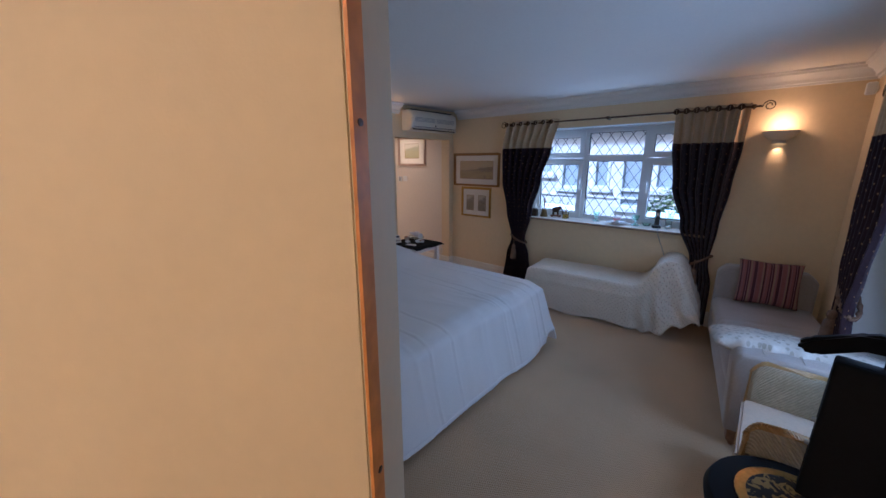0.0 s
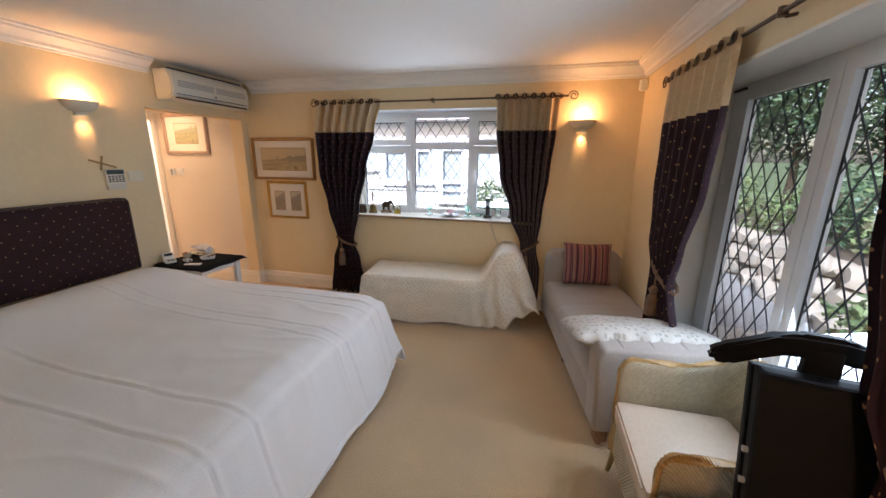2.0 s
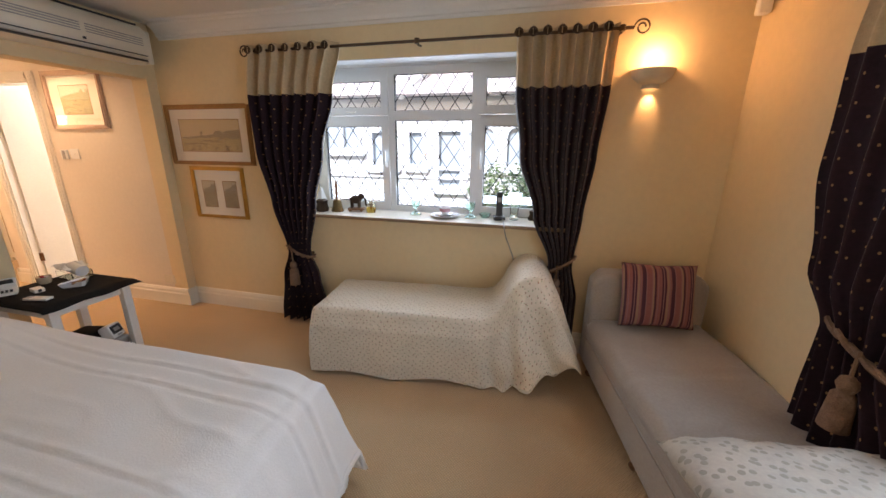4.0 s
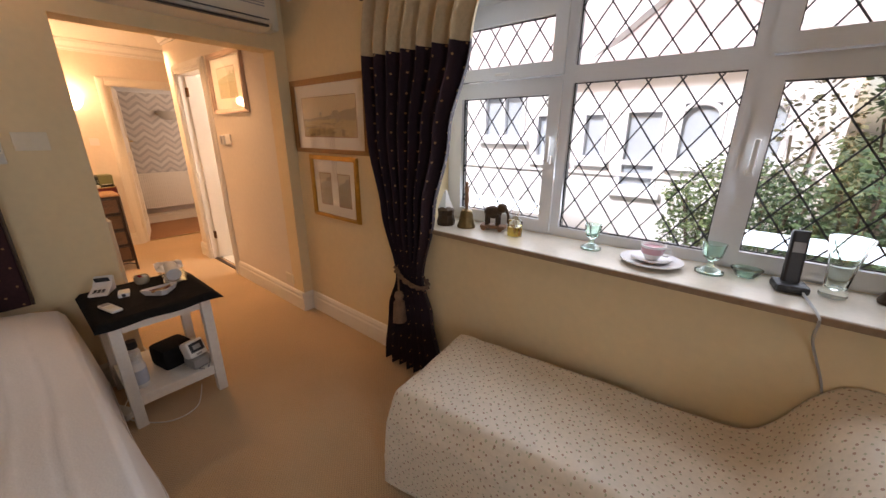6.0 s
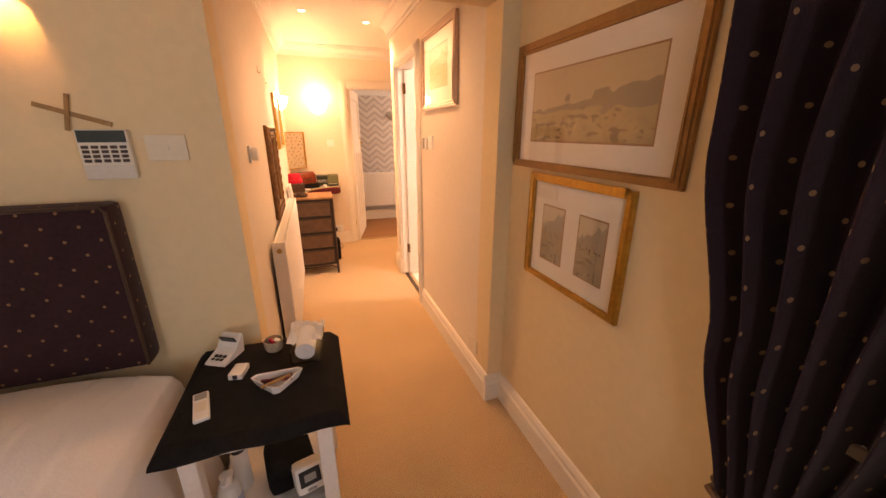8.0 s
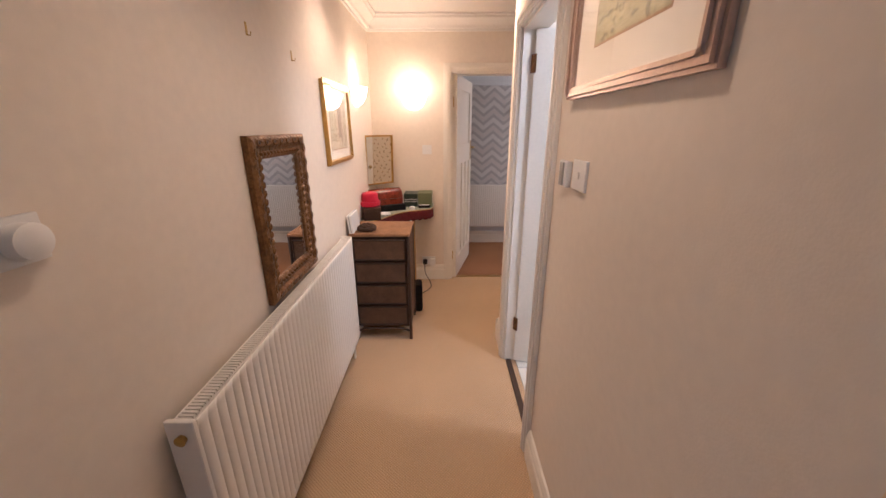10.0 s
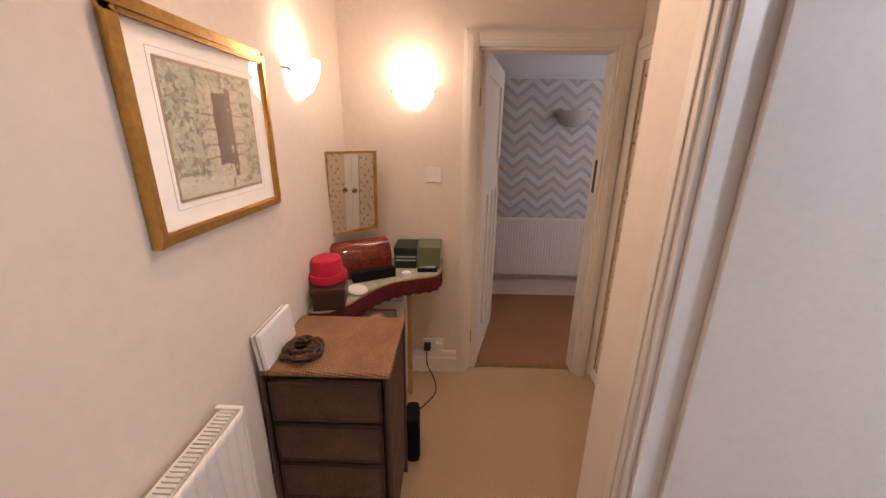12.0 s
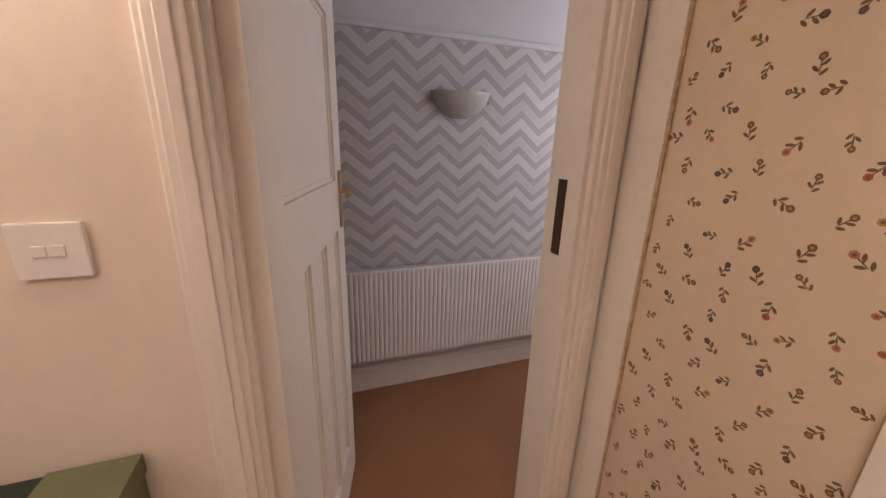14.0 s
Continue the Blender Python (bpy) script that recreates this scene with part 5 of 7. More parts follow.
ac = thing("air_conditioner", "cream wall-mounted air conditioner under the ceiling", "air conditioner")
bm = bmesh.new()
AC = [(0, 0), (0.13, 0.0), (0.185, 0.03), (0.205, 0.08), (0.205, 0.16), (0.185, 0.215), (0.14, 0.255), (0, 0.255)]
extrude(bm, AC, 0.90, Matrix(((1, 0, 0, -2.109), (0, 0, 1, 4.66), (0, 1, 0, 2.085), (0, 0, 0, 1))))
bmesh.ops.bevel(bm, geom=[e for e in bm.edges if abs(e.verts[0].co.y - e.verts[1].co.y) < 1e-4], offset=0.012, segments=2, affect="EDGES")
part("body", bm, M_IVORY, ac, smooth=35)
for k, z in enumerate((2.195, 2.21, 2.225, 2.24)):
    part("slat", boxes(((-1.908, 4.72, z), (-1.900, 5.10, z + 0.007)), ((-1.908, 5.13, z), (-1.900, 5.50, z + 0.007)), bevel=0.002), M_GREYP, ac)
part("outlet", boxes(((-1.935, 4.70, 2.092), (-1.908, 5.52, 2.104)), bevel=0.003), M_DARKP, ac)
part("outlet", boxes(((-1.912, 4.70, 2.128), (-1.901, 5.52, 2.133))), M_DARKP, ac)
part("display", boxes(((-1.909, 5.105, 2.15), (-1.902, 5.125, 2.165)), bevel=0.002), M_DARKP, ac)
part("end_cap", boxes(((-2.10, 5.565, 2.09), (-1.96, 5.61, 2.32)), bevel=0.01), M_IVORY, ac)
part("top_grille", boxes(((-2.10, 4.70, 2.341), (-1.96, 5.52, 2.352)), bevel=0.003), M_DARKP, ac)


def picture(name, label, at, w, h, fr, mount, images, frame_mat, depth=0.022, group=""):
    """A framed picture on a wall: local x across, z up from the middle, standing out along -y; images: (x0, x1, z0, z1, material)."""
    ob = thing(name, label, "picture", at, group)
    bm = wall_mesh("y", -depth, 0, -w / 2, w / 2, -h / 2, h / 2, [(-w / 2 + fr, w / 2 - fr, -h / 2 + fr, h / 2 - fr)])
    bmesh.ops.bevel(bm, geom=[e for e in bm.edges if all(v.co.y < -depth + 1e-4 for v in e.verts)], offset=fr * 0.28, segments=2, affect="EDGES")
    i = fr * 0.75
    for a, b in (((-w / 2 + i, -h / 2 + i), (-w / 2 + fr + 0.004, h / 2 - i)), ((w / 2 - fr - 0.004, -h / 2 + i), (w / 2 - i, h / 2 - i)), ((-w / 2 + fr, -h / 2 + i), (w / 2 - fr, -h / 2 + fr + 0.004)), ((-w / 2 + fr, h / 2 - fr - 0.004), (w / 2 - fr, h / 2 - i))):
        box(bm, (a[0], -depth * 0.8, a[1]), (b[0], -0.004, b[1]))
    part("frame", bm, frame_mat, ob)
    mo = part("mount", boxes(((-w / 2 + fr - 0.002, -0.008, -h / 2 + fr - 0.002), (w / 2 - fr + 0.002, -0.003, h / 2 - fr + 0.002))), mount, ob, "ivory card mount")
    for x0, x1, z0, z1, m in images:
        part("rule", boxes(((x0 - 0.006, -0.0086, z0 - 0.006), (x1 + 0.006, -0.008, z1 + 0.006))), M_DARKGILT, mo)
        part("print", boxes(((x0, -0.0092, z0), (x1, -0.0086, z1))), m, ob, "faded watercolour view")
    g = part("glazing", boxes(((-w / 2 + fr - 0.001, -0.0135, -h / 2 + fr - 0.001), (w / 2 - fr + 0.001, -0.0115, h / 2 - fr + 0.001))), M_PICGL, ob)
    g.visible_shadow = False
    return ob


W1 = picture_paint("sepia_coast_wash", (0.58, 0.44, 0.24), (0.32, 0.24, 0.14), (0.46, 0.34, 0.16), (0.20, 0.13, 0.06), 0.42)
W2 = picture_paint("grey_street_wash", (0.58, 0.49, 0.34), (0.34, 0.28, 0.20), (0.36, 0.28, 0.17), (0.10, 0.075, 0.05), 0.6)
W3 = picture_paint("green_river_wash", (0.66, 0.62, 0.50), (0.40, 0.40, 0.25), (0.42, 0.38, 0.20), (0.16, 0.15, 0.08), 0.55)
W4 = doorway_paint("doorway_wash")
picture("picture", "wide sepia coastal watercolour in a gilt frame", pose(-1.645, 5.718, 1.56), 0.83, 0.475, 0.026, M_MOUNT, [(-0.30, 0.30, -0.125, 0.125, W1)], M_DARKGILT, group="pictures")
picture("picture", "pair of small street views in one gilt frame", pose(-1.635, 5.718, 1.082), 0.535, 0.44, 0.022, M_MOUNT, [(-0.175, -0.045, -0.12, 0.10, W2), (0.045, 0.175, -0.12, 0.10, W2)], M_GOLD, group="pictures")
picture("picture", "green river watercolour in a pale silvered frame in the hall", pose(-2.935, 5.633, 1.85), 0.66, 0.47, 0.03, M_MOUNT, [(-0.17, 0.17, -0.11, 0.12, W3)], mat("silvered_pink_frame", (0.50, 0.36, 0.28), 0.35, metal=0.5, vary=0.15), group="pictures")
hall_print = picture("picture", "old doorway print in a bright gilt frame in the hall", pose(-4.425, 4.542, 1.553, 0, 0, 180), 0.55, 0.465, 0.024, M_MOUNT, [(-0.175, 0.175, -0.145, 0.145, W4)], M_GOLD, group="pictures")

for e in (0.178, 0.192):
    h = e - 0.026
    part("ruled_line", boxes(((-e - 0.001, -0.0086, -h), (-e, -0.008, h)), ((e, -0.0086, -h), (e + 0.001, -0.008, h)), ((-e, -0.0086, -h - 0.001), (e, -0.008, -h)), ((-e, -0.0086, h), (e, -0.008, h + 0.001))), M_GREYP, hall_print, "thin grey ruled line")

kp = thing("alarm_keypad", "ivory alarm keypad with a dark display on the wall", "alarm keypad")
part("body", boxes(((-2.109, 4.118, 1.315), (-2.085, 4.258, 1.476)), bevel=0.006), M_IVORY, kp)
part("display", boxes(((-2.0855, 4.124, 1.435), (-2.082, 4.252, 1.472)), bevel=0.002), M_DKGREEN, kp)
for r in range(4):
    for c in range(5):
        part("key", boxes(((-2.0855, 4.128 + c * 0.0255, 1.415 - r * 0.0145), (-2.081, 4.147 + c * 0.0255, 1.425 - r * 0.0145)), bevel=0.002), M_DKWOOD, kp)
part("flap", boxes(((-2.0855, 4.122, 1.318), (-2.083, 4.254, 1.362)), bevel=0.002), mat("pale_flap", (0.62, 0.58, 0.50), 0.4), kp)


def plate(name, label, category, a, b, axis, out, switches=1, material=None, group=""):
    """A flush plate on a wall between corners a and b (along, up); out: wall face and side."""
    ob = thing(name, label, category, group=group)
    face, s = out
    P = (lambda w, u, z: (face + s * w, u, z)) if axis == "x" else (lambda w, u, z: (u, face + s * w, z))
    m = material or M_WHITE
    part("plate", boxes((P(0.0005, *a), P(0.010, *b)), bevel=0.002), m, ob)
    cu, cz = (a[0] + b[0]) / 2, (a[1] + b[1]) / 2
    for k in range(switches):
        u = cu + (k - (switches - 1) / 2) * 0.022
        part("rocker", boxes((P(0.0095, u - 0.0085, cz - 0.009), P(0.0135, u + 0.0085, cz + 0.009)), bevel=0.002), m, ob)
    return ob


plate("light_switch", "pale painted switch plate beside the keypad", "switch", (4.295, 1.372), (4.415, 1.458), "x", (-2.11, 1), 1, M_PLASTER, "switches")
plate("light_switch", "white double light switch by the end door", "switch", (5.010, 1.29), (5.098, 1.375), "x", (-5.58, 1), 2, None, "switches")
plate("light_switch", "white light switch beside the bathroom door", "switch", (-3.175, 1.35), (-3.07, 1.44), "y", (5.635, -1), 1, None, "switches")
th = thing("thermostat", "grey and white wall thermostat beside the bathroom door", "thermostat")
part("body", boxes(((-3.285, 5.615, 1.345), (-3.205, 5.6345, 1.43)), bevel=0.006), M_WHITE, th)
# dial front as a grey upright band, its shading put into the colour
part("dial", boxes(((-3.262, 5.610, 1.35), (-3.228, 5.616, 1.425)), bevel=0.003), M_GREYP, th)
st = thing("room_sensor", "small white round control on the hall wall", "wall control")
part("base", boxes(((-2.60, 4.541, 1.325), (-2.52, 4.552, 1.405)), bevel=0.004), M_WHITE, st)
bm = bmesh.new(); lathe(bm, [(0.03, 0), (0.03, 0.025), (0.02, 0.03), (0, 0.03)], steps=20)
k = part("dial", bm, M_WHITE, st, smooth=40); k.matrix_basis = pose(-2.56, 4.552, 1.365, -90, 0, 0)
so = plate("socket", "white wall socket with a black plug and a white adaptor", "socket", (4.985, 0.165), (5.125, 0.25), "x", (-5.58, 1), 0)
part("plug", boxes(((-5.572, 4.995, 0.175), (-5.535, 5.04, 0.225)), bevel=0.008), M_DARKP, so, "black plug")
part("adaptor", boxes(((-5.572, 5.07, 0.16), (-5.535, 5.115, 0.235)), bevel=0.008), M_WHITE, so)
bm = bmesh.new(); tube(bm, [along([(-5.535, 5.015, 0.19), (-5.50, 5.02, 0.10), (-5.45, 5.07, 0.02), (-5.33, 5.08, 0.008), (-5.2, 5.0, 0.006), (-5.12, 4.93, 0.006)], t / 30) for t in range(31)], 0.004, 6)
part("lead", bm, M_DARKP, so, "black lead lying on the carpet")
bm = bmesh.new(); tube(bm, [along([(-5.535, 5.09, 0.16), (-5.50, 5.06, 0.10), (-5.48, 4.97, 0.06), (-5.40, 4.93, 0.25), (-5.36, 4.93, 0.5), (-5.33, 4.925, 0.74), (-5.335, 4.915, 0.80)], t / 30) for t in range(31)], 0.003, 6)
part("lead", bm, M_WHITE, so, "thin white lead")
plate("socket", "cream wall socket above the skirting", "socket", (-2.37, 0.20), (-2.25, 0.285), "y", (5.635, -1), 0, M_PLASTER)

cr = thing("palm_cross", "dried palm cross tucked behind the keypad", "cross")
M_STRAW = mat("dried_palm", (0.36, 0.20, 0.08), 0.7, vary=0.25, scale=30)
bm = boxes(((-2.108, -0.007, -0.098), (-2.102, 0.007, 0.098))); c1 = part("strip", bm, M_STRAW, cr); c1.matrix_basis = pose(0, 4.124, 1.520, -108, 0, 0)
bm = boxes(((-2.101, -0.006, -0.056), (-2.097, 0.006, 0.056))); c2 = part("strip", bm, M_STRAW, cr); c2.matrix_basis = pose(0, 4.112, 1.526, -12, 0, 0)

sn = thing("motion_sensor", "small white motion sensor in the ceiling corner", "sensor")
part("body", boxes(((2.08, 5.60, 2.17), (2.14, 5.66, 2.26)), bevel=0.015), M_WHITE, sn)
part("bracket", boxes(((2.12, 5.64, 2.20), (2.149, 5.719, 2.23))), M_WHITE, sn)

# ---- on the bedside table ----
TT = TZ + 0.008
cl = thing("clock_phone", "white alarm clock with a tilted dark display", "alarm clock", pose(-1.985, 4.425, TT, 0, 0, -28))
bm = bmesh.new()
extrude(bm, [(-0.055, 0), (0.06, 0), (0.068, 0.075), (0.055, 0.082), (0.02, 0.03), (-0.055, 0.012)], 0.085, Matrix(((0, 0, 0, 0), (0, 0, 1, -0.0425), (0, 1, 0, 0), (0, 0, 0, 1))) if False else Matrix(((-1, 0, 0, 0), (0, 0, 1, -0.0425), (0, 1, 0, 0), (0, 0, 0, 1))))
bmesh.ops.bevel(bm, geom=bm.edges[:], offset=0.004, segments=2, affect="EDGES")
part("body", bm, M_WHITE, cl)
d = part("display", boxes(((-0.003, -0.032, -0.02), (0.002, 0.032, 0.02)), bevel=0.002), M_DARKP, cl); d.matrix_basis = pose(-0.033, 0, 0.06, 0, 28, 0)
for i in range(2):
    for j in range(3):
        part("button", boxes(((0.012 + i * 0.018, -0.024 + j * 0.018, 0.018), (0.024 + i * 0.018, -0.012 + j * 0.018, 0.026 - 0.004 * i)), bevel=0.002), M_DARKP, cl)
sb = thing("pill_box", "small white box with a dark catch", "box", pose(-1.86, 4.495, TT, 0, 0, -12))
part("body", boxes(((-0.036, -0.024, 0), (0.036, 0.024, 0.022)), bevel=0.004), M_WHITE, sb)
part("catch", boxes(((0.034, -0.008, 0.004), (0.038, 0.008, 0.02)), bevel=0.001), M_DARKP, sb)
ph = thing("handset", "white handset lying flat on the black cloth", "handset", pose(-1.705, 4.412, TT, 0, 0, 14))
part("body", boxes(((-0.07, -0.023, 0), (0.07, 0.023, 0.014)), bevel=0.006), M_WHITE, ph)
part("screen", boxes(((-0.062, -0.017, 0.0135), (-0.03, 0.017, 0.0155)), bevel=0.001), M_GREYP, ph)
part("keys", boxes(((-0.015, -0.015, 0.0135), (0.03, 0.015, 0.015)), bevel=0.001), M_IVORY, ph)
pt = thing("dish_of_bits", "small glass pot with coloured sweets", "pot", pose(-1.99, 4.602, TT))
bm = bmesh.new(); lathe(bm, [(0.028, 0), (0.034, 0.01), (0.037, 0.045), (0.033, 0.045), (0.03, 0.008), (0, 0.006)], steps=24)
part("bowl", bm, mat("frosted_cream_glass", (0.55, 0.45, 0.33), 0.25), pt, smooth=40)
for k, m in enumerate((M_RED, M_TISSUE, M_STRAW, M_RED)):
    b_ = boxes(((-0.012, -0.008, 0), (0.012, 0.008, 0.01)), bevel=0.004)
    q = part("sweet", b_, m, pt); q.matrix_basis = pose(0.014 * math.cos(k * 1.7), 0.014 * math.sin(k * 1.7), 0.03 + 0.004 * k, 20 * k, 15, 60 * k)
tr = thing("tissue_tray", "clear tray with a rolled white bandage and tissues", "tray", pose(-1.93, 4.735, TT, 0, 0, -6))
part("tray", wall_mesh("x", -0.10, 0.08, -0.055, 0.055, 0, 0.05, [(-0.051, 0.051, 0.004, 0.06)]), M_CLEAR, tr)
bm = bmesh.new(); lathe(bm, [(0.012, 0), (0.036, 0), (0.036, 0.115), (0.012, 0.115), (0.012, 0)], steps=24)
r_ = part("roll", bm, M_TISSUE, tr, "rolled white bandage", 50); r_.matrix_basis = pose(0.085, 0.0, 0.052, 0, -82, 0)
bm = bmesh.new(); sheet(bm, 18, 18, lambda u, v: (-0.10 + 0.15 * u, -0.07 + 0.13 * v, 0.075 + 0.03 * n3(u * 3, v * 3, 3) + 0.02 * n3(u * 8, v * 8, 5)))
part("tissue", bm, M_TISSUE, tr, "crumpled white tissue")
ds = thing("shield_dish", "white three-cornered dish holding pens", "dish", pose(-1.745, 4.632, TT, 0, 0, 90))
tri_out = [(-0.085, 0.03), (-0.07, 0.045), (0.07, 0.045), (0.085, 0.03), (0.012, -0.055), (-0.012, -0.055)]
bm = bmesh.new()
lo = [bm.verts.new((x * 0.8, y * 0.8, 0)) for x, y in tri_out]; hi = [bm.verts.new((x, y, 0.03)) for x, y in tri_out]
hi2 = [bm.verts.new((x * 0.9, y * 0.88, 0.03)) for x, y in tri_out]; lo2 = [bm.verts.new((x * 0.74, y * 0.72, 0.006)) for x, y in tri_out]
for p_, q_ in ((lo, hi), (hi, hi2), (hi2, lo2)):
    for i in range(6):
        bm.faces.new((p_[i], p_[(i + 1) % 6], q_[(i + 1) % 6], q_[i]))
bm.faces.new(lo[::-1]), bm.faces.new(lo2)
part("bowl", bm, M_CHINA, ds)
for k, (m, a) in enumerate(((M_DARKP, 12), (M_BURG, -8), (M_STRAW, 25))):
    b_ = bmesh.new(); tube(b_, [(-0.05, 0, 0), (0.05, 0, 0)], 0.006); q = part("pen", b_, m, ds); q.matrix_basis = pose(0, 0.012 - 0.012 * k, 0.02 + 0.004 * k, 0, 0, a)
# lower shelf
SZ = 0.173
bt = thing("lotion_bottle", "white pump bottle with a pale blue label", "bottle", pose(-1.68, 4.44, SZ))
bm = bmesh.new(); lathe(bm, [(0.034, 0), (0.038, 0.006), (0.038, 0.12), (0.03, 0.145), (0.014, 0.155), (0.014, 0.17), (0.02, 0.172), (0.02, 0.19), (0.0, 0.192)], steps=24)
part("body", bm, M_WHITE, bt, smooth=40)
bm = bmesh.new(); lathe(bm, [(0.0385, 0.025), (0.0388, 0.03), (0.0388, 0.10), (0.0385, 0.105)], steps=24, arc=(-60, 100))
part("label", bm, mat("pale_blue_label", (0.50, 0.56, 0.66), 0.5), bt)
part("spout", boxes(((0.0, -0.006, 0.18), (0.045, 0.006, 0.192)), bevel=0.003), M_WHITE, bt)
bt2 = thing("spray_bottle", "dark-capped bottle on the lower shelf", "bottle", pose(-1.80, 4.455, SZ))
bm = bmesh.new(); lathe(bm, [(0.028, 0), (0.03, 0.005), (0.03, 0.15), (0.018, 0.165), (0.018, 0.17)], steps=20); part("body", bm, M_TISSUE, bt2, smooth=40)
bm = bmesh.new(); lathe(bm, [(0.024, 0.17), (0.026, 0.175), (0.024, 0.215), (0, 0.22)], steps=20); part("cap", bm, M_DARKP, bt2, smooth=40)
cf = thing("cuff_case", "black padded case on the lower shelf", "case", pose(-1.78, 4.63, SZ, 0, 0, 12))
part("body", boxes(((-0.10, -0.09, 0), (0.07, 0.08, 0.13)), bevel=0.03), M_BLACKC, cf, smooth=50)
mo_ = thing("blood_pressure_monitor", "white blood pressure monitor with a grey screen", "monitor", pose(-1.655, 4.70, SZ, 0, 0, 15))
bm = boxes(((-0.04, -0.05, 0), (0.04, 0.05, 0.10)), bevel=0.02)
q = part("body", bm, M_WHITE, mo_, smooth=50); q.matrix_basis = pose(0, 0, 0.055, 0, -22, 0)
q2 = part("screen", boxes(((0.039, -0.036, 0.03), (0.0425, 0.036, 0.085)), bevel=0.001), M_DARKP, q)
part("digits", boxes(((0.0425, -0.02, 0.045), (0.0435, 0.02, 0.07))), M_GREYP, q)
part("button", boxes(((0.039, -0.015, 0.010), (0.043, 0.015, 0.02)), bevel=0.001), M_GREYP, q)
part("stand", boxes(((-0.05, -0.05, 0), (0.05, 0.05, 0.06)), bevel=0.015), M_GREYP, mo_)
bm = bmesh.new(); tube(bm, [(0.05 + 0.035 * math.cos(t), 0.0 + 0.03 * math.sin(t), 0.006 + 0.03 * max(0, math.sin(t))) for t in [k * 0.3 for k in range(20)]], 0.004, 6)
part("hose", bm, M_GREYP, mo_, "coiled grey hose")
wire = bmesh.new(); tube(wire, [along([(-1.95, 4.42, 0.006), (-1.75, 4.34, 0.008), (-1.6, 4.40, 0.006), (-1.5, 4.50, 0.005), (-1.52, 4.62, 0.006), (-1.7, 4.70, 0.006)], t / 40) for t in range(41)], 0.003, 6)
single("cable", wire, M_WHITE, "thin white cable lying on the carpet under the table", "cable")
ext = thing("extension_block", "white extension block lying on the carpet by the bed", "extension block", pose(-1.80, 4.32, 0.0, 0, 0, 25))
part("body", boxes(((-0.12, -0.03, 0), (0.12, 0.03, 0.035)), bevel=0.006), M_WHITE, ext)

# ---- on the window sill ----
SL = 0.958
def sill(name, label, category, x, y, rz=0):
    return thing(name, label, category, pose(x, y, SL, 0, 0, rz))


o = sill("figurine", "dark ornament with a pale crystal on top", "ornament", -0.70, 5.80)
bm = bmesh.new(); lathe(bm, [(0.05, 0), (0.055, 0.02), (0.045, 0.06), (0.05, 0.09), (0.02, 0.11)], steps=9); part("base", bm, M_BRONZE, o)
bm = bmesh.new(); bmesh.ops.create_cone(bm, cap_ends=True, segments=5, radius1=0.045, radius2=0.008, depth=0.10, matrix=pose(0, 0, 0.15, 10, 8, 0)); part("crystal", bm, M_TISSUE, o, "pale crystal")
o = sill("hand_bell", "brass hand bell with a turned wooden handle", "bell", -0.575, 5.83)
bm = bmesh.new(); lathe(bm, [(0.05, 0), (0.052, 0.006), (0.042, 0.03), (0.036, 0.07), (0.03, 0.095), (0.008, 0.105), (0, 0.105)], steps=28); part("bell", bm, mat("tarnished_brass", (0.20, 0.13, 0.055), 0.35, metal=0.9, vary=0.3, scale=20), o, smooth=40)
bm = bmesh.new(); lathe(bm, [(0.008, 0.10), (0.007, 0.12), (0.013, 0.15), (0.009, 0.19), (0.014, 0.215), (0.006, 0.235), (0.010, 0.245), (0, 0.255)], steps=16); part("handle", bm, M_MIDWOOD, o, smooth=40)
o = sill("elephant_figurine", "dark carved elephant on a wheeled base", "figurine", -0.43, 5.875, 15)
o.matrix_basis = o.matrix_basis @ Matrix.Scale(0.85, 4)
bm = bmesh.new()
bmesh.ops.create_uvsphere(bm, u_segments=18, v_segments=12, radius=1, matrix=Matrix.Translation((0, 0, 0.115)) @ Matrix.Diagonal((0.06, 0.034, 0.042, 1)))
bmesh.ops.create_uvsphere(bm, u_segments=14, v_segments=10, radius=1, matrix=Matrix.Translation((0.062, 0, 0.145)) @ Matrix.Diagonal((0.03, 0.025, 0.03, 1)))
for x in (-0.035, 0.035):
    for y in (-0.018, 0.018):
        tube(bm, [(x, y, 0.11), (x, y, 0.035)], 0.013)
tube(bm, [(0.085, 0, 0.14), (0.10, 0, 0.10), (0.10, 0, 0.06), (0.112, 0, 0.045)], 0.009)
for y in (-0.028, 0.028):
    bmesh.ops.create_uvsphere(bm, u_segments=10, v_segments=8, radius=1, matrix=Matrix.Translation((0.05, y, 0.15)) @ Matrix.Diagonal((0.02, 0.004, 0.026, 1)))
part("body", bm, M_BRONZE, o, smooth=60)
part("base", boxes(((-0.075, -0.035, 0.012), (0.085, 0.035, 0.035)), bevel=0.006), M_MIDWOOD, o)
for x in (-0.05, 0.06):
    for y in (-0.038, 0.038):
        bm = bmesh.new(); tube(bm, [(x, y - 0.005, 0.016), (x, y + 0.005, 0.016)], 0.016, 14); part("wheel", bm, M_MIDWOOD, o)
o = sill("reed_diffuser", "glass bottle of amber oil with thin reeds", "diffuser", -0.275, 5.84)
bm = bmesh.new(); lathe(bm, [(0.036, 0), (0.038, 0.004), (0.038, 0.075), (0.03, 0.085), (0.014, 0.09), (0.014, 0.10)], steps=24); part("bottle", bm, M_CLEAR, o, smooth=40)
bm = bmesh.new(); lathe(bm, [(0.034, 0.004), (0.035, 0.006), (0.035, 0.05), (0, 0.05)], steps=24); part("oil", bm, M_AMBER, o, smooth=40)
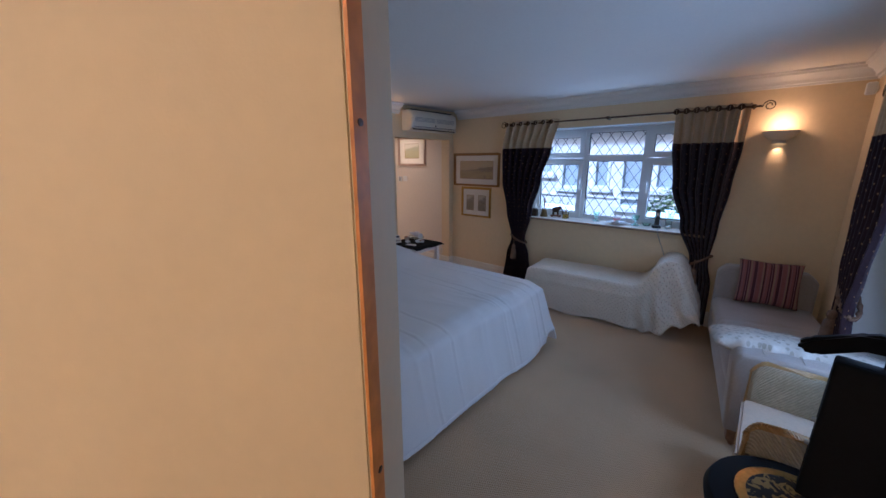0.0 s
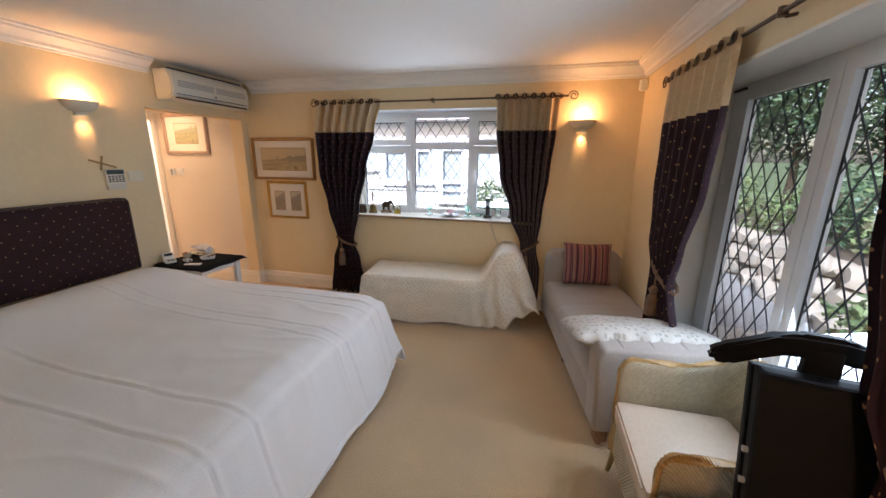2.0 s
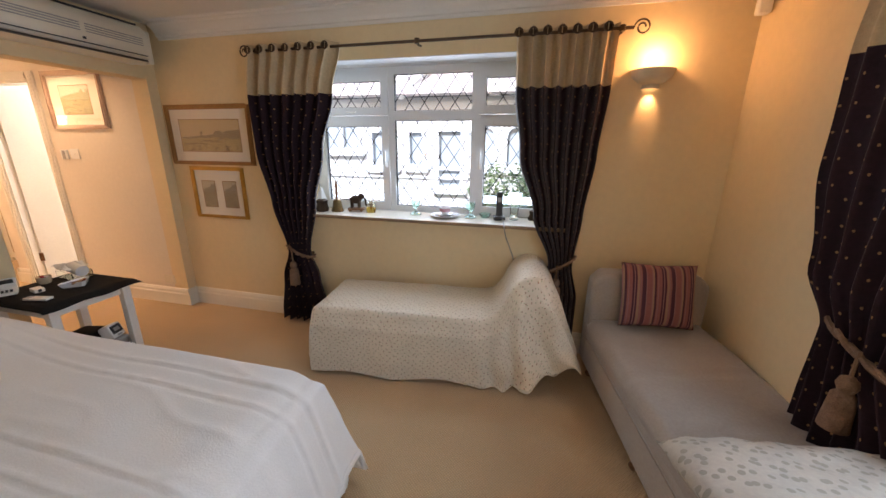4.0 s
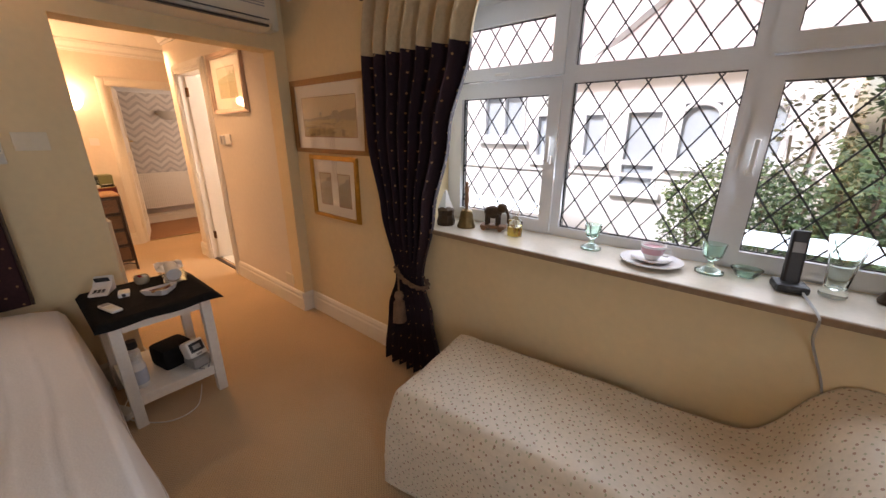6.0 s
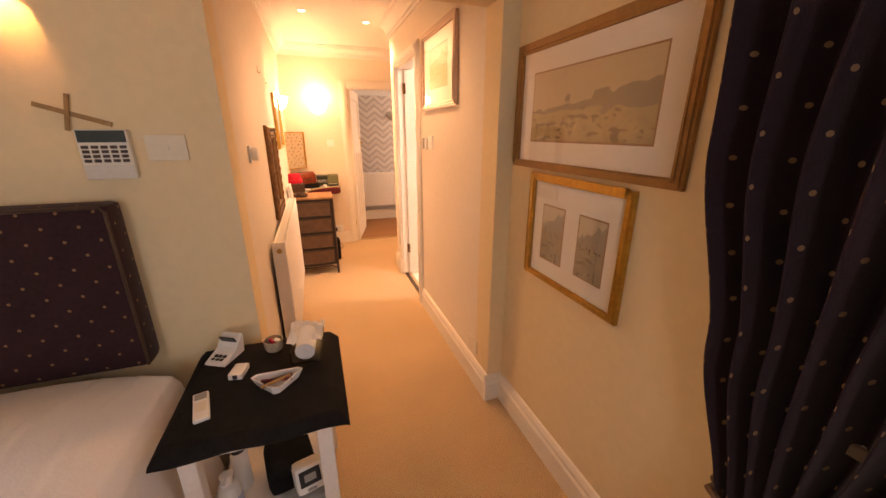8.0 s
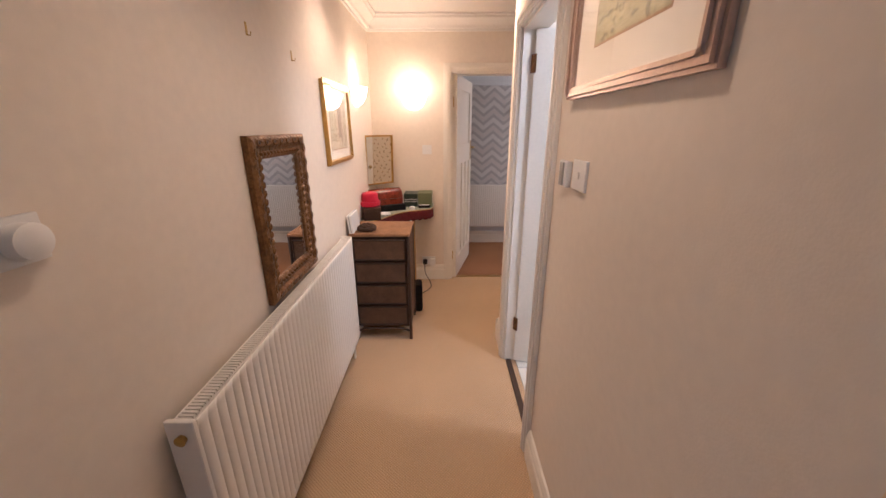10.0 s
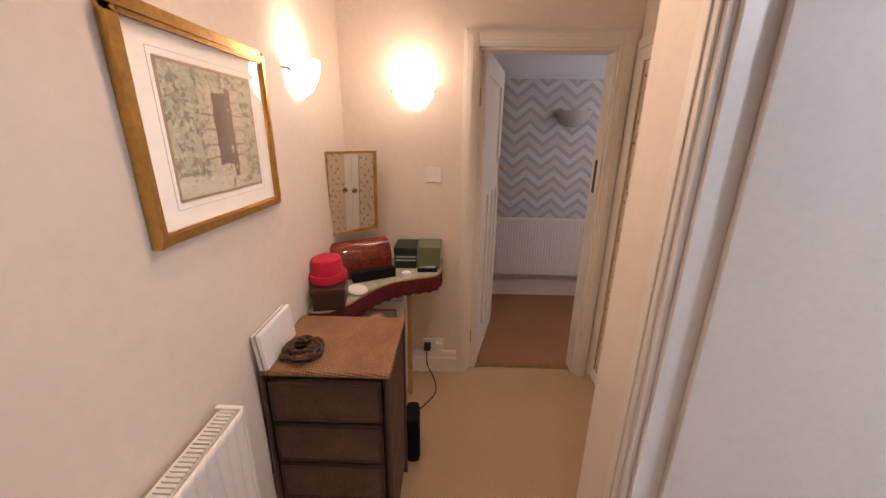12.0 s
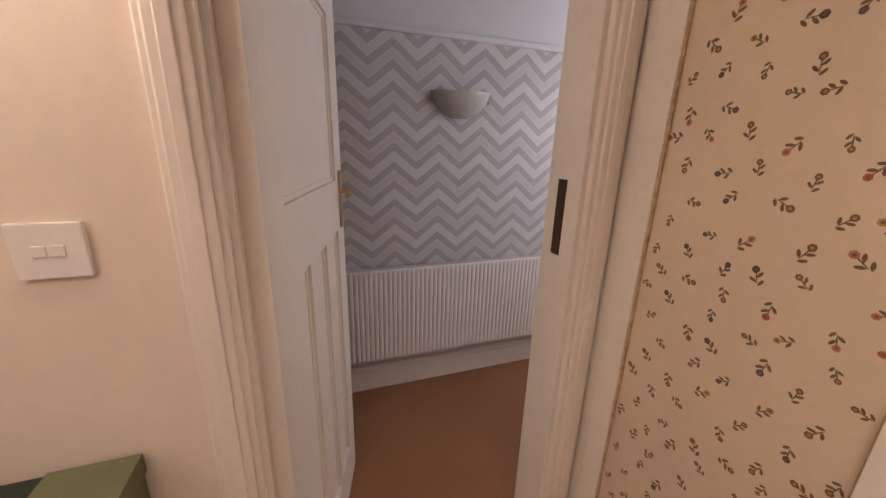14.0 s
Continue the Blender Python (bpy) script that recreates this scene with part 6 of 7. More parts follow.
for k in range(5):
    bm = bmesh.new(); tube(bm, [(0, 0, 0.02), (0.012 * math.cos(k * 1.3), 0.012 * math.sin(k * 1.3), 0.10), (0.03 * math.cos(k * 1.3), 0.03 * math.sin(k * 1.3), 0.19)], 0.0013, 5); part("reed", bm, M_STRAW, o)


def goblet(x, y, s=1.0, m=None, label="small pale green glass candle holder"):
    o = sill("glass_holder", label, "glass", x, y)
    bm = bmesh.new()
    lathe(bm, [(0.0, 0.0), (0.045 * s, 0.0), (0.045 * s, 0.008), (0.012 * s, 0.025), (0.010 * s, 0.045), (0.03 * s, 0.065), (0.038 * s, 0.115), (0.034 * s, 0.115), (0.024 * s, 0.07), (0.0, 0.055)], steps=24)
    part("body", bm, m or M_GREENGL, o, smooth=40)


goblet(0.10, 5.88), goblet(0.55, 5.87, 1.05)
o = sill("glass_bowl", "low pale green glass bowl", "bowl", 0.66, 5.91)
bm = bmesh.new(); lathe(bm, [(0.0, 0.0), (0.03, 0.0), (0.05, 0.03), (0.046, 0.03), (0.026, 0.006), (0.0, 0.006)], steps=24); part("body", bm, M_GREENGL, o, smooth=40)
o = sill("cup_and_saucer", "pink and white china cup on saucers", "cup", 0.355, 5.835)
bm = bmesh.new(); lathe(bm, [(0.0, 0.0), (0.05, 0.0), (0.06, 0.006), (0.115, 0.016), (0.115, 0.02), (0.06, 0.011), (0.0, 0.008)], steps=36); part("plate", bm, M_CHINA, o, smooth=40)
bm = bmesh.new(); lathe(bm, [(0.0, 0.012), (0.04, 0.012), (0.075, 0.026), (0.075, 0.029), (0.04, 0.017), (0.0, 0.016)], steps=32); part("saucer", bm, M_CHINA, o, smooth=40)
bm = bmesh.new(); lathe(bm, [(0.022, 0.018), (0.024, 0.024), (0.038, 0.045), (0.046, 0.08), (0.043, 0.08), (0.034, 0.046), (0.0, 0.028)], steps=28); cup = part("cup", bm, M_CHINA, o, smooth=40)
bm = bmesh.new(); lathe(bm, [(0.0385, 0.045), (0.042, 0.06), (0.0445, 0.07), (0.044, 0.07)], steps=28); part("band", bm, M_PINK, cup, "pink painted band")
bm = bmesh.new(); tube(bm, [(0.042, 0, 0.07), (0.065, 0, 0.072), (0.07, 0, 0.055), (0.055, 0, 0.04), (0.036, 0, 0.042)], 0.004, 8); part("handle", bm, M_CHINA, cup)
o = sill("cordless_phone", "black cordless phone standing in its cradle", "phone", 0.775, 5.85, 10)
part("cradle", boxes(((-0.045, -0.05, 0), (0.045, 0.04, 0.03)), bevel=0.012), M_DARKP, o)
b_ = boxes(((-0.024, -0.014, 0.012), (0.024, 0.014, 0.205)), bevel=0.009); hs = part("handset", b_, M_DARKP, o); hs.matrix_basis = pose(0, 0, 0, -10, 0, 0)
part("screen", boxes(((-0.016, -0.0165, 0.13), (0.016, -0.0135, 0.165)), bevel=0.001), M_GREYP, hs)
o = sill("glass_vase", "tall cut glass vase", "vase", 0.885, 5.87)
bm = bmesh.new(); lathe(bm, [(0.0, 0.0), (0.034, 0.0), (0.036, 0.008), (0.028, 0.03), (0.034, 0.10), (0.052, 0.20), (0.046, 0.20), (0.029, 0.10), (0.022, 0.03), (0.0, 0.02)], steps=28); part("body", bm, M_CLEAR, o, smooth=40)
o = sill("ornament", "small dark ornament behind the curtain", "ornament", 1.02, 5.90)
bm = bmesh.new(); lathe(bm, [(0.03, 0), (0.034, 0.01), (0.02, 0.04), (0.026, 0.07), (0.0, 0.085)], steps=14); part("body", bm, M_BRONZE, o, smooth=40)
bm = bmesh.new(); tube(bm, [along([(0.80, 5.87, 0.97), (0.83, 5.65, 0.962), (0.835, 5.632, 0.94), (0.85, 5.70, 0.85), (0.90, 5.712, 0.72), (0.93, 5.712, 0.60)], t / 30) for t in range(31)], 0.004, 6)
single("phone_lead", bm, M_GREYP, "grey lead hanging from the sill to behind the couch", "lead")

# ---- hall ----
def radiator(name, label, length, height, at, step=0.0365, deep=0.010):
    """A double panel radiator; local x along, standing out along +y, from its bottom."""
    ob = thing(name, label, "radiator", at, "radiators")
    def front(u, v):
        x = u * length
        e = min(1, v / 0.05, (1 - v) / 0.05)
        f = (0.5 + 0.5 * math.cos(2 * math.pi * x / step)) ** 3
        return x, 0.085 - deep * f * e, v * height
    bm = bmesh.new(); n = int(length / step) * 8
    sheet(bm, n, 6, lambda u, v: front(u, (0, 0.03, 0.07, 0.5, 0.93, 0.97, 1)[round(v * 6)]))
    p = part("panel", bm, M_RADI, ob)
    s = p.modifiers.new("thickness", "SOLIDIFY"); s.thickness = 0.008
    part("back_panel", boxes(((0, 0.022, 0), (length, 0.034, height - 0.01)), bevel=0.003), M_RADI, ob)
    part("side", boxes(((-0.012, 0.018, 0.0), (0.001, 0.09, height + 0.004)), bevel=0.004), M_RADI, ob)
    part("side", boxes(((length - 0.001, 0.018, 0.0), (length + 0.012, 0.09, height + 0.004)), bevel=0.004), M_RADI, ob)
    g = bmesh.new()
    box(g, (0, 0.034, height - 0.012), (length, 0.076, height - 0.008))
    for k in range(int(length / 0.012)):
        box(g, (0.003 + k * 0.012, 0.036, height - 0.008), (0.0105 + k * 0.012, 0.074, height - 0.001))
    part("top_grille", g, mat("grey_grille", (0.66, 0.63, 0.58), 0.4), ob, "grey slotted top grille")
    bm = bmesh.new(); lathe(bm, [(0.012, 0), (0.014, 0.012), (0.006, 0.014)], steps=14)
    q = part("plug", bm, M_BRASS, ob); q.matrix_basis = pose(length + 0.011, 0.055, height - 0.045, 0, 90, 0)
    for x in (0.15, length - 0.15):
        part("wall_bracket", boxes(((x - 0.02, 0.0, 0.1), (x + 0.02, 0.023, height - 0.1))), M_RADI, ob)
    for x in (0.03, length - 0.03):
        bm = bmesh.new(); tube(bm, [(x, 0.055, 0.01), (x, 0.055, -at.translation.z)], 0.008); part("pipe", bm, M_RADI, ob)
    return ob


radiator("radiator", "long white fluted radiator along the hall wall", 1.50, 0.72, pose(-4.20, 4.541, 0.155))
radiator("radiator", "white fluted radiator under the chevron wallpaper", 1.62, 0.57, pose(-6.872, 7.02, 0.245, 0, 0, -90), 0.027, 0.0055)

# carved mirror above the radiator
mi = thing("carved_mirror", "mirror in a heavy carved dark gilt frame above the radiator", "mirror", pose(-3.517, 4.541, 1.193, 0, 0, 180))
MW, MH, MF = 0.49, 0.63, 0.084
for s in (-1, 1):
    for vert in (0, 1):
        bm = bmesh.new()
        L = MH if vert else MW
        prof = [(0.0, 0.0), (0.0, 0.035), (0.012, 0.05), (0.032, 0.052), (0.044, 0.034), (0.056, 0.03), (0.066, 0.036), (0.08, 0.026), (MF, 0.016), (MF, 0.0)]
        rows = []
        for (a, d) in prof:
            half = L / 2 - a
            d *= 0.62
            rows.append([bm.verts.new((s * (MW / 2 - a), -d, t * half) if vert else (t * half, -d, s * (MH / 2 - a))) for t in (-1, 1)])
        for p, q in zip(rows, rows[1:]):
            bm.faces.new((p[0], p[1], q[1], q[0]))
        part("frame", bm, M_OLDGOLD, mi)
        n = 9 if vert else 7
        for k in range(n):
            t = (k + 0.5) / n - 0.5
            c = (s * (MW / 2 - 0.024), -0.029, t * (L - 0.06)) if vert else (t * (L - 0.06), -0.029, s * (MH / 2 - 0.024))
            bm = bmesh.new(); lathe(bm, [(0.021, 0.0), (0.019, 0.006), (0.013, 0.007), (0.009, 0.003), (0.0, 0.002)], steps=12, squash=(1.0, 0.62))
            q = part("boss", bm, M_OLDGOLD, mi, smooth=60); q.matrix_basis = Matrix.Translation(c) @ pose(0, 0, 0, 90, 90 if vert else 0, 0)
            # raised dark caps paint in the shade of hollows that aren't carved
            bm = bmesh.new(); lathe(bm, [(0.010, 0.0), (0.008, 0.002), (0, 0.0025)], steps=10, squash=(1.0, 0.55))
            q = part("boss_dark_cap", bm, M_DKWOOD, mi); q.matrix_basis = Matrix.Translation((c[0], c[1] - 0.0035, c[2])) @ pose(0, 0, 0, 90, 90 if vert else 0, 0)
        n = 16 if vert else 13
        for k in range(n):
            t = (k + 0.5) / n - 0.5
            c = (s * (MW / 2 - 0.064), -0.022, t * (L - 0.13)) if vert else (t * (L - 0.13), -0.022, s * (MH / 2 - 0.064))
            bm = bmesh.new(); lathe(bm, [(0.015, 0.0), (0.011, 0.006), (0.0, 0.009)], steps=8, squash=(1.0, 0.5))
            q = part("leaf_carving", bm, M_OLDGOLD, mi, smooth=60); q.matrix_basis = Matrix.Translation(c) @ pose(0, 0, 0, 90, (90 if vert else 0) + 25, 0)
part("backing", boxes(((-MW / 2 + 0.01, -0.005, -MH / 2 + 0.01), (MW / 2 - 0.01, 0, MH / 2 - 0.01))), M_DKWOOD, mi)
part("mirror_glass", boxes(((-MW / 2 + MF - 0.004, -0.0088, -MH / 2 + MF - 0.004), (MW / 2 - MF + 0.004, -0.0055, MH / 2 - MF + 0.004))), M_MIRROR, mi)
for x, z in ((-3.43, 1.855), (-3.81, 1.835)):
    o = thing("picture_hook", "bare brass picture hook on the hall wall", "hook", group="picture hooks")
    part("plate", boxes(((x - 0.006, 4.5405, z - 0.02), (x + 0.006, 4.5425, z + 0.022)), bevel=0.0005), M_BRASS, o)
    bm = bmesh.new(); tube(bm, [(x, 4.5425, z - 0.016), (x, 4.553, z - 0.02), (x, 4.556, z - 0.008)], 0.0022, 6)
    part("hook", bm, M_BRASS, o)

# small gilt mirror across the corner
sm = thing("small_mirror", "small mirror in a thin gilt frame hung across the corner", "mirror", pose(-5.36, 4.628, 1.255, 2, 0, 136))
part("frame", wall_mesh("y", -0.016, 0, -0.15, 0.15, -0.215, 0.215, [(-0.138, 0.138, -0.203, 0.203)]), M_GOLD, sm)
part("mirror_glass", boxes(((-0.14, -0.008, -0.205), (0.14, -0.004, 0.205))), M_MIRROR, sm)


def glass_sconce(at, label, lit=True):
    ob = thing("wall_light", label, "wall light", at, "hall wall lights")
    bm = bmesh.new()
    lathe(bm, [(0.0, -0.115), (0.03, -0.112), (0.075, -0.085), (0.108, -0.035), (0.122, 0.02), (0.118, 0.02), (0.104, -0.033), (0.072, -0.08), (0.03, -0.106), (0.0, -0.109)], (0, 0, 0), 28, (180, 360), (1, 0.78))
    part("shade", bm, (glow("lit_opal_glass", (1.0, 0.78, 0.52), 7.0) if lit else mat("unlit_opal_glass", (0.50, 0.49, 0.46), 0.12, vary=0.1, spec=0.7)), ob, "opal glass half bowl", 40)
    part("backplate", boxes(((-0.05, -0.012, -0.06), (0.05, 0, 0.0)), bevel=0.004), M_BRASS, ob)
    for x in (-0.118, 0.118):
        bm = bmesh.new(); tube(bm, [(x, 0, -0.02), (x * 0.98, -0.02, -0.022), (x * 0.92, -0.03, -0.03)], 0.005, 8); part("clip", bm, M_BRASS, ob)
    return ob


glass_sconce(pose(-5.579, 4.94, 1.80, 0, 0, 90), "lit opal glass wall light on the hall's end wall")
glass_sconce(pose(-4.98, 4.541, 1.80, 0, 0, 180), "lit opal glass wall light beside the print")
glass_sconce(pose(-6.871, 6.21, 1.745, 0, 0, 90) @ Matrix.Diagonal((1.42, 1.15, 1.0, 1)), "unlit smoky glass wall light on chevron wallpaper", False)
for x, y in ((-3.0, 5.2), (-4.25, 4.86), (-4.43, 5.42)):
    o = thing("downlight", "small lit ceiling downlight in a white ring", "downlight", pose(x, y, 2.44), "downlights")
    bm = bmesh.new(); lathe(bm, [(0.028, -0.001), (0.04, -0.001), (0.042, -0.005), (0.030, -0.008), (0.028, -0.001)], steps=24); part("ring", bm, M_WHITE, o, smooth=40)
    bm = bmesh.new(); lathe(bm, [(0.026, -0.002), (0.0, -0.0025)], steps=20); part("lens", bm, glow("lit_lens", (1, 0.85, 0.6), 12.0), o)

# woven chest of drawers
dr = thing("chest_of_drawers", "brown woven seagrass chest with four drawers", "chest of drawers")
DX0, DX1, DY0, DY1, DH = -4.775, -4.425, 4.56, 4.965, 0.835
part("carcass", boxes(((DX0 + 0.01, DY0 + 0.012, 0.10), (DX1 - 0.012, DY1 - 0.012, DH - 0.02))), M_DKWOOD, dr)
for y in (DY0, DY1):
    bm = boxes(((DX0 + 0.02, y - 0.004 if y == DY0 else y - 0.012, 0.10), (DX1 - 0.02, y + 0.012 if y == DY0 else y + 0.004, DH - 0.02))); box_uv(bm)
    part("side_panel", bm, M_WICKER, dr)
bm = boxes(((DX0 - 0.008, DY0 - 0.008, DH - 0.022), (DX1 + 0.012, DY1 + 0.012, DH)), bevel=0.008); box_uv(bm)
part("top", bm, M_WICKERT, dr, "lighter woven top")
for k in range(4):
    z0 = 0.125 + k * 0.172
    bm = boxes(((DX1 - 0.014, DY0 + 0.022, z0), (DX1 + 0.010, DY1 - 0.022, z0 + 0.148)), bevel=0.006); box_uv(bm)
    f = part("drawer", bm, M_WICKER, dr)
    bm = bmesh.new()
    a, b, c, d = (DX1 + 0.010, DY0 + 0.024, z0 + 0.003), (DX1 + 0.010, DY1 - 0.024, z0 + 0.003), (DX1 + 0.010, DY1 - 0.024, z0 + 0.145), (DX1 + 0.010, DY0 + 0.024, z0 + 0.145)
    for p, q in ((a, b), (b, c), (c, d), (d, a)):
        tube(bm, [p, q], 0.005, 6)
    part("binding", bm, M_DKWOOD, f)
for x in (DX0, DX1):
    for y in (DY0, DY1):
        bm = bmesh.new(); tube(bm, [(x, y, DH - 0.022), (x, y, 0.03), (x + (0.012 if x == DX1 else -0.012), y, 0.0)], 0.012, 8); part("post", bm, M_DKWOOD, dr)
bm = bmesh.new(); tube(bm, [(DX1, DY0, 0.06), (DX1, DY0 + 0.06, 0.085), (DX1, DY1 - 0.06, 0.085), (DX1, DY1, 0.06)], 0.008, 6); part("stretcher", bm, M_DKWOOD, dr)
wf = thing("white_tablet", "white slab-shaped frame leaning against the wall", "frame", pose(-4.515, 4.578, DH, 0, 0, 1))
b_ = boxes(((-0.11, -0.016, 0), (0.11, 0.016, 0.125)), bevel=0.006); q = part("body", b_, M_WHITE, wf); q.matrix_basis = pose(0, 0, 0.003, 6, 0, 0)
part("edge", boxes(((-0.111, -0.003, 0.004), (0.111, 0.003, 0.127)), bevel=0.001), M_GREYP, q)
bm = bmesh.new()
for k in range(7):
    rr = 0.05 + 0.012 * math.sin(k * 2.1)
    tube(bm, [((rr + 0.008 * math.sin(3 * t + k)) * math.cos(t), (rr + 0.008 * math.sin(3 * t + k)) * math.sin(t), 0.012 + 0.012 * (k % 3) + 0.006 * math.sin(5 * t + k)) for t in [i * 0.2618 for i in range(25)]], 0.0065, 6)
single("hair_wreath", bm, mat("dark_brown_fur", (0.075, 0.036, 0.02), 0.8, vary=0.5, scale=40, bump=0.6, bscale=200), "dark brown twisted wreath lying on the chest", "wreath", at=pose(-4.505, 4.665, DH))

# corner dressing table
dt = thing("dressing_table", "corner dressing table with a glass top and burgundy fringe", "dressing table")
DT = 0.82
FRONT = [along([(-4.84, 4.548), (-4.85, 4.63), (-4.93, 4.70), (-5.02, 4.745), (-5.12, 4.80), (-5.20, 4.88), (-5.25, 4.98), (-5.30, 5.08), (-5.40, 5.112)], k / 32) for k in range(33)]
outline = FRONT + [(-5.572, 5.112), (-5.572, 4.548)]
bm = bmesh.new(); extrude(bm, outline[::-1], 0.02, pose(0, 0, DT - 0.026)); part("top_board", bm, M_MIDWOOD, dt)
bm = bmesh.new(); extrude(bm, outline[::-1], 0.006, pose(0, 0, DT - 0.006)); part("glass_top", bm, M_GLASSTOP, dt, "glass over pale green sprigged cloth")


def fringe_at(u, v):
    i = min(31, int(u * 32)); f = u * 32 - i
    x, y = FRONT[i][0] + (FRONT[i + 1][0] - FRONT[i][0]) * f, FRONT[i][1] + (FRONT[i + 1][1] - FRONT[i][1]) * f
    w = 0.004 + 0.003 * math.sin(330 * u) * v
    return x + w, y + w * 0.6, DT - 0.008 - v * 0.085 + 0.004 * math.sin(97 * u) * v


bm = bmesh.new(); sheet(bm, 220, 4, fringe_at); f_ = part("fringe", bm, M_BURG, dt, "burgundy fringed pelmet")
s_ = f_.modifiers.new("thickness", "SOLIDIFY"); s_.thickness = 0.004
bm = bmesh.new(); tube(bm, [(x + 0.005, y + 0.003, DT - 0.004) for x, y in FRONT], 0.003, 6); part("gold_edge", bm, M_GOLD, dt)
part("post", boxes(((-5.35, 4.915, 0), (-5.325, 4.94, DT - 0.026)), bevel=0.003), M_CANE, dt)
part("post", boxes(((-4.93, 4.56, 0), (-4.90, 4.59, DT - 0.026)), bevel=0.003), M_CANE, dt)
cup_ = part("cupboard", boxes(((-5.57, 4.60, 0.0), (-5.30, 4.90, 0.70)), bevel=0.004), M_TRIM, dt, "small papered cupboard under the top")
cd = part("cupboard_door", boxes(((-5.30, 4.62, 0.05), (-5.285, 4.89, 0.66)), bevel=0.003), M_TRIM, dt)
part("paper_panel", boxes(((-5.285, 4.66, 0.10), (-5.2835, 4.85, 0.60))), M_PAPER, cd)
part("gilt_bead", wall_mesh("x", -5.285, -5.279, 4.65, 4.86, 0.09, 0.61, [(4.66, 4.85, 0.10, 0.60)]), M_GOLD, cd)
bm = pillow_bm(0.22, 0.17, 0.16, 9)
single("pink_bundle", bm, mat("pale_pink_cloth", (0.62, 0.42, 0.36), 0.9, vary=0.2, scale=14, bump=0.4, bscale=50), "bundle of pale pink cloth under the dressing table", "bundle", at=pose(-5.06, 4.78, 0.585, 10, 20, 30))
stool = thing("stool", "small covered stool under the dressing table", "stool", pose(-5.08, 4.78, 0))
part("seat", boxes(((-0.13, -0.11, 0.46), (0.13, 0.11, 0.51)), bevel=0.015), M_LSEAT, stool)
for x in (-0.1, 0.1):
    for y in (-0.08, 0.08):
        part("leg", boxes(((x - 0.013, y - 0.013, 0), (x + 0.013, y + 0.013, 0.46)), bevel=0.002), M_TRIM, stool)
bag = thing("black_bag", "small black bag standing beside the chest of drawers", "bag", pose(-4.90, 4.99, 0, 0, 0, 5))
part("body", boxes(((-0.07, -0.035, 0), (0.07, 0.035, 0.26)), bevel=0.025), M_BLACKC, bag, smooth=50)
part("strap", boxes(((-0.05, -0.037, 0.2), (0.05, 0.037, 0.215)), bevel=0.003), M_GREYP, bag)

# on the dressing table
o = thing("jewel_box", "dark wooden box under the red hat", "box", pose(-4.955, 4.625, DT, 0, 0, 12))
part("body", boxes(((-0.105, -0.075, 0), (0.105, 0.06, 0.095)), bevel=0.004), M_DKWOOD, o)
part("lid", boxes(((-0.109, -0.079, 0.072), (0.109, 0.064, 0.10)), bevel=0.004), M_DKWOOD, o)
o = thing("red_hat", "bright red felt hat with a turned-up brim", "hat", pose(-4.965, 4.605, DT + 0.10) @ Matrix.Scale(0.9, 4))
bm = bmesh.new(); lathe(bm, [(0.0, 0.002), (0.085, 0.0), (0.10, 0.006), (0.104, 0.03), (0.098, 0.045), (0.088, 0.045)], steps=36, squash=(1.05, 0.9)); part("brim", bm, M_RED, o, smooth=50)
bm = bmesh.new(); lathe(bm, [(0.088, 0.03), (0.084, 0.06), (0.080, 0.108), (0.074, 0.117), (0.04, 0.121), (0.0, 0.122)], steps=36, squash=(1.05, 0.9)); part("crown", bm, M_RED, o, smooth=50)
o = thing("domed_casket", "dome-topped casket in burr red leather", "casket", pose(-5.315, 4.655, DT, 0, 0, 120))
arch = [(-0.085, 0)] + [(-0.085 * math.cos(radians(a)), 0.10 + 0.085 * math.sin(radians(a))) for a in range(0, 181, 12)] + [(0.085, 0)]
bm = bmesh.new(); extrude(bm, arch, 0.32, Matrix(((0, 0, 1, -0.16), (1, 0, 0, 0), (0, 1, 0, 0), (0, 0, 0, 1))))
bmesh.ops.bevel(bm, geom=[e for e in bm.edges if abs(e.verts[0].co.x - e.verts[1].co.x) < 1e-4 and e.calc_face_angle(0) > 1.0], offset=0.006, segments=2, affect="EDGES")
part("body", bm, M_REDWOOD, o, smooth=30)
part("seam", boxes(((-0.161, -0.0865, 0.098), (0.161, 0.0865, 0.1005))), M_DKWOOD, o)
o = thing("black_case", "long black case lying before the casket", "case", pose(-5.225, 4.755, DT, 0, 0, 118))
part("body", boxes(((-0.115, -0.022, 0), (0.115, 0.022, 0.055)), bevel=0.005), M_BLACKC, o)
o = thing("gift_box", "dark green box with a patterned front", "box", pose(-5.475, 4.905, DT))
part("body", boxes(((-0.09, -0.066, 0), (0.085, 0.060, 0.10)), bevel=0.002), M_DKGREEN, o)
part("lid", boxes(((-0.094, -0.068, 0.085), (0.089, 0.062, 0.122)), bevel=0.002), M_DKGREEN, o)
bm = bmesh.new()
for k in range(9):
    for j in range(2):
        tube(bm, [(0.0865, -0.055 + k * 0.013, 0.045 + 0.02 * j), (0.0868, -0.050 + k * 0.013, 0.055 + 0.02 * j), (0.0865, -0.046 + k * 0.013, 0.047 + 0.02 * j)], 0.0025, 5)
part("pattern", bm, M_CHINA, o, "pale scroll pattern")
o = thing("gift_box", "sage green card box with a lid", "box", pose(-5.475, 5.035, DT))
part("body", boxes(((-0.09, -0.064, 0), (0.085, 0.064, 0.11)), bevel=0.002), M_GREEN, o)
part("lid", boxes(((-0.094, -0.067, 0.088), (0.089, 0.067, 0.128)), bevel=0.002), M_GREEN, o)
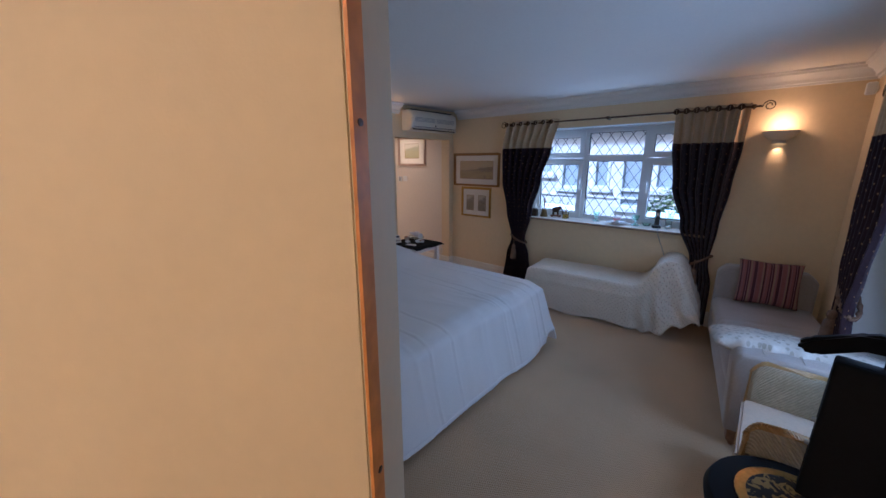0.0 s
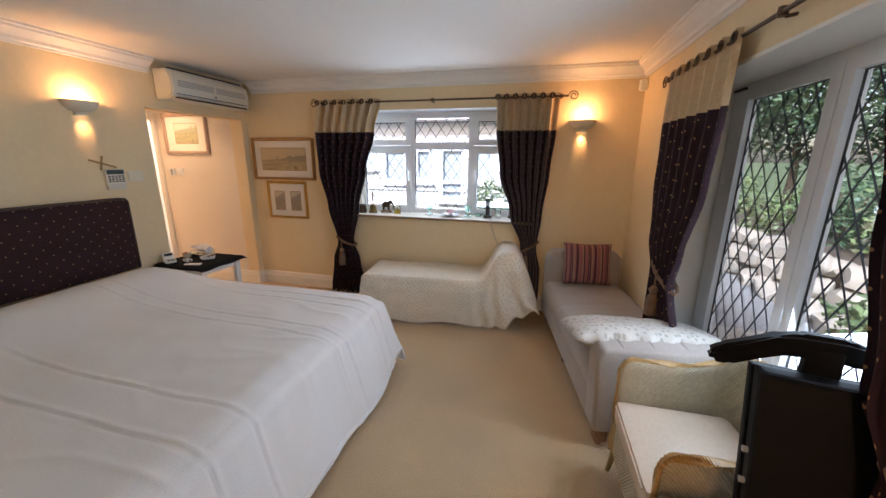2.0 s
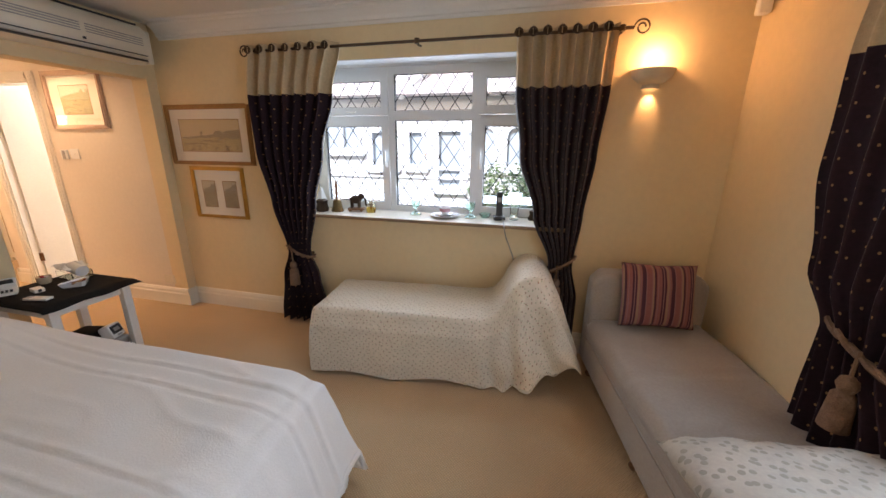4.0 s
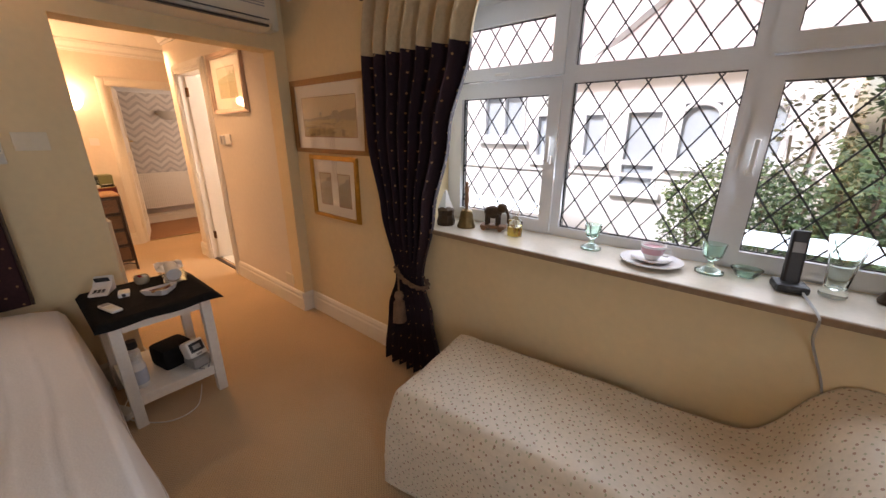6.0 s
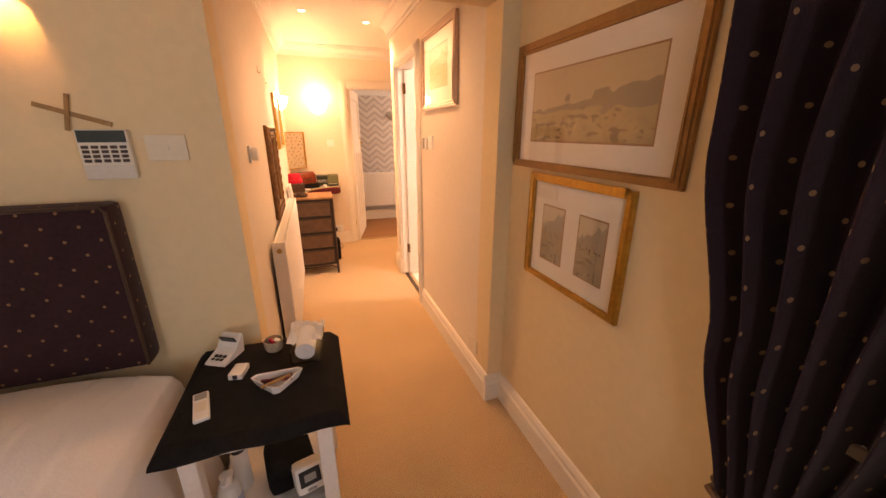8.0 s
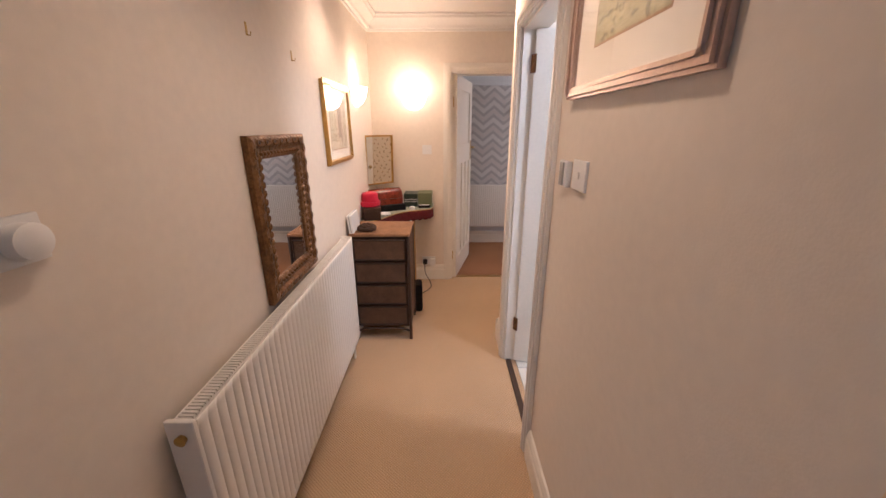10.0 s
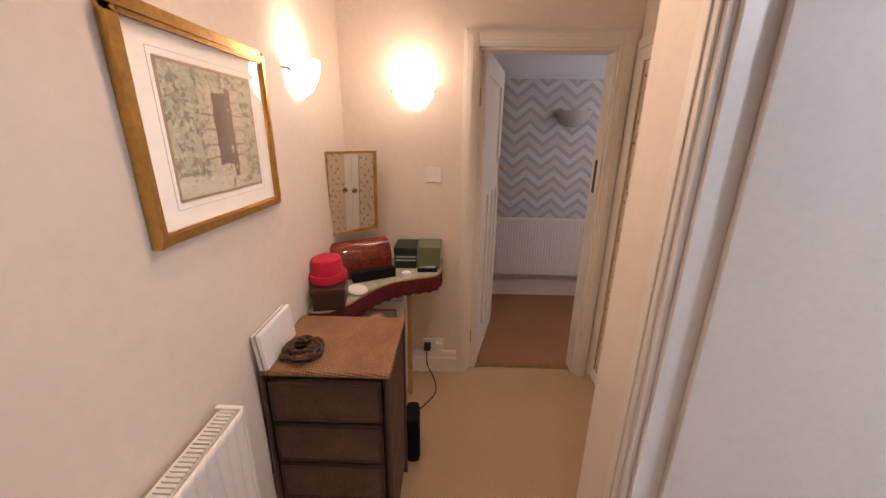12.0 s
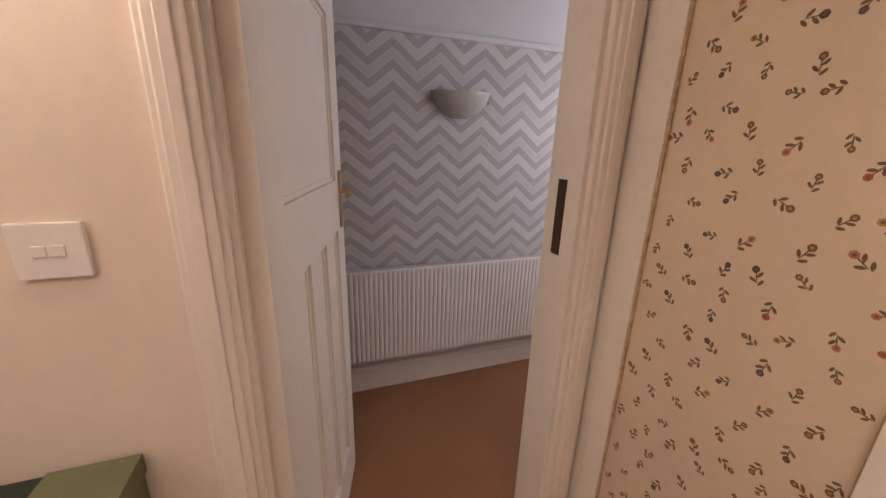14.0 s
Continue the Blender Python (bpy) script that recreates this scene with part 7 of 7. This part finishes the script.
o = thing("small_black_box", "small black box with white scroll pattern", "box", pose(-5.355, 5.035, DT, 0, 0, 4))
part("body", boxes(((-0.022, -0.06, 0), (0.022, 0.05, 0.022)), bevel=0.002), M_BLACKC, o)
bm = bmesh.new()
for k in range(8):
    tube(bm, [(-0.012, -0.05 + k * 0.012, 0.0225), (0.0, -0.045 + k * 0.012, 0.0265), (0.014, -0.052 + k * 0.012, 0.0225)], 0.003, 5)
part("pattern", bm, M_CHINA, o, "white scroll pattern")
o = thing("saucer", "white oval dish on the glass top", "dish", pose(-5.055, 4.71, DT, 0, 0, 30))
bm = bmesh.new(); lathe(bm, [(0.0, 0.0), (0.035, 0.0), (0.055, 0.010), (0.055, 0.013), (0.034, 0.005), (0.0, 0.004)], steps=28, squash=(1.2, 0.85)); part("body", bm, M_CHINA, o, smooth=40)
o = thing("night_light", "small white round plug light hanging at the table edge", "plug light", pose(-5.258, 4.925, DT))
bm = bmesh.new(); lathe(bm, [(0.0, 0.0), (0.024, 0.0), (0.027, 0.008), (0.024, 0.028), (0.012, 0.034), (0, 0.035)], steps=24); part("body", bm, M_WHITE, o, smooth=40)

# built-in wardrobe
wr = thing("wardrobe", "built-in wardrobe with floral papered doors and glass knobs", "wardrobe")
part("surround", boxes(((-5.578, 6.10, 0), (-5.535, 6.16, 2.03)), ((-4.475, 6.10, 0), (-4.442, 6.16, 2.03)), ((-5.535, 6.10, 1.985), (-4.475, 6.16, 2.03)), ((-5.535, 6.125, 0), (-4.475, 6.16, 0.045)), bevel=0.002), M_TRIM, wr)
rng = random.Random(5)


def sprigs(x0, x1, z0, z1, y):
    """Printed flower sprigs, each a stem, leaves and a bloom, as thin prints on the paper."""
    bm = bmesh.new()

    def blob(cx, cz, a, w, h, k, lift):
        ring = []
        n = 7
        for i in range(n):
            t = 2 * math.pi * i / n
            u, v = w * math.cos(t), h * math.sin(t) * (1 if math.cos(t) > -0.5 else 0.6)
            ring.append(bm.verts.new((cx + u * math.cos(a) - v * math.sin(a), y - lift, cz + u * math.sin(a) + v * math.cos(a))))
        f = bm.faces.new(ring); f.material_index = k

    rows = int((z1 - z0) / 0.052)
    for r in range(rows):
        cols = int((x1 - x0) / 0.066)
        for c in range(cols):
            x = x0 + (c + 0.5 + (0.28 if r % 2 else -0.22) + rng.uniform(-0.2, 0.2)) * (x1 - x0) / cols
            z = z0 + (r + 0.5 + rng.uniform(-0.25, 0.25)) * (z1 - z0) / rows
            if not (x0 + 0.014 < x < x1 - 0.014 and z0 + 0.016 < z < z1 - 0.016):
                continue
            a = rng.uniform(0, 6.28)
            ca, sa = math.cos(a), math.sin(a)
            s = rng.uniform(0.82, 1.15)
            blob(x, z, a, 0.012 * s, 0.0011, 0, 0.0003)
            for d, side in ((-0.004, 1), (0.003, -1), (-0.009, -1)):
                blob(x + d * s * ca - side * 0.005 * s * sa, z + d * s * sa + side * 0.005 * s * ca, a + side * 0.8, 0.0062 * s, 0.0026 * s, rng.choice((0, 0, 1)), 0.0004)
            k = rng.choice((1, 1, 2, 3, 4, 4, 5, 1))
            blob(x + 0.011 * s * ca, z + 0.011 * s * sa, a, 0.0062 * s, 0.0056 * s, k, 0.0005)
            blob(x + 0.011 * s * ca, z + 0.011 * s * sa, a + 1, 0.0026 * s, 0.0024 * s, 1 if k != 1 else 3, 0.0006)
    return bm


for x0, x1, kx in ((-5.533, -5.008, -5.035), (-5.004, -4.477, -4.945)):
    y0, y1, z0, z1 = 6.118, 6.123, 0.05, 1.98
    s = 0.062
    d = part("door", wall_mesh("y", 6.098, 6.124, x0, x1, z0, z1, [(x0 + s, x1 - s, z0 + 0.07, z1 - 0.06)]), M_TRIM, wr)
    p = part("paper_panel", boxes(((x0 + s - 0.005, 6.110, z0 + 0.065), (x1 - s + 0.005, 6.118, z1 - 0.055))), M_PAPER, d, "cream paper printed with small flower sprigs")
    pr = part("printed_sprigs", sprigs(x0 + s, x1 - s, z0 + 0.07, z1 - 0.06, 6.110), M_PRINT, d)
    tagged(pr, kind="stuff")
    bm = bmesh.new()
    a, b, c, e = [(x0 + s, 6.106, z0 + 0.07), (x1 - s, 6.106, z0 + 0.07), (x1 - s, 6.106, z1 - 0.06), (x0 + s, 6.106, z1 - 0.06)]
    for q, r in ((a, b), (b, c), (c, e), (e, a)):
        tube(bm, [q, r], 0.0045, 6)
    part("rope_bead", bm, mat("tan_rope_bead", (0.50, 0.36, 0.20), 0.6, vary=0.3, scale=60, bump=0.6, bscale=160), d)
    bm = bmesh.new(); lathe(bm, [(0.02, 0.0), (0.023, 0.004), (0.018, 0.008), (0.009, 0.012), (0.009, 0.024)], steps=24)
    k = part("knob_base", bm, M_BRASS, d, "brass knob collar", 40); k.matrix_basis = pose(kx, 6.098, 0.955, 90, 0, 0)
    bm = bmesh.new(); lathe(bm, [(0.008, 0.022), (0.016, 0.026), (0.021, 0.036), (0.017, 0.048), (0.006, 0.053), (0, 0.053)], steps=8)
    k2 = part("glass_knob", bm, M_CLEAR, k, "faceted clear glass knob")

# ---- outside ----
M_RENDER = mat("white_render", (0.82, 0.81, 0.79), 0.85, vary=0.06, scale=2, bump=0.1, bscale=60)
M_ROOF = mat("red_brown_roof_tile", (0.56, 0.50, 0.50), 0.8, vary=0.25, scale=6, bump=0.5, bscale=20)
M_PAVE = mat("grey_drive", (0.26, 0.25, 0.24), 0.85, vary=0.2, scale=2, bump=0.2, bscale=40)
M_GRASS = mat("grass_ground", (0.08, 0.11, 0.04), 0.9, vary=0.3, scale=3)
M_STONE = mat("garden_stone", (0.36, 0.31, 0.25), 0.85, vary=0.25, scale=5, fine=30, bump=0.6, bscale=14, per=0.5)
M_LEAVES = [mat("leaf_" + k, c, 0.55, vary=0.35, scale=2, fine=12) for k, c in (("green", (0.09, 0.15, 0.065)), ("dark", (0.055, 0.105, 0.055)), ("light", (0.15, 0.21, 0.085)), ("olive", (0.13, 0.13, 0.07)))]
M_BARK = mat("bark", (0.10, 0.075, 0.05), 0.9, vary=0.3, scale=8, bump=0.6, bscale=30)
M_PANE = mat("pale_house_glass", (0.40, 0.46, 0.50), 0.06, vary=0.1, spec=0.8)
M_PIPE = mat("black_downpipe", (0.03, 0.032, 0.04), 0.4)
GZ = -0.16
setting("ground", boxes(((-400, 6.06, GZ - 0.3), (400, 600, GZ)), ((2.62, -300, GZ - 0.3), (400, 6.06, GZ)), ((-400, -300, GZ - 0.3), (-7.4, 6.06, GZ)), ((-7.4, -300, GZ - 0.3), (2.62, -1.6, GZ))), M_GRASS, "garden ground around the house")
setting("road", boxes(((-14, 6.07, GZ), (14, 10.05, GZ + 0.006))), M_PAVE, "grey drive between the houses")
setting("pavement", boxes(((2.63, 0.5, GZ), (4.3, 6.05, GZ + 0.05))), mat("buff_paving", (0.40, 0.36, 0.30), 0.85, vary=0.15, scale=4, bump=0.2, bscale=30), "buff paved terrace")

ho = thing("house", "white rendered house with white windows and a gabled roof", "house")
HY = 10.5
HWIN = ((-6.0, -4.9, 0.95, 2.1, 2, 0), (-3.55, -2.65, 1.36, 2.12, 2, 0), (-2.45, -1.85, 1.02, 1.80, 1, 0), (-1.62, -1.22, 1.05, 1.80, 1, 0), (-0.99, -0.42, 0.62, 1.82, 1, 0), (-0.28, 0.26, 1.06, 1.92, 1, 1), (0.38, 0.92, 1.06, 1.92, 1, 1))
part("wall", wall_mesh("y", HY, HY + 0.3, -9, 1.4, GZ, 2.45, [w[:4] for w in HWIN]), M_RENDER, ho)
part("side_wall", boxes(((1.1, HY + 0.3, GZ), (1.4, HY + 7, 2.45)), ((-9, HY + 0.3, GZ), (-8.7, HY + 7, 2.45)), ((-9, HY + 6.7, GZ), (1.4, HY + 7, 2.45))), M_RENDER, ho)
for x0, x1, z0, z1, n, arched in HWIN:
    wn = part("window", wall_mesh("y", HY - 0.03, HY + 0.10, x0, x1, z0, z1, [(x0 + 0.06 + k * (x1 - x0 - 0.06) / n, x0 + (k + 1) * (x1 - x0 - 0.06) / n, z0 + 0.06, z1 - 0.06) for k in range(n)]), M_UPVC, ho)
    part("pane", boxes(((x0 + 0.02, HY + 0.06, z0 + 0.02), (x1 - 0.02, HY + 0.075, z1 - 0.02))), M_PANE, wn)
    part("sill", boxes(((x0 - 0.08, HY - 0.12, z0 - 0.10), (x1 + 0.08, HY - 0.03, z0)), bevel=0.01), M_UPVC, wn)
    if arched:
        c, r = (x0 + x1) / 2, (x1 - x0) / 2 - 0.05
        bm = bmesh.new(); tube(bm, [(c + r * math.cos(radians(a)), HY, z1 - 0.06 - r * 0.75 + r * 0.75 * math.sin(radians(a))) for a in range(0, 181, 12)], 0.035, 6)
        part("arch", bm, M_UPVC, wn)
    elif z1 - z0 > 1.1:
        part("rail", boxes(((x0 + 0.04, HY - 0.028, 1.0), (x1 - 0.04, HY + 0.05, 1.07))), M_UPVC, wn)
part("plinth_band", boxes(((-9, HY - 0.05, 0.82), (1.4, HY - 0.001, 0.87)), bevel=0.005), M_RENDER, ho)
bm = bmesh.new()
extrude(bm, [(-9.3, 2.42), (1.7, 2.42), (0.9, 3.9), (-8.5, 3.9)], 0.1, Matrix(((1, 0, 0, 0), (0, 0.35, 0.94, HY - 1.25), (0, 0.94, -0.35, 0.15), (0, 0, 0, 1))))
part("roof", bm, M_ROOF, ho)
bm = bmesh.new(); extrude(bm, [(-1.5, 2.42), (1.0, 2.42), (-0.25, 3.35)], 0.25, Matrix(((1, 0, 0, 0), (0, 0, -1, HY - 0.05), (0, 1, 0, 0), (0, 0, 0, 1)))); part("gable", bm, mat("pink_tile_hanging", (0.52, 0.45, 0.45), 0.8, vary=0.15, scale=6, bump=0.4, bscale=30), ho)
for s in (-1, 1):
    bm = bmesh.new(); tube(bm, [(-0.25 + s * 1.40, HY - 0.32, 2.36), (-0.25, HY - 0.32, 3.42)], 0.06, 4); part("bargeboard", bm, M_UPVC, ho)
bm = bmesh.new(); tube(bm, [(-9.3, HY - 0.25, 2.42), (1.6, HY - 0.25, 2.42)], 0.05, 8); part("gutter", bm, M_PIPE, ho)
pp = thing("downpipe", "dark blue-grey pipe standing outside the window", "pipe")
bm = bmesh.new(); tube(bm, [(-0.93, 6.25, GZ), (-0.93, 6.25, 2.6)], 0.04, 10); part("pipe", bm, M_PIPE, pp)


def leaves(n, centre, size, seed, leaf, gaps=0.35):
    """Leaf blades scattered in an uneven cloud round a centre."""
    r = random.Random(seed)
    v, f, mi_ = [], [], []
    cx, cy, cz = centre
    k = 0
    while k < n:
        d = Vector((r.gauss(0, 1), r.gauss(0, 1), r.gauss(0, 1))).normalized() * (r.random() ** 0.4)
        w = noise.noise(Vector((d.x * 1.8 + seed, d.y * 1.8, d.z * 1.8)))
        if w < -gaps * 0.4:
            if r.random() < 0.75:
                continue
        d *= 1 + 0.45 * w
        p = Vector((cx + d.x * size[0], cy + d.y * size[1], cz + d.z * size[2]))
        a = Vector((r.uniform(-1, 1), r.uniform(-1, 1), r.uniform(-0.6, 0.6))).normalized()
        b = a.cross(Vector((r.uniform(-1, 1), r.uniform(-1, 1), r.uniform(-1, 1)))).normalized()
        L = leaf * r.uniform(0.6, 1.3)
        i = len(v)
        v += [p - a * L, p + b * L * 0.45, p + a * L, p - b * L * 0.45]
        f.append((i, i + 1, i + 2, i + 3))
        mi_.append(r.randrange(2))
        k += 1
    return v, f, mi_


def foliage(name, n, centre, size, seed, leaf, pair, parent=None):
    v, f, mi_ = leaves(n, centre, size, seed, leaf)
    me = bpy.data.meshes.new(name)
    me.from_pydata([tuple(p) for p in v], [], f)
    for q in pair:
        me.materials.append(M_LEAVES[q])
    me.polygons.foreach_set("material_index", mi_)
    ob = new(name, me)
    ob.parent = parent
    return ob


def tree(x, y, h, spread_, seed, pair, label, trunk=0.12):
    ob = thing("tree", label, "tree")
    r = random.Random(seed)
    bm = bmesh.new()
    tube(bm, [(x, y, GZ), (x + 0.05, y, h * 0.25), (x - 0.04, y + 0.05, h * 0.5), (x, y, h * 0.85)], trunk, 8, lambda t: 1 - 0.75 * t)
    part("trunk", bm, M_BARK, ob)
    for k in range(6):
        a = k * 1.05 + r.uniform(0, 0.5)
        z = h * (0.3 + 0.08 * k)
        bm = bmesh.new(); tube(bm, [(x, y, z), (x + spread_ * 0.35 * math.cos(a), y + spread_ * 0.35 * math.sin(a), z + 0.2 * h * 0.6), (x + spread_ * 0.75 * math.cos(a), y + spread_ * 0.75 * math.sin(a), z + 0.28 * h * 0.6)], trunk * 0.4, 6, lambda t: 1 - 0.7 * t)
        part("limb", bm, M_BARK, ob)
    for k in range(9):
        a = k * 2.4
        q = (x + spread_ * 0.62 * math.cos(a) * (0.4 + 0.6 * r.random()), y + spread_ * 0.62 * math.sin(a) * (0.4 + 0.6 * r.random()), h * (0.42 + 0.06 * k))
        foliage("crown", 1100, q, (spread_ * 0.5, spread_ * 0.5, h * 0.17), seed * 10 + k, 0.075, pair, ob)
    return ob


def shrub(x, y, w, h, seed, pair, label, n=1300, leaf=0.045):
    ob = thing("shrub", label, "shrub")
    bm = bmesh.new()
    for k in range(5):
        a = k * 1.26
        tube(bm, [(x, y, GZ), (x + 0.4 * w * math.cos(a), y + 0.4 * w * math.sin(a), GZ + h * 0.7)], 0.015, 5)
    part("stems", bm, M_BARK, ob)
    foliage("crown", n, (x, y, GZ + h * 0.55), (w, w, h * 0.5), seed, leaf, pair, ob)
    return ob


shrub(0.25, 9.5, 0.5, 1.25, 3, (0, 2), "green hedge plant against the white house", 2600, 0.035)
shrub(0.95, 9.4, 0.5, 1.3, 9, (0, 1), "dense dark green hedge plant by the drive", 2600, 0.035)
shrub(1.55, 9.6, 0.55, 1.5, 5, (1, 0), "dark clipped shrub beside the drive")
shrub(2.3, 10.0, 0.6, 1.9, 6, (3, 2), "olive brown shrub beside the drive")
shrub(1.1, 10.6, 0.5, 2.3, 7, (3, 3), "tall bronze-leaved shrub beside the house")
shrub(2.1, 11.4, 0.8, 2.6, 8, (0, 2), "tall bright green shrub")
tree(3.2, 13.5, 5.5, 1.9, 21, (0, 1), "leafy tree beyond the drive")
tree(6.5, 15.0, 6.5, 2.4, 22, (1, 0), "dark leafy tree at the end of the drive")
# garden seen through the glazed doors: stone bank, planting and trees
bank = thing("stone_bank", "low rockery bank of rough buff stones", "rockery")
part("earth", boxes(((4.55, -1, GZ), (7.5, 14, 0.45)), bevel=0.1), mat("soil", (0.07, 0.05, 0.035), 0.95, vary=0.3), bank)
stone_me = []
for k in range(5):
    bm = bmesh.new(); bmesh.ops.create_icosphere(bm, subdivisions=2, radius=1)
    for v in bm.verts:
        v.co *= 1 + 0.28 * n3(v.co.x + 7 * k, v.co.y, v.co.z, 1.3)
        v.co = Vector((max(-0.8, min(0.8, v.co.x)), max(-0.75, min(0.75, v.co.y)), max(-0.7, min(0.7, v.co.z))))
    stone_me.append(mesh_of("stone", bm, M_STONE, 35))
rs = random.Random(11)
y = 0.5
for row in range(3):
    y = 0.6 + 0.2 * row
    while y < 13:
        w = rs.uniform(0.16, 0.36)
        o = new("stone", rs.choice(stone_me)); o.parent = bank
        o.matrix_basis = pose(4.45 + 0.10 * row + rs.uniform(-0.05, 0.05), y + w, GZ + 0.12 + 0.22 * row, rs.uniform(-15, 15), rs.uniform(-15, 15), rs.uniform(-30, 30)) @ Matrix.Diagonal((0.26, w, 0.15, 1))
        y += 1.75 * w
for k in range(16):
    shrub(4.9 + rs.uniform(0, 1.6), 2.2 + 0.7 * k + rs.uniform(-0.3, 0.3), rs.uniform(0.3, 0.55), rs.uniform(1.0, 1.9), 40 + k, rs.choice(((0, 2), (2, 2), (0, 1), (3, 2))), rs.choice(("light green garden plants above the stones", "leafy green shrub on the rockery bank")), 900, 0.05)
for k, (x, y) in enumerate(((8.0, 3.0), (7.6, 6.5), (8.3, 10.0), (7.4, 13.0), (6.3, 17.0), (11.0, 7.5), (10.8, 12.0))):
    tree(x, y, 5.2 + 0.5 * (k % 3), 2.3, 60 + k, ((0, 1), (0, 2), (1, 0))[k % 3], "broad leafy garden tree behind the rockery")
fl = thing("flower_pot", "garden pot with pink flowers on the terrace", "flower pot", pose(3.9, 5.3, GZ + 0.05))
bm = bmesh.new(); lathe(bm, [(0.12, 0), (0.17, 0.28), (0.185, 0.28), (0.185, 0.32), (0.16, 0.32), (0.15, 0.26), (0, 0.26)], steps=24); part("pot", bm, mat("terracotta", (0.40, 0.19, 0.11), 0.8, vary=0.15), fl, smooth=40)
foliage("leaves", 260, (0, 0, 0.45), (0.24, 0.24, 0.2), 91, 0.05, (0, 2), fl)
